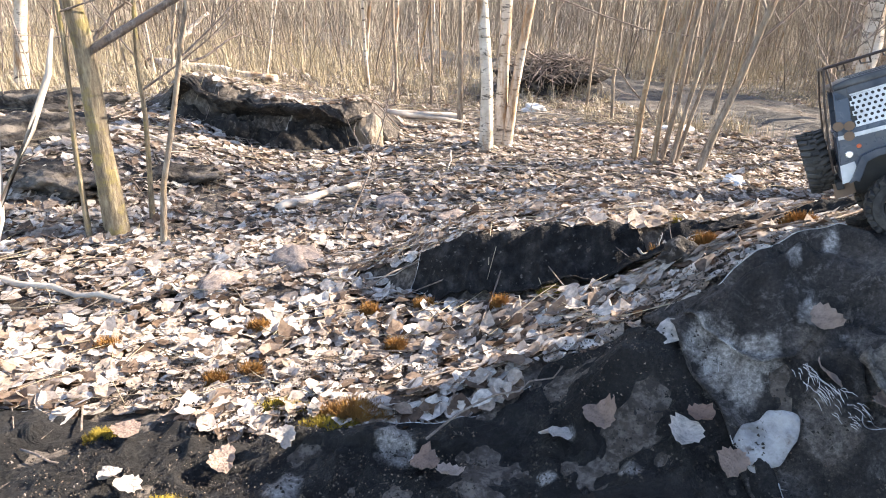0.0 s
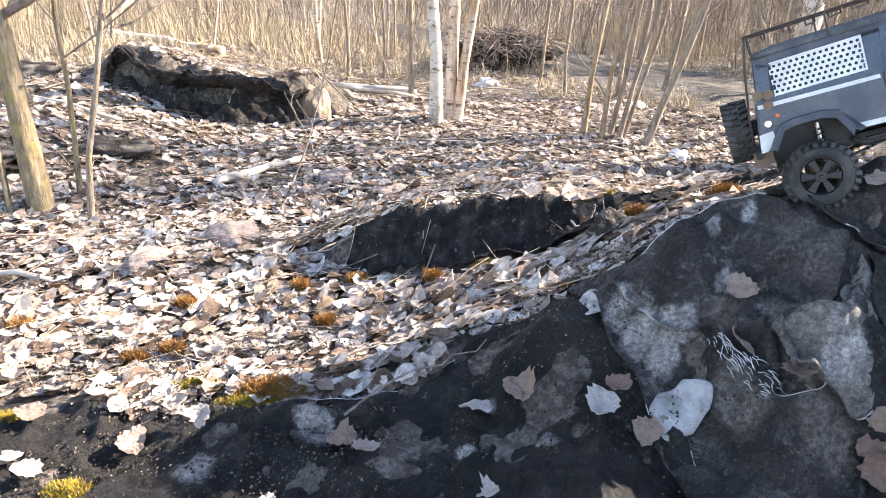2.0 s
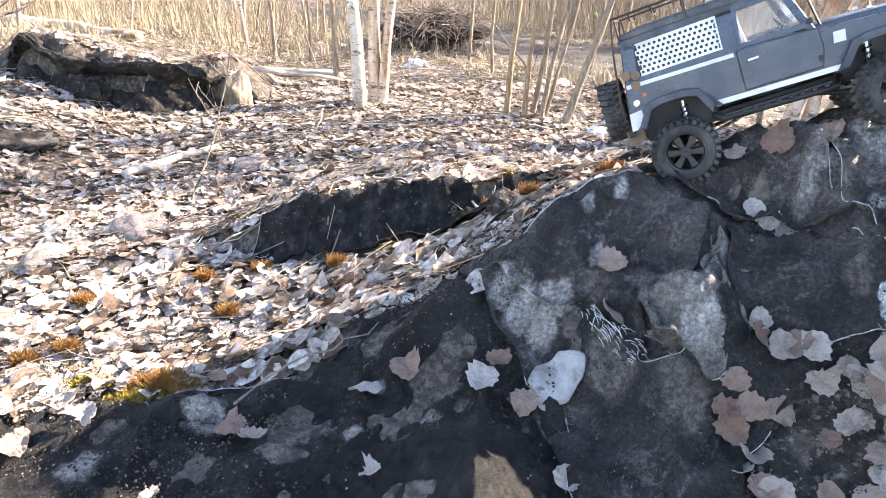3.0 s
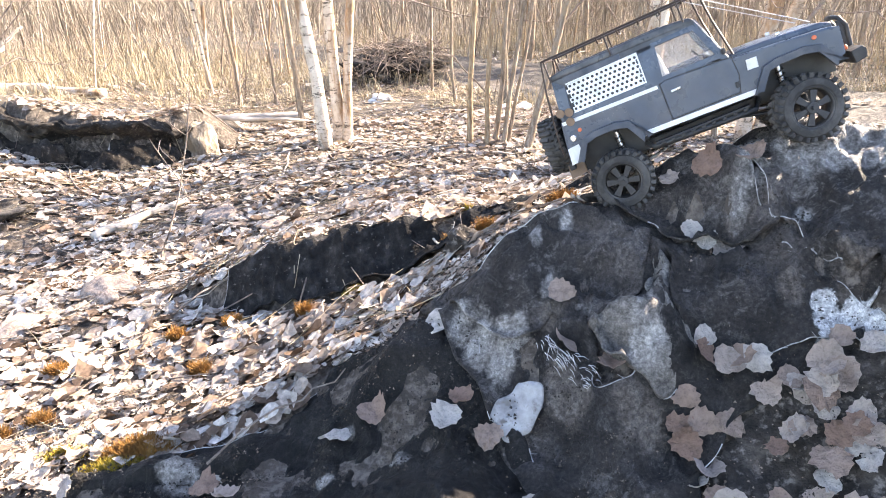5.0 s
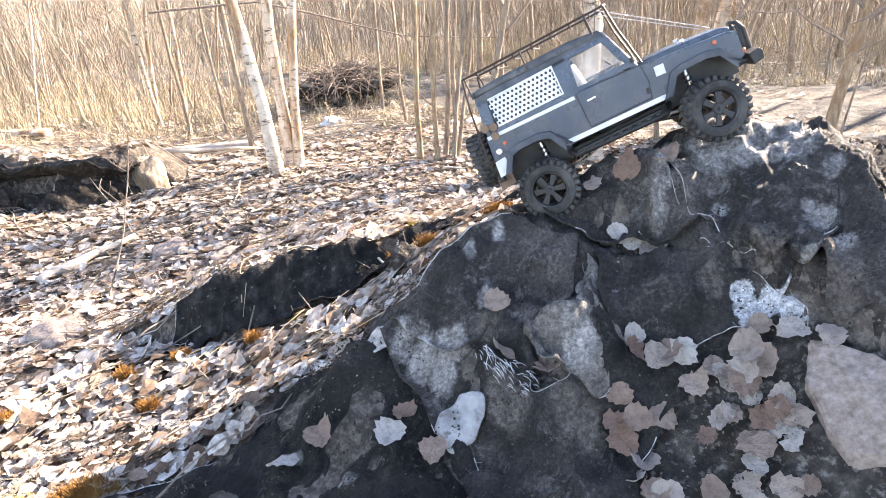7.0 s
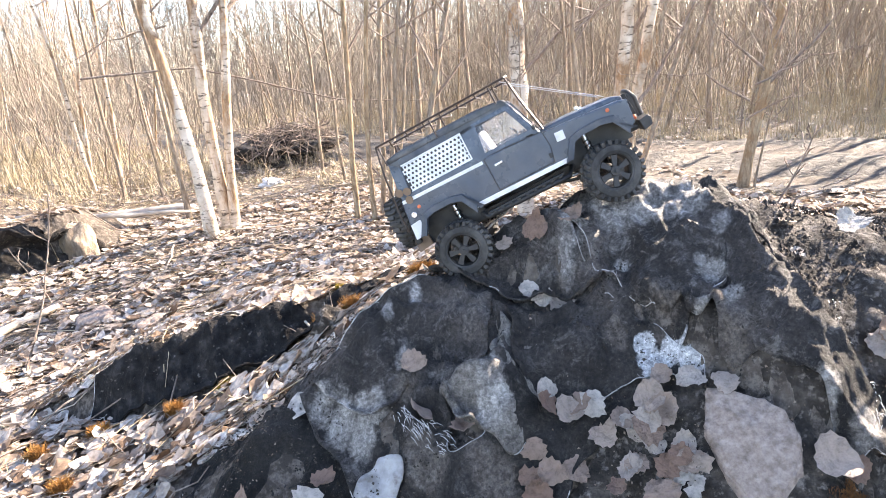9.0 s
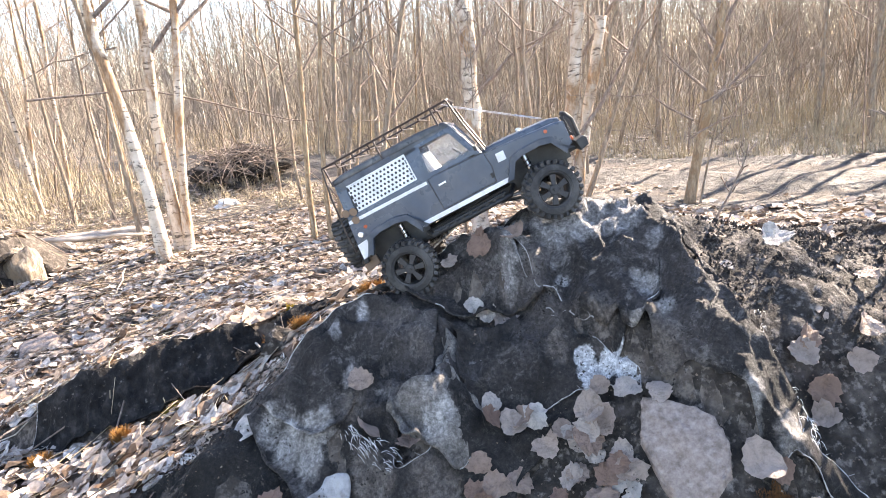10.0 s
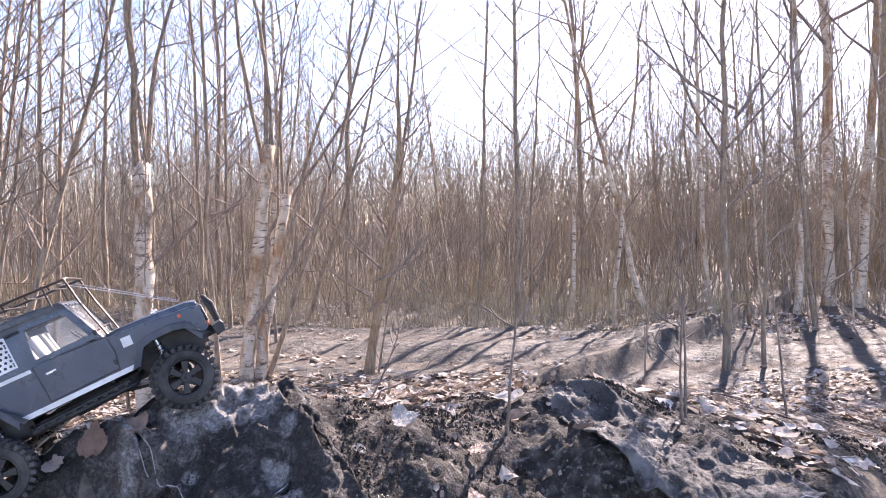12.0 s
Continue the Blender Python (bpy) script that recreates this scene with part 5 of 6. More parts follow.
# ---- model off-road car ----
def plain(name, colour, rough=.5, metal=0.0, spec=.5, dust=0.0, bump_d=.0004, scale=40):
    def build(t, b, o):
        c = ramp(t, noise_at(t, scale, 5, .6), ((.3, tuple(v * .82 for v in colour)), (.7, tuple(min(v * 1.15, .95) for v in colour))))
        if dust:
            f = ramp(t, noise_at(t, 22, 6, .65), ((.42, grey(0)), (.78, grey(dust))))
            c = mix(t, f, c, (.33, .31, .29))
        t.links.new(c, b.inputs["Base Color"])
        r = ramp(t, noise_at(t, scale * .7, 4, .6), ((.3, grey(max(rough - .1, .03))), (.7, grey(min(rough + .12, 1)))))
        t.links.new(r, b.inputs["Roughness"])
        b.inputs["Metallic"].default_value, b.inputs["Specular IOR Level"].default_value = metal, spec
        bump(t, b, noise_at(t, 300, 3, .6), .25, bump_d)
    return material(name, build)


M_PAINT = plain("slate_blue_paint", (.046, .064, .094), .30, dust=.09)
M_ROOF = plain("black_grey_roof", (.026, .030, .037), .36, dust=.30)
M_FLARE = plain("dark_blue_flare", (.040, .052, .072), .55, dust=.3)
M_BLACK = plain("black_plastic", (.014, .014, .015), .55, dust=.12)
M_RUBBER = plain("dusty_rubber", (.026, .025, .024), .82, dust=.35, bump_d=.001)
M_CHROME = plain("brushed_metal", (.72, .72, .72), .30, metal=1.0)
M_STRIP = plain("white_trim", (.72, .72, .71), .45, dust=.15)
M_RACK = plain("dark_steel_rod", (.055, .040, .033), .42, metal=.3)
M_ORANGE = plain("orange_marker", (.62, .13, .05), .3)
M_LENS = plain("clear_lamp", (.75, .75, .74), .12)
M_SEAT = plain("grey_seat", (.50, .49, .48), .7)
M_RUSTTAG = plain("brown_plate", (.20, .13, .085), .6)


def glass(t, b, o):
    b.inputs["Base Color"].default_value = (.86, .88, .90, 1)
    b.inputs["Roughness"].default_value = .06
    b.inputs["Transmission Weight"].default_value = .93
    b.inputs["IOR"].default_value = 1.12
    b.inputs["Specular IOR Level"].default_value = .8


M_GLASS = material("clear_window", glass)


def prism(pts, y0, y1, bev=0.0):
    """A plate: the outline pts (x, z) between y0 and y1."""
    bm = bmesh.new()
    lo = [bm.verts.new((x, y0, z)) for x, z in pts]
    hi = [bm.verts.new((x, y1, z)) for x, z in pts]
    bm.faces.new(lo)
    bm.faces.new(hi[::-1])
    n = len(pts)
    for k in range(n):
        bm.faces.new((lo[k], lo[(k + 1) % n], hi[(k + 1) % n], hi[k]))
    bmesh.ops.recalc_face_normals(bm, faces=bm.faces)
    if bev:
        bmesh.ops.bevel(bm, geom=[e for e in bm.edges if abs(e.verts[0].co.y - e.verts[1].co.y) < 1e-6], offset=bev, segments=2, affect="EDGES", profile=.6, clamp_overlap=True)
    return bm


def brick(cx, cy, cz, sx, sy, sz, bev=.002, turn=None):
    bm = bmesh.new()
    bmesh.ops.create_cube(bm, size=1)
    bmesh.ops.scale(bm, vec=(sx, sy, sz), verts=bm.verts)
    if bev:
        bmesh.ops.bevel(bm, geom=bm.edges[:], offset=bev, segments=2, affect="EDGES", profile=.6, clamp_overlap=True)
    if turn:
        bmesh.ops.rotate(bm, cent=(0, 0, 0), matrix=turn, verts=bm.verts)
    bmesh.ops.translate(bm, vec=(cx, cy, cz), verts=bm.verts)
    return bm


def rods(*paths, r=.0016, sides=7):
    b = Buf()
    for p in paths:
        b.tube(p, [r] * len(p), sides)
    bm = bmesh.new()
    vs = [bm.verts.new(p) for p in b.v]
    for q in b.f:
        if len(set(q)) == 4:
            bm.faces.new([vs[i] for i in q])
    return bm


def drum(p, axis, r, length, seg=20, bev=.001):
    bm = bmesh.new()
    bmesh.ops.create_cone(bm, cap_ends=True, segments=seg, radius1=r, radius2=r, depth=length)
    if bev:
        bmesh.ops.bevel(bm, geom=[e for e in bm.edges if abs(e.verts[0].co.z - e.verts[1].co.z) < 1e-6], offset=bev, segments=1, affect="EDGES", clamp_overlap=True)
    q = Vector(axis).to_track_quat("Z", "Y").to_matrix()
    bmesh.ops.rotate(bm, cent=(0, 0, 0), matrix=q, verts=bm.verts)
    bmesh.ops.translate(bm, vec=p, verts=bm.verts)
    return bm


def lathe(profile, seg=40):
    """Turned about the y axis; profile of (radius, y), closed."""
    bm = bmesh.new()
    rings = []
    for k in range(seg):
        a = 2 * math.pi * k / seg
        rings.append([bm.verts.new((r * math.cos(a), y, r * math.sin(a))) for r, y in profile])
    n = len(profile)
    for k in range(seg):
        A, C = rings[k], rings[(k + 1) % seg]
        for j in range(n):
            bm.faces.new((A[j], A[(j + 1) % n], C[(j + 1) % n], C[j]))
    return bm


RW, WT = .058, .044        # wheel radius and tyre width
WB, HW = .324, .094        # wheelbase, half width of the body


def wheel_meshes():
    """Tyre with chunky lugs, and the rim parts, centred on the origin with the outer side towards -y."""
    h = WT / 2
    tyre = lathe([(RW - .006, -h * .72), (RW - .0045, -h * .3), (RW - .0045, h * .3), (RW - .006, h * .72), (RW - .010, h * .95), (RW - .020, h), (.032, h * .86), (.032, -h * .86), (RW - .020, -h), (RW - .010, -h * .95)], 44)
    n = 26
    for k in range(n):
        a = 2 * math.pi * k / n
        for side in (-1, 1):
            off = a + (math.pi / n if side > 0 else 0)
            lug = brick(RW - .0042, side * h * .62, 0, .0086, h * .74, .0075, .0012)
            bmesh.ops.rotate(lug, cent=(RW, side * h * .62, 0), matrix=Matrix.Rotation(side * .35, 3, "X"), verts=lug.verts)
            bmesh.ops.rotate(lug, cent=(0, 0, 0), matrix=Matrix.Rotation(off, 3, "Y"), verts=lug.verts)
            me = bpy.data.meshes.new("lug")
            lug.to_mesh(me)
            lug.free()
            tyre.from_mesh(me)
            bpy.data.meshes.remove(me)
        mid = brick(RW - .0035, (k % 2 - .5) * h * .3, 0, .009, h * .5, .006, .001)
        bmesh.ops.rotate(mid, cent=(0, 0, 0), matrix=Matrix.Rotation(a + .07, 3, "Y"), verts=mid.verts)
        me = bpy.data.meshes.new("lug")
        mid.to_mesh(me)
        mid.free()
        tyre.from_mesh(me)
        bpy.data.meshes.remove(me)
    rim = lathe([(.034, -h * .92), (.0335, -h * .55), (.030, -h * .4), (.030, h * .8), (.0315, h * .8), (.0325, -h * .4), (.0355, -h * .8), (.0355, -h * .95)], 32)
    return tyre, rim


def spoke_mesh():
    return prism([(.007, -.0035), (.030, -.0065), (.030, .0065), (.007, .0035)], -WT * .36, -WT * .27, .0008)


car = new("model_car")
tagged(car, "slate-blue radio-controlled model off-roader climbing the felt mound", "model car")


def add_wheel(name, x, y, z, out, steer=0.0, spin=0.0, flat=False):
    hub = new(name)
    hub.parent = car
    m = Matrix.Translation((x, y, z)) @ Matrix.Rotation(radians(steer), 4, "Z")
    if flat:
        m = m @ Matrix.Rotation(radians(-90), 4, "Z")
    elif out > 0:
        m = m @ Matrix.Rotation(math.pi, 4, "Z")
    hub.matrix_basis = m @ Matrix.Rotation(spin, 4, "Y")
    for k, (n, me, mat) in enumerate(WHEEL):
        o = new(n, me)
        o.parent = hub
    return hub


t_bm, r_bm = wheel_meshes()
WHEEL = []
for n, bm, mat, sm in (("tyre", t_bm, M_RUBBER, False), ("rim", r_bm, M_BLACK, True), ("rim_hub", drum((0, -WT * .33, 0), (0, 1, 0), .010, .008, 16), M_BLACK, False), ("wheel_nut", drum((0, -WT * .45, 0), (0, 1, 0), .0035, .006, 6, .0004), M_BLACK, False)):
    o = mesh_object(n, bm, mat, None, "", sm)
    WHEEL.append((n, o.data, mat))
    bpy.data.objects.remove(o)
sp = spoke_mesh()
o = mesh_object("spoke", sp, M_BLACK, None, "", False)
SPOKE = o.data
bpy.data.objects.remove(o)
for name, x, y, out, steer, spin in (("wheel", 0, -.100, -1, 0, .2), ("wheel", WB, -.100, -1, 14, .9), ("wheel", 0, .100, 1, 0, .5), ("wheel", WB, .100, 1, 14, .1)):
    w = add_wheel(name, x, y, RW, out, steer, spin)
    for k in range(6):
        o = new("spoke", SPOKE)
        o.parent = w
        o.matrix_basis = Matrix.Rotation(k * math.pi / 3, 4, "Y")
spare = add_wheel("spare_wheel", -.106, .012, RW + .098, -1, 0, .3, True)
for k in range(6):
    o = new("spoke", SPOKE)
    o.parent = spare
    o.matrix_basis = Matrix.Rotation(k * math.pi / 3, 4, "Y")

Z0 = RW                     # heights below are over the hubs


def arch(cx, half, top, low):
    """Wheel cut-out from rear foot to front foot."""
    return [(cx - half, Z0 + low), (cx - half * .92, Z0 + top * .62), (cx - half * .62, Z0 + top * .95), (cx - half * .3, Z0 + top), (cx + half * .3, Z0 + top), (cx + half * .66, Z0 + top * .93), (cx + half * .97, Z0 + top * .55), (cx + half * 1.04, Z0 + low)]


side_outline = [(-.066, Z0 + .142), (-.076, Z0 + .075)] + arch(.002, .060, .094, .062) + arch(WB + .001, .060, .088, .056) + [(.402, Z0 + .062), (.405, Z0 + .108), (.30, Z0 + .122), (.236, Z0 + .128), (.2, Z0 + .138)]
for y0, y1 in ((-HW, -HW + .004), (HW - .004, HW)):
    part("side_panel", prism(side_outline, y0, y1, .0012), M_PAINT, car, "slate-blue painted body side")
# inner arches and floor keep light from falling through
part("floor_pan", brick(.165, 0, Z0 + .060, .20, .17, .010), M_BLACK, car)
for cx in (0, WB):
    for sd in (-1, 1):
        part("inner_fender", prism([(cx - .068, Z0 + .034), (cx + .068, Z0 + .034), (cx + .068, Z0 + .10), (cx - .068, Z0 + .10)], sd * .046 - .002, sd * .046 + .002), M_BLACK, car)
    part("wheel_well", brick(cx, 0, Z0 + .098, .13, .115, .02), M_BLACK, car)
part("rear_panel", prism([(-.069, Z0 + .142), (-.079, Z0 + .068), (-.072, Z0 + .068), (-.062, Z0 + .142)], -HW + .003, HW - .003, .001), M_PAINT, car)
part("inner_tub", brick(.02, 0, Z0 + .110, .15, .176, .012), M_BLACK, car)

# upper body: side frames with openings, roof
TOPW = .086


def lean_in(bm, side):
    for v in bm.verts:
        w = (v.co.z - (Z0 + .138)) / .085
        v.co.y -= side * (HW - TOPW) * max(min(w, 1.2), 0)
    return bm


for side in (-1, 1):
    y0, y1 = (side * HW, side * (HW - .004)) if side < 0 else (side * (HW - .004), side * HW)
    for name, pts in (("quarter_frame", [(-.066, Z0 + .140), (-.043, Z0 + .140), (-.036, Z0 + .205), (-.056, Z0 + .222)]), ("sill_rail", [(-.06, Z0 + .139), (.114, Z0 + .136), (.114, Z0 + .150), (-.06, Z0 + .153)]),
                      ("cant_rail", [(-.056, Z0 + .202), (.206, Z0 + .199), (.207, Z0 + .214), (-.056, Z0 + .226)]), ("door_pillar", [(.094, Z0 + .138), (.124, Z0 + .138), (.128, Z0 + .208), (.097, Z0 + .208)]),
                      ("windscreen_pillar", [(.226, Z0 + .130), (.237, Z0 + .130), (.207, Z0 + .214), (.197, Z0 + .210)])):
        part(name, lean_in(prism(pts, y0, y1, .001), side), M_PAINT if name != "cant_rail" else M_ROOF, car)
    # door skin a touch proud, with its shut line
    y2 = side * (HW + .0015)
    door_pts = [(.119, Z0 + .070), (.236, Z0 + .068), (.243, Z0 + .098), (.2405, Z0 + .130), (.130, Z0 + .139), (.119, Z0 + .136)]
    door = part("door", prism(door_pts, min(y2, side * (HW - .001)), max(y2, side * (HW - .001)), .0012), M_PAINT, car, "slate-blue front door")
    gap_pts = [(.1175, Z0 + .0685), (.2375, Z0 + .0665), (.2445, Z0 + .098), (.242, Z0 + .1315), (.130, Z0 + .1405), (.1175, Z0 + .137)]
    part("door_gap", prism(gap_pts, min(side * (HW + .0006), side * (HW - .001)), max(side * (HW + .0006), side * (HW - .001))), M_BLACK, door, "dark shut line")
    part("window_frame", lean_in(prism([(.122, Z0 + .138), (.1265, Z0 + .138), (.134, Z0 + .203), (.199, Z0 + .199), (.219, Z0 + .146), (.125, Z0 + .1475), (.1245, Z0 + .140), (.232, Z0 + .136), (.203, Z0 + .208), (.127, Z0 + .209)], min(y2, side * (HW - .002)), max(y2, side * (HW - .002))), side), M_PAINT, door)
    part("door_handle", brick(.141, side * (HW + .0035), Z0 + .117, .017, .004, .0042, .0012), M_CHROME, door, "chrome door handle")
    part("hinge", brick(.236, side * (HW + .002), Z0 + .082, .006, .003, .010, .0008), M_BLACK, door)
    part("wing_mirror", brick(.232, side * (HW + .010), Z0 + .146, .007, .014, .010, .002), M_BLACK, car)
    pane = part("side_window", lean_in(prism([(.1255, Z0 + .147), (.218, Z0 + .146), (.200, Z0 + .200), (.133, Z0 + .204)], side * (HW - .0025), side * (HW - .0018)), side), M_GLASS, car, "clear plastic door window")
    pane.visible_shadow = False
    part("rear_window", lean_in(prism([(-.044, Z0 + .152), (.096, Z0 + .150), (.098, Z0 + .204), (-.037, Z0 + .207)], side * (HW - .0030), side * (HW - .0020)), side), M_BLACK, car, "dark rear side window")
    # trim
    part("waist_strip", prism([(-.0665, Z0 + .136), (.114, Z0 + .130), (.114, Z0 + .1365), (-.0665, Z0 + .143)], side * (HW - .001), side * (HW + .0012)), M_STRIP, car, "white waist trim strip")
    part("sill_strip", prism([(.064, Z0 + .0595), (.262, Z0 + .054), (.262, Z0 + .063), (.064, Z0 + .0685)], side * (HW - .001), side * (HW + .0018)), M_STRIP, car, "white sill trim strip")
    part("corner_plate", prism([(-.078, Z0 + .060), (-.050, Z0 + .062), (-.052, Z0 + .094), (-.0745, Z0 + .092)], side * (HW - .001), side * (HW + .0015), .0006), M_STRIP, car, "white corner plate")
    part("vent_grille", prism([(.258, Z0 + .098), (.276, Z0 + .097), (.2775, Z0 + .115), (.260, Z0 + .116)], side * (HW - .001), side * (HW + .0016), .003), M_STRIP, car, "white square side vent")
    part("roof_window", lean_in(prism([(-.036, Z0 + .209), (.072, Z0 + .206), (.074, Z0 + .217), (-.034, Z0 + .220)], side * (HW - .001), side * (HW + .0012), .003), side), M_FLARE, car, "narrow grey alpine roof window")
    for x, z in ((-.040, .118), (.366, .106)):
        part("marker_lamp", drum((x, side * (HW + .001), Z0 + z), (0, 1, 0), .0038, .004, 14, .0008), M_ORANGE, car, "round orange marker lamp")
    part("fuel_cap", drum((-.057, side * (HW + .0015), Z0 + .108), (0, 1, 0), .0062, .004, 18), M_CHROME, car, "round pale filler cap")
    # flares: band round the arch
    for cx, half, top, low in ((.002, .060, .094, .062), (WB + .001, .060, .088, .056)):
        inner, outer = arch(cx, half, top, low), arch(cx, half * 1.17, top * 1.13, low - .002)
        bm = prism(inner + outer[::-1], side * (HW - .001), side * (HW + .013), .0015)
        part("wheel_flare", bm, M_FLARE, car, "dark blue plastic wheel flare")
    # perforated plate
    bm = bmesh.new()
    nx, nz, px, pz = 15, 6, .0088, .0086
    for i in range(nx):
        for j in range(nz):
            cx, cz = -.034 + px * (i + .5 + (.25 if j % 2 else -.25)), Z0 + .1525 + pz * (j + .5) - .0005 * i * .2
            ring, rim = [], []
            for k in range(8):
                a = math.pi / 4 * k
                sx, sz = (px / 2, pz / 2)
                q = max(abs(math.cos(a)), abs(math.sin(a)))
                rim.append(bm.verts.new((cx + sx * math.cos(a) / q, 0, cz + sz * math.sin(a) / q)))
                rr = .0027
                ring.append(bm.verts.new((cx + rr * math.cos(a), 0, cz + rr * math.sin(a))))
            for k in range(8):
                bm.faces.new((rim[k], rim[(k + 1) % 8], ring[(k + 1) % 8], ring[k]))
    bmesh.ops.remove_doubles(bm, verts=bm.verts, dist=.0002)
    bmesh.ops.solidify(bm, geom=bm.faces[:], thickness=.0008)
    bmesh.ops.translate(bm, vec=(0, side * (HW + .0004), 0), verts=bm.verts)
    part("perforated_plate", lean_in(bm, side), M_STRIP, car, "white perforated metal window plate")
    part("plate_frame", lean_in(prism([(-.038, Z0 + .1505), (.1005, Z0 + .1485), (.1015, Z0 + .2055), (-.0345, Z0 + .2075), (-.0330, Z0 + .2045), (.0990, Z0 + .2025), (.0980, Z0 + .1515), (-.0350, Z0 + .1535)], side * (HW - .001), side * (HW + .0012)), side), M_STRIP, car)

# roof: a crowned slab with raised ribs
bm = prism([(-.060, Z0 + .221), (-.056, Z0 + .230), (-.03, Z0 + .2335), (.16, Z0 + .2275), (.200, Z0 + .222), (.210, Z0 + .212), (.200, Z0 + .210), (-.05, Z0 + .219)], -TOPW - .001, TOPW + .001, .003)
part("roof", bm, M_ROOF, car, "black-grey ribbed roof", True)
for k in range(5):
    part("roof_rib", prism([(-.03, Z0 + .2325), (-.025, Z0 + .2352), (.15, Z0 + .2298), (.155, Z0 + .2265)], -.06 + k * .030 - .004, -.06 + k * .030 + .004, .0008), M_ROOF, car)
# windscreen and frame
ws = [(.2355, Z0 + .131), (.2075, Z0 + .212)]
bm = bmesh.new()
q = [bm.verts.new(p) for p in ((ws[0][0], -HW + .008, ws[0][1]), (ws[0][0], HW - .008, ws[0][1]), (ws[1][0], TOPW - .006, ws[1][1]), (ws[1][0], -TOPW + .006, ws[1][1]))]
bm.faces.new(q)
bmesh.ops.solidify(bm, geom=bm.faces[:], thickness=.0008)
o = part("windscreen", bm, M_GLASS, car, "clear windscreen")
o.visible_shadow = False
part("windscreen_frame", rods([(ws[0][0], -HW + .004, ws[0][1]), (ws[1][0], -TOPW + .004, ws[1][1]), (ws[1][0], TOPW - .004, ws[1][1]), (ws[0][0], HW - .004, ws[0][1]), (ws[0][0], -HW + .004, ws[0][1])], r=.0035), M_PAINT, car)
for y in (-.045, .03):
    part("wiper", rods([(.238, y, Z0 + .136), (.229, y + .035, Z0 + .160)], r=.0009), M_BLACK, car)
# bonnet and wings
part("bonnet", prism([(.236, Z0 + .120), (.236, Z0 + .1345), (.30, Z0 + .1315), (.385, Z0 + .123), (.402, Z0 + .117), (.403, Z0 + .108)], -.064, .064, .004), M_PAINT, car, "dusty slate-blue bonnet", True)
for side in (-1, 1):
    part("wing_top", prism([(.236, Z0 + .112), (.236, Z0 + .1285), (.30, Z0 + .1225), (.392, Z0 + .1125), (.404, Z0 + .107), (.404, Z0 + .095)], min(side * .066, side * (HW - .0005)), max(side * .066, side * (HW - .0005)), .003), M_PAINT, car, "", True)
    part("headlamp", drum((.405, side * .070, Z0 + .086), (1, 0, 0), .0155, .008, 24), M_LENS, car, "round clear headlamp")
    part("headlamp_ring", lathe([(.0155, -.001), (.0185, -.001), (.0185, .004), (.0155, .004)], 24), M_BLACK, car).matrix_basis = Matrix.Translation((.4075, side * .070, Z0 + .086)) @ Matrix.Rotation(radians(90), 4, "Z")
    part("indicator", drum((.405, side * .086, Z0 + .070), (1, 0, 0), .0045, .006, 14), M_ORANGE, car)
    part("bonnet_latch", brick(.325, side * .048, Z0 + .1325, .008, .006, .006, .0015), M_CHROME, car)
part("front_panel", brick(.400, 0, Z0 + .086, .006, .176, .046, .002), M_PAINT, car)
part("grille", brick(.4045, 0, Z0 + .088, .004, .088, .038, .001), M_BLACK, car)
for k in range(6):
    part("grille_bar", brick(.4075, 0, Z0 + .073 + k * .006, .002, .086, .0022, .0004), M_CHROME, car)
# bumpers, bull bar
part("front_bumper", prism([(.410, Z0 + .040), (.428, Z0 + .044), (.430, Z0 + .058), (.426, Z0 + .064), (.408, Z0 + .062)], -.100, .100, .002), M_BLACK, car, "black steel front bumper")
part("bull_bar", rods([(.424, -.038, Z0 + .056), (.427, -.038, Z0 + .100), (.420, -.036, Z0 + .116), (.418, 0, Z0 + .118), (.420, .036, Z0 + .116), (.427, .038, Z0 + .100), (.424, .038, Z0 + .056)], r=.0042, sides=9), M_BLACK, car, "black bull bar", True)
for side in (-1, 1):
    part("bull_bar_plate", prism([(.418, Z0 + .055), (.429, Z0 + .058), (.430, Z0 + .098), (.420, Z0 + .112), (.414, Z0 + .112)], side * .036 - .003, side * .036 + .003, .001), M_BLACK, car)
    part("frame_horn", brick(.385, side * .030, Z0 + .048, .06, .014, .014, .002), M_BLACK, car)
part("winch", drum((.402, 0, Z0 + .052), (0, 1, 0), .010, .05, 16), M_BLACK, car)
part("rear_bumper", brick(-.082, 0, Z0 + .055, .012, .150, .014, .002), M_BLACK, car)
part("tow_plate", prism([(-.094, Z0 + .030), (-.060, Z0 + .034), (-.060, Z0 + .056), (-.092, Z0 + .058)], -.060, -.052, .001), M_RUSTTAG, car, "brown tow plate")
for k, (x, z) in enumerate(((-.062, .160), (-.046, .156), (-.050, .139))):
    part("dry_tag", drum((x, -HW - .004, Z0 + z), (.1, 1, .1), .0085, .0012, 9, 0), M_RUSTTAG, car, "brown leaf-shaped tag")
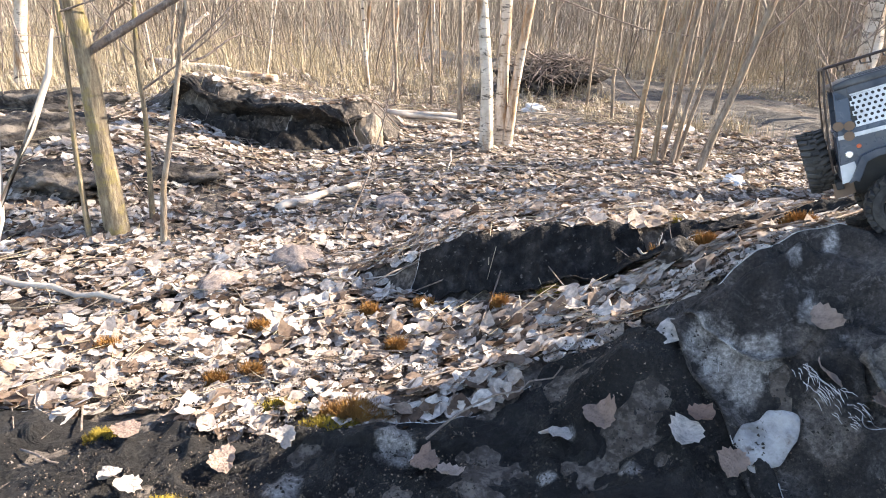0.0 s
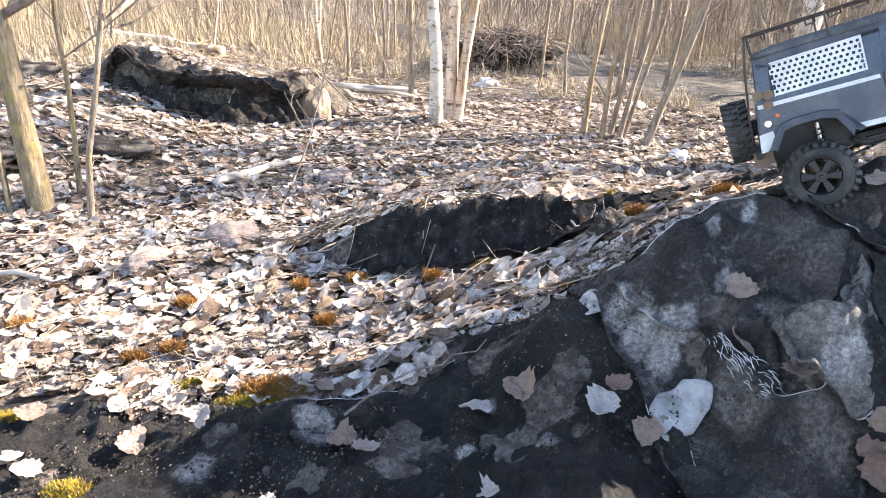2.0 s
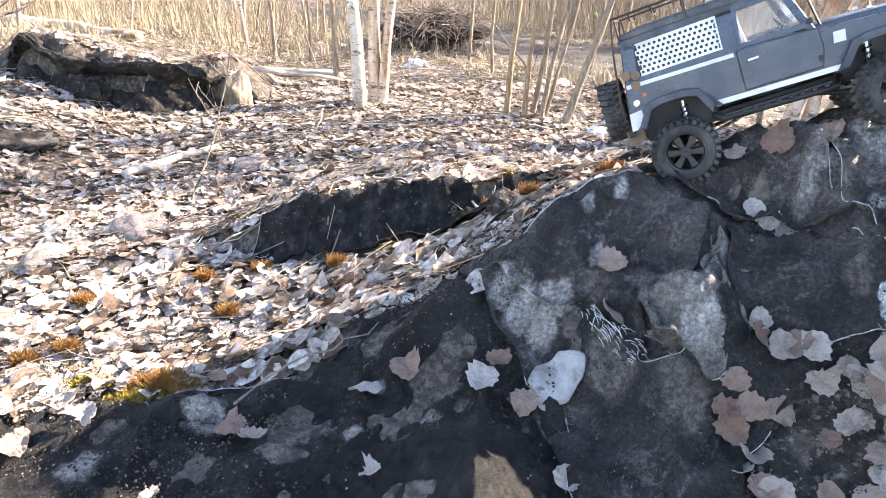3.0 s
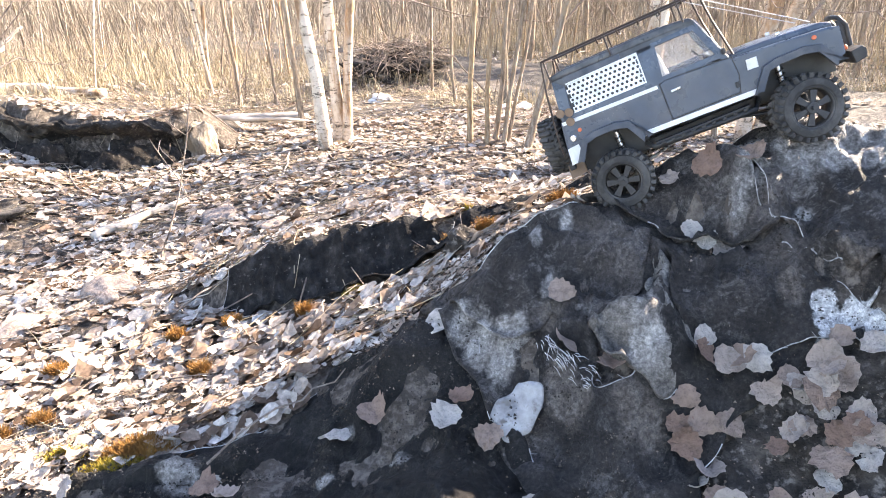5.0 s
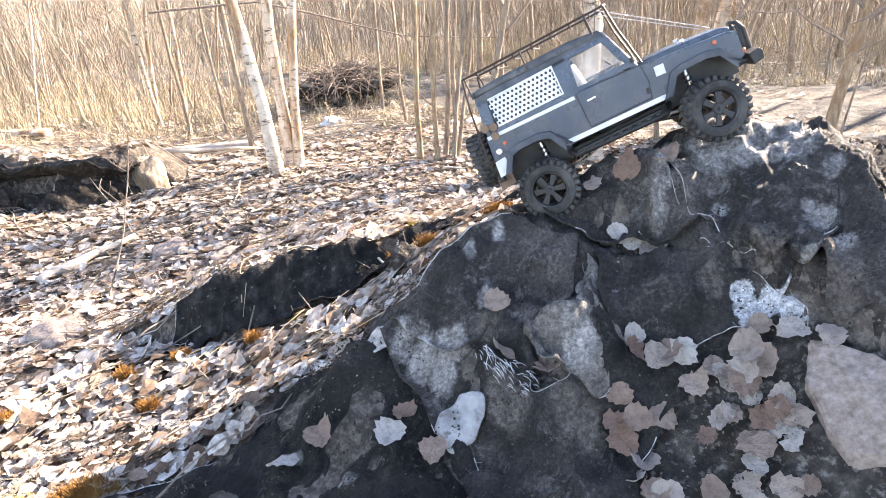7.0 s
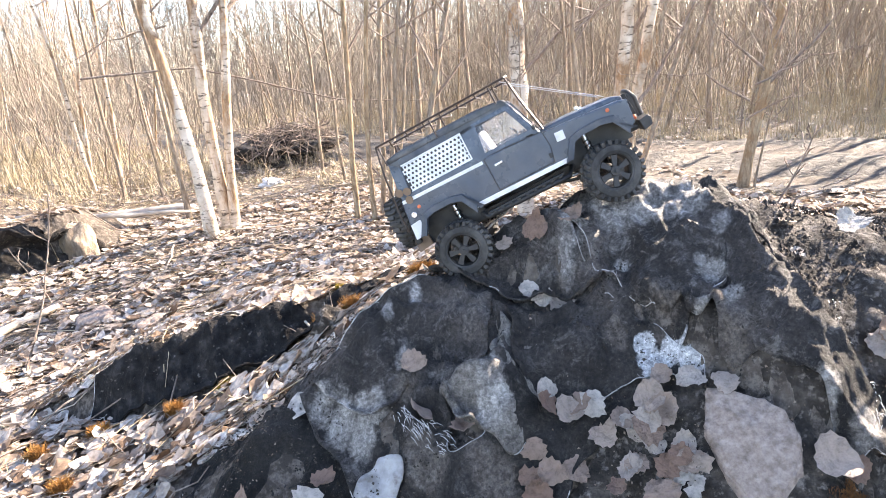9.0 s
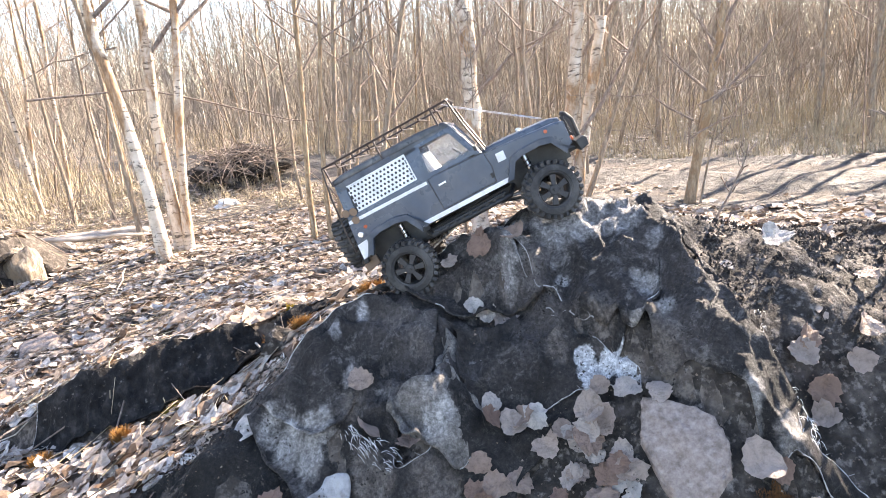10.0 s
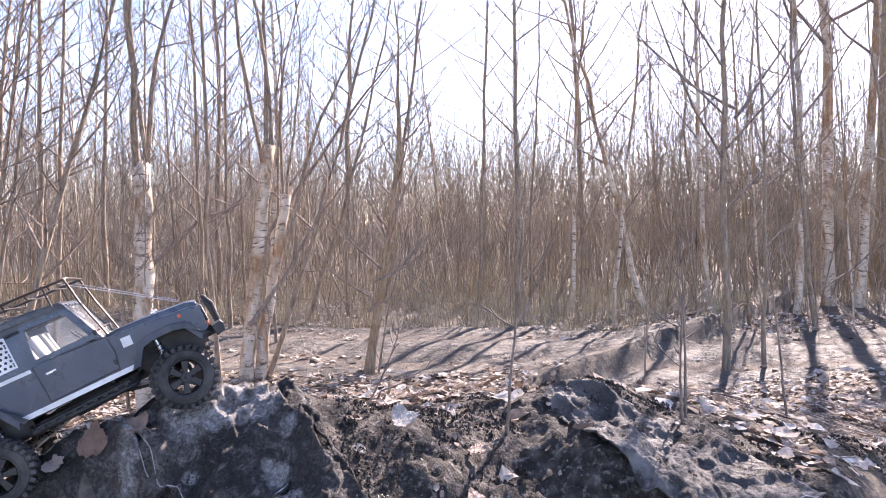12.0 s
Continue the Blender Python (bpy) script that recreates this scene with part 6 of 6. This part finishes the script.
# chassis, axles, springs, links, sliders
for side in (-1, 1):
    part("chassis_rail", brick(.162, side * .030, Z0 + .034, .44, .010, .018, .002), M_BLACK, car)
    part("rock_slider", rods([(.062, side * .055, Z0 + .040), (.074, side * .098, Z0 + .034), (.250, side * .098, Z0 + .030), (.262, side * .055, Z0 + .040)], r=.0052, sides=9), M_BLACK, car, "black tubular rock slider", True)
    part("step_plate", brick(.160, side * .090, Z0 + .040, .165, .018, .004, .001), M_BLACK, car)
    for k in range(9):
        part("slider_tread", brick(.090 + k * .018, side * .0985, Z0 + .037, .007, .012, .005, .001), M_BLACK, car)
    for x in (.016, WB - .016):
        coil = [(x + .007 * math.cos(a), side * .056 + .007 * math.sin(a), Z0 + .012 + .062 * a / (2 * math.pi * 7)) for a in np.linspace(0, 2 * math.pi * 7, 84)]
        part("coil_spring", rods(coil, r=.0012, sides=5), M_BLACK, car)
        part("damper", drum((x, side * .056, Z0 + .05), (0, 0, 1), .0042, .07, 12), M_CHROME, car)
    part("lower_link", rods([(.01, side * .045, Z0 - .004), (.13, side * .028, Z0 + .026)], r=.0032), M_CHROME, car, "steel suspension link")
    part("lower_link", rods([(WB - .01, side * .045, Z0 - .004), (.20, side * .028, Z0 + .026)], r=.0032), M_BLACK, car)
for x in (0, WB):
    part("axle", drum((x, 0, Z0), (0, 1, 0), .0095, .17, 16), M_BLACK, car)
    part("differential", drum((x, .012, Z0), (1, 0, 0), .019, .032, 20, .004), M_BLACK, car)
    part("axle_guard", brick(x + .012, 0, Z0 + .004, .01, .06, .02, .003), M_BLACK, car)
part("gearbox", brick(.165, 0, Z0 + .034, .075, .05, .034, .005), M_BLACK, car)
part("drive_shaft", rods([(.01, .012, Z0 + .004), (.135, .006, Z0 + .026)], r=.004), M_CHROME, car)
part("drive_shaft", rods([(WB - .01, .012, Z0 + .004), (.195, .006, Z0 + .026)], r=.004), M_CHROME, car)
# cabin
for side in (-1, 1):
    seat = part("seat", brick(.150, side * .042, Z0 + .128, .048, .052, .016, .005), M_SEAT, car, "pale grey front seat", True)
    part("backrest", brick(.132, side * .042, Z0 + .160, .014, .050, .056, .006, Matrix.Rotation(-.15, 3, "Y")), M_SEAT, seat, "", True)
part("dashboard", brick(.222, 0, Z0 + .136, .022, .164, .022, .005), M_BLACK, car)
part("steering_wheel", lathe([(.0155, -.0012), (.0179, -.0012), (.0179, .0012), (.0155, .0012)], 24), M_BLACK, car).matrix_basis = Matrix.Translation((.198, -.042, Z0 + .152)) @ Matrix.Rotation(radians(60), 4, "Y") @ Matrix.Rotation(radians(90), 4, "X")
part("bulkhead", brick(.098, 0, Z0 + .165, .004, .166, .095, .001), M_SEAT, car)
# roof rack and cage rods
RX0, RX1, RZ, RY_ = -.060, .226, Z0 + .259, .088
rack = part("roof_rack", rods([(RX0, -RY_, RZ + .003), (RX1, -RY_, RZ - .004), (RX1 + .004, -RY_ + .01, RZ - .004), (RX1 + .004, RY_ - .01, RZ - .004), (RX1, RY_, RZ - .004), (RX0, RY_, RZ + .003), (RX0 - .002, RY_ - .01, RZ + .003), (RX0 - .002, -RY_ + .01, RZ + .003), (RX0, -RY_, RZ + .003)], r=.0022), M_RACK, car, "dark rusty steel roof rack")
for k in range(7):
    x = RX0 + .03 + k * .038
    part("cross_bar", rods([(x, -RY_, RZ + .002 - k * .001), (x, -RY_ + .006, RZ - .010), (x, RY_ - .006, RZ - .010), (x, RY_, RZ + .002 - k * .001)], r=.0015), M_RACK, rack)
for side in (-1, 1):
    for x in (RX0 + .004, .06, .19):
        part("rack_leg", rods([(x, side * RY_, RZ), (x, side * (RY_ + .004), RZ - .026), (x, side * (RY_ + .006), RZ - .040)], r=.0018), M_RACK, rack)
    part("front_cage_rod", rods([(RX1, side * RY_, RZ - .004), (.232, side * (HW - .002), Z0 + .205), (.246, side * (HW - .004), Z0 + .133)], r=.0020), M_RACK, car)
    part("limb_riser", rods([(.214, side * .080, RZ - .006), (.375, side * .056, Z0 + .130)], r=.0009), M_CHROME, car, "thin steel limb riser wire")
    part("rear_cage_rod", rods([(RX0, side * RY_, RZ + .003), (-.072, side * (HW - .002), Z0 + .205), (-.084, side * (HW - .004), Z0 + .120), (-.086, side * (HW - .008), Z0 + .080)], r=.0020), M_RACK, car)
part("rear_cage_bar", rods([(-.083, -HW + .004, Z0 + .13), (-.083, HW - .004, Z0 + .13)], r=.0018), M_RACK, car)
part("spare_bracket", brick(-.082, .012, RW + .098, .018, .03, .03, .002), M_BLACK, car)
part("front_rod", rods([(.233, -HW + .004, Z0 + .150), (.233, HW - .004, Z0 + .150)], r=.0016), M_RACK, car)

# stance: near rear and near front hub, climbing the mound
rear_at, front_at = Vector((.755, .940, .467)), Vector((1.013, .822, .597))
fwd = (front_at - rear_at).normalized()
left = Vector((-fwd.y, fwd.x, 0)).normalized()
left = (left + Vector((0, 0, -.10))).normalized()
left = (left - fwd * left.dot(fwd)).normalized()
upv = fwd.cross(left)
rot = Matrix((fwd, left, upv)).transposed().to_4x4()
car.matrix_basis = Matrix.Translation(rear_at) @ rot @ Matrix.Scale(.965, 4) @ Matrix.Translation((0, .100, -RW))


# ---- things on the ground ----
def boulder(name, x, y, sx, sy, sz, mat, seed, label, category, group="", sink=.35, rough=.25, flat=1.0, sub=4, lift=0.0):
    bm = bmesh.new()
    bmesh.ops.create_icosphere(bm, subdivisions=sub, radius=1)
    off = Vector((seed * 3.1, seed * 1.7, seed * .9))
    for v in bm.verts:
        p = v.co.copy()
        d = 1 + rough * 1.3 * noise.fractal(p * 1.2 + off, .9, 2.1, 5) + rough * .5 * noise.noise(p * 3.1 + off)
        v.co = Vector((p.x * sx * d, p.y * sy * d, max(p.z, -sink) * sz * d * (flat if p.z > 0 else 1)))
    ob = mesh_object(name, bm, mat)
    ob.location = (x, y, z_at(x, y) + sz * sink * .5 + lift)
    ob.rotation_euler = (0, 0, seed * 1.3)
    tagged(ob, label, category, group)
    return ob


# grey stone slab among the leaves
bm = bmesh.new()
out = ((.978, .531), (.992, .520), (1.020, .482), (1.042, .442), (1.038, .408), (1.020, .388), (.985, .382), (.950, .410), (.945, .447), (.952, .503))
top = []
for k, (x, y) in enumerate(out):
    top.append(bm.verts.new((x, y, z_at(x, y) + .030)))
low = [bm.verts.new((v.co.x + .006, v.co.y - .004, v.co.z - .05)) for v in top]
mid = bm.verts.new((.99, .45, z_at(.99, .45) + .036))
for k in range(len(top)):
    j = (k + 1) % len(top)
    bm.faces.new((top[k], top[j], mid))
    bm.faces.new((top[k], low[k], low[j], top[j]))
bmesh.ops.subdivide_edges(bm, edges=bm.edges[:], cuts=4, use_grid_fill=True)
for v in bm.verts:
    v.co += Vector((noise.noise(v.co * 60) * .0025, noise.noise(v.co * 70 + Vector((3, 0, 0))) * .0025, noise.noise(v.co * 45) * .003))
bmesh.ops.bevel(bm, geom=[e for e in bm.edges if e.calc_face_angle(0) > .8], offset=.003, segments=2, affect="EDGES")
tagged(mesh_object("stone_slab", bm, M_STONE, None, "", False), "flat pale grey broken stone slab among leaves", "stone")

# bare peat face under the sod, with an overhanging upper lip
xs = np.linspace(-1.52, -.30, 150)
PROFILE = ((-.030, -.03), (-.012, .03), (.035, .07), (.055, .11), (.040, .15), (.000, .185), (-.022, .212), (-.004, .226), (.03, .222), (.07, .205))
pu = np.linspace(0, len(PROFILE) - 1, 44)
po, pz = np.interp(pu, range(len(PROFILE)), [p[0] for p in PROFILE]), np.interp(pu, range(len(PROFILE)), [p[1] for p in PROFILE])
ends = smooth_step(-1.52, -1.35, xs) * smooth_step(-.30, -.46, xs) * (1 + .22 * fbm(xs, xs * 0, 4, 3, 3))
low = base_land(xs, bank_foot(xs) - .05)
PX = xs[:, None] + .018 * fbm(xs[:, None] + pu * .03, pz[None] + 0 * xs[:, None], 11, 5, 3)
PY = bank_foot(xs)[:, None] + po[None] * (.7 + .9 * np.abs(fbm(xs[:, None] + 0 * pu, pz[None] * 2 + 0 * xs[:, None], 5, 8, 3))) - .035 * fbm(PX, pz[None] * 1.6 + 0 * PX, 7, 9, 4)
PZ = low[:, None] + pz[None] * ends[:, None] - (1 - ends[:, None]) * .03 + .012 * fbm(PX, PY + pz[None], 16, 2, 3) * (pz[None] > 0)
peat = raw_object("peat_bank", np.stack([PX.ravel(), PY.ravel(), PZ.ravel()], 1), grid_faces(150, 44), M_PEAT)
sol = peat.modifiers.new("thickness", "SOLIDIFY")
sol.thickness, sol.offset = .02, -1
tagged(peat, "bare dark peat face overhung by sod and leaves", "earth bank")
for k, (x, y, sx, sy, sz) in enumerate(((-1.12, 3.25, .12, .07, .10), (-.80, 3.26, .11, .07, .12), (-.60, 3.36, .10, .07, .11))):
    boulder("peat_hump", x, y, sx, sy, sz, M_PEAT, k + 2, "dark peat lump fallen from the bare bank", "earth hump", "peat humps", lift=-.02, rough=.34, sub=4)
boulder("rotten_stump", -.44, 3.52, .075, .09, .15, M_BARK, 23, "pale weathered stump beside the peat humps", "stump", lift=0, rough=.22)
for k, (x, y, sx, sy, sz) in enumerate(((-2.15, 3.45, .40, .2, .12), (-1.75, 2.75, .30, .16, .10), (-1.45, 2.25, .25, .12, .07), (-1.05, 2.45, .18, .10, .07), (-2.2, 2.6, .35, .2, .1))):
    boulder("felt_hump", x, y, sx * .9, sy, sz * .8, M_DARKLUMP, k + 12, "low hump under dirty grey felt", "earth hump", "felt humps", rough=.42, sub=5, lift=-.015)
boulder("felt_hump", .52, 1.22, .055, .035, .035, M_BLACKSOIL, 19, "small black fold of felt beside orange moss", "earth hump", "felt humps", rough=.35)
for k, (x, y, s) in enumerate(((-.20, 2.35, .10), (.45, 2.3, .07), (.72, 2.05, .06), (-.45, 1.75, .11), (.05, 2.05, .07), (-.62, 1.55, .09))):
    boulder("stone", x, y, s, s * .6, s * .35, M_STONE, 30 + k, "low grey stone lying among leaves", "stone", "stones in the leaves")
for k, (x, y, s) in enumerate(((1.36, 2.87, .062), (.66, 4.86, .085), (1.58, 4.17, .075), (1.45, 4.22, .05))):
    boulder("foam_lump", x, y, s, s * .7, s * .5, M_FOAM, 40 + k, "crumpled white foam scrap on the leaves", "litter", "white scraps", rough=.3)
# brush heap
heap = boulder("brush_pile", .92, 5.75, .40, .28, .17, M_DARKLUMP, 51, "dark heap of earth and tangled brushwood", "earth heap", rough=.5, sub=5)
b = Buf()
r = random.Random(5)
for k in range(260):
    a, e = r.uniform(0, 6.28), r.uniform(.1, 1.3)
    p = Vector((math.cos(a) * math.cos(e) * .42, math.sin(a) * math.cos(e) * .30, math.sin(e) * .19 + .03))
    d = Vector((r.uniform(-1, 1), r.uniform(-1, 1), r.uniform(-.4, .7))).normalized() * r.uniform(.08, .26)
    b.tube([p - d, p + Vector((0, 0, .02)), p + d], [.005, .004, .002], 3, cap=False)
v, f = b.arrays()
raw_object("brushwood", v, f, M_TWIG, heap)


def log(name, p0, p1, r, mat, label, seed, taper=.7, bend=.02):
    rr = random.Random(seed)
    p0, p1 = Vector(p0), Vector(p1)
    pts, rad = [], []
    for k in range(9):
        w = k / 8
        pts.append(p0.lerp(p1, w) + Vector((rr.uniform(-1, 1), rr.uniform(-1, 1), rr.uniform(-.4, .8))) * bend * (0 < k < 8))
        rad.append(r * (1 - (1 - taper) * w) * rr.uniform(.92, 1.08))
    b = Buf()
    b.tube(pts, rad, 10)
    bm = bmesh.new()
    vs = [bm.verts.new(p) for p in b.v]
    for q in b.f:
        if len(set(q)) == 4:
            bm.faces.new([vs[i] for i in q])
    bm.faces.new(vs[:10])
    return tagged(mesh_object(name, bm, mat), label, "log", "fallen wood")


log("birch_log", (-2.47, 5.45, z_at(-2.47, 5.45) + .06), (-1.30, 4.95, z_at(-1.30, 4.95) + .05), .055, M_BIRCH, "fallen birch log lying on the bank", 1)
log("fallen_branch", (-2.5, 5.9, .30), (-2.2, 6.2, .62), .03, M_DRYWOOD, "bleached branch leaning up from the brush", 2, .4)
log("fallen_log", (-.62, 4.32, .05), (.12, 4.22, .04), .034, M_DRYWOOD, "thin grey log lying behind the birches", 3)
log("fallen_branch", (-.62, 2.22, z_at(-.62, 2.22) + .02), (-.36, 2.55, z_at(-.36, 2.55) + .03), .018, M_DRYWOOD, "short pale dead branch in the leaves", 4, .6, .01)
log("fallen_branch", (-1.45, 1.60, z_at(-1.45, 1.6) + .03), (-.80, 1.42, z_at(-.8, 1.42) + .02), .012, M_DRYWOOD, "short pale dead branch in the leaves", 5, .5, .015)
log("fallen_branch", (-1.9, 3.0, z_at(-1.9, 3.0) + .05), (-1.15, 2.75, z_at(-1.15, 2.75) + .03), .016, M_DRYWOOD, "short pale dead branch in the leaves", 6, .5, .02)
log("fallen_branch", (-.75, 3.75, z_at(-.75, 3.75) + .03), (.1, 4.0, .06), .02, M_DRYWOOD, "short pale dead branch in the leaves", 8, .5, .02)
for k, (x0, y0, z0, x1, y1, z1) in enumerate(((-.20, 1.45, .06, .36, 1.75, .28), (-1.0, 1.55, .02, -.30, 1.75, .03), (.30, 2.6, .02, .9, 2.4, .1), (-.02, .80, .09, .22, .93, .155), (1.62, .98, .40, 1.86, .92, .50), (-.72, .83, .02, -.48, .74, .02))):
    log("dry_stick", (x0, y0, max(z0, z_at(x0, y0) + .012)), (x1, y1, max(z1, z_at(x1, y1) + .012)), .0024, M_TWIG, "thin dark dry stick lying aslant", 60 + k, .5, .012)

# a bare forked branch hanging in from the side
b = Buf()
P = [(-.62, .30, z_at(-.62, .3) - .02), (-.52, .36, .35), (-.405, .42, .47), (-.383, .44, .58), (-.365, .45, .72), (-.33, .46, .84), (-.28, .47, .95)]
b.tube(P, [.010, .009, .008, .0075, .0062, .005, .003], 6)
b.tube([P[3], (-.345, .455, .655), (-.325, .46, .70), (-.318, .465, .735)], [.0035, .003, .0026, .0012], 5)
b.tube([P[3], (-.41, .44, .62), (-.47, .44, .655)], [.003, .0026, .0015], 5)
b.tube([P[4], (-.41, .46, .80), (-.45, .46, .93)], [.003, .0024, .0015], 5)
v, f = b.arrays()
tagged(raw_object("bare_shoot", v, f, M_DRYWOOD), "bare pale forked shoot growing at the mound's foot", "shoot")


# ---- moss ----
def moss(x, y, rx, ry, mat, seed, label, h=.018):
    rs = np.random.RandomState(seed)
    n = int(2200 * (rx * ry / .002) ** .7) + 300
    a, q = rs.uniform(0, 6.28, n), rs.uniform(0, 1, n) ** .6
    q = q * (.75 + .35 * np.sin(3 * a + seed) * np.sin(5 * a))
    px, py = x + rx * q * np.cos(a), y + ry * q * np.sin(a)
    z = land(px, py) + .004
    hh = h * (1.15 - .7 * q) * rs.uniform(.5, 1.2, n)
    lx, ly = rs.uniform(-.6, .6, n) * hh, rs.uniform(-.6, .6, n) * hh
    w, g = rs.uniform(.0004, .0009, n), rs.uniform(0, 3.14, n)
    cx, cy = w * np.cos(g), w * np.sin(g)
    V = np.stack([np.stack(p, 1) for p in ((px - cx, py - cy, z), (px + cx, py + cy, z), (px + cx * .5 + lx, py + cy * .5 + ly, z + hh), (px - cx * .5 + lx, py - cy * .5 + ly, z + hh))], 1).reshape(-1, 3)
    F = np.arange(n * 4).reshape(-1, 4)
    c = np.array([x, y, z_at(x, y)])
    ob = raw_object("moss_tuft", V - c, F, mat, smooth=False)
    ob.location = c
    return tagged(ob, label, "moss", "moss tufts")


for k, (x, y, rx, ry, m) in enumerate((
        (.262, 1.318, .042, .026, 1), (.566, 1.245, .034, .022, 0), (.735, 1.20, .055, .022, 0), (-.044, 1.358, .030, .018, 0), (-.102, 1.196, .028, .014, 0), (-.16, .90, .075, .035, 0), (-.20, .87, .06, .025, 1), (.576, 1.43, .018, .012, 1),
        (.50, 1.33, .02, .012, 0), (.134, 1.293, .025, .012, 0), (-.442, 1.316, .035, .022, 0), (-.398, 1.099, .03, .02, 0), (-.18, 1.36, .028, .014, 0), (-.30, .95, .07, .03, 1), (-.46, 1.06, .03, .02, 0), (-.42, .70, .05, .03, 1),
        (1.075, .335, .050, .032, 2), (1.19, .295, .030, .02, 2), (.45, .48, .03, .02, 1), (-.75, 1.2, .05, .02, 0), (-.6, .87, .04, .02, 1))):
    moss(x, y, rx, ry, M_MOSS_Y if m == 1 else M_MOSS_DARK if m == 2 else M_MOSS, 70 + k, "tuft of yellow-green moss on the ground" if m == 1 else "tuft of orange-brown moss on the ground", .008 if m == 2 else .018 if m == 1 else .030)


# ---- frayed fibres of the felt ----
def fibres(name, spots, seed, label):
    r = random.Random(seed)
    b = Buf()
    for x, y, dx, dy, n, l in spots:
        for k in range(n):
            px, py = x + r.uniform(-.014, .014), y + r.uniform(-.014, .014)
            z = z_at(px, py) + .026
            p0 = Vector((px, py, z))
            d = Vector((dx + r.uniform(-.5, .5), dy + r.uniform(-.5, .5), r.uniform(-.5, .15))).normalized() * l * r.uniform(.4, 1.1)
            p1 = p0 + d * .5 + Vector((0, 0, .001))
            p2 = p0 + d + Vector((0, 0, -.004))
            b.tube([p0, p1, p2], [.0006, .0005, .0002], 3, cap=False)
    v, f = b.arrays()
    return tagged(raw_object(name, v, f, M_FOAM), label, "fibres", "frayed fibres", kind="stuff")


fibres("frayed_fibres", ((0.555, 0.777, 0.1, -1, 16, 0.022), (0.571, 0.755, 0.1, -1, 15, 0.024), (0.585, 0.732, 0.3, -0.9, 12, 0.022), (0.604, 0.712, 0.6, -0.6, 14, 0.02), (1.175, .47, .6, .3, 20, .014), (1.168, .44, .6, .3, 18, .013), (1.17, .405, .6, .2, 16, .012), (1.158, .372, -.2, -.6, 24, .014), (1.2, .50, .5, .4, 12, .013)), 3, "pale frayed fibres along the felt's torn rim")

# ---- single leaves on the felt and the bank ----
LEAF_MESH = []
for k, (lv, lf) in enumerate(BIG_LEAVES):
    o = raw_object("fallen_leaf", lv, lf, M_LEAF_ONE, smooth=False)
    s = o.modifiers.new("thickness", "SOLIDIFY")
    s.thickness = .012
    LEAF_MESH.append(o)
SPOTS = [(.264, .799), (.369, .735), (.404, .763), (.437, .704), (.19, .80), (.823, .904), (.873, .868), (.93, .835), (.838, .839), (.860, .82), (.885, .80), (.777, .672), (.807, .65), (.79, .69), (.84, .631), (.825, .645), (.914, .578), (.922, .552),
         (.90, .56), (.97, .551), (1.004, .516), (.912, .504), (.734, .636), (.75, .61), (.72, .62), (1.238, .448), (1.255, .455), (1.30, .40), (1.34, .42), (.896, .554), (.867, .49), (.721, .60), (1.22, .39), (1.24, .41), (-.26, .83), (-.36, .80),
         (-.55, .86), (-.48, .72), (-.02, .76), (.60, .83), (.585, .77), (.64, .70), (1.09, .36), (1.12, .32), (1.06, .37), (1.15, .28), (1.45, .50), (1.5, .62), (1.36, .62), (1.6, .35)]
r = random.Random(12)
for k in range(44):
    u = r.random()
    SPOTS.append((r.uniform(.66, .95), r.uniform(.42, .60)) if u < .72 else (r.uniform(1.2, 1.75), r.uniform(.2, .7)) if u < .80 else (r.uniform(-.6, .6), r.uniform(.55, .8)))
for k, (x, y) in enumerate(SPOTS):
    e = .015
    nx, ny = (z_at(x - e, y) - z_at(x + e, y)) / (2 * e), (z_at(x, y - e) - z_at(x, y + e)) / (2 * e)
    nrm = (Vector((nx, ny, 1)).normalized() + Vector((r.uniform(-.42, .42), r.uniform(-.42, .42), 0))).normalized()
    q = nrm.to_track_quat("Z", "Y").to_matrix().to_4x4() @ Matrix.Rotation(r.uniform(0, 6.28), 4, "Z")
    s = r.uniform(.036, .056) * (1.0 if k < 50 else .85)
    up = .034 if x < 1.2 else .030
    m = Matrix.Translation((x, y, z_at(x, y) + up * (.62 if k >= 50 else 1))) @ q @ Matrix.Diagonal((s, s, s, 1))
    src = LEAF_MESH[k % len(LEAF_MESH)]
    if k < len(LEAF_MESH):
        ob = src
    else:
        ob = new("fallen_leaf", src.data)
        t = ob.modifiers.new("thickness", "SOLIDIFY")
        t.thickness = .012
    ob.matrix_basis = m
    tagged(ob, "single bleached round leaf lying on dark felt", "leaf", "leaves on the felt")


clod_crumbs("dirt_crumbs", 26000, (-.9, 1.25, .4, 1.15), M_BLACKSOIL, 5, .001, .0042, .020, "crumbs of dark earth strewn on the felt")
clod_crumbs("bark_crumbs", 9000, (-.9, 1.9, .3, 1.15), M_CRUMB, 6, .0010, .0034, .017, "pale crumbs of bark and leaf on the felt")
clod_crumbs("soil_clods", 20000, (1.1, 2.4, -.1, 1.3), M_BLACKSOIL, 8, .002, .009, .008, "loose clods of black soil on the bank")
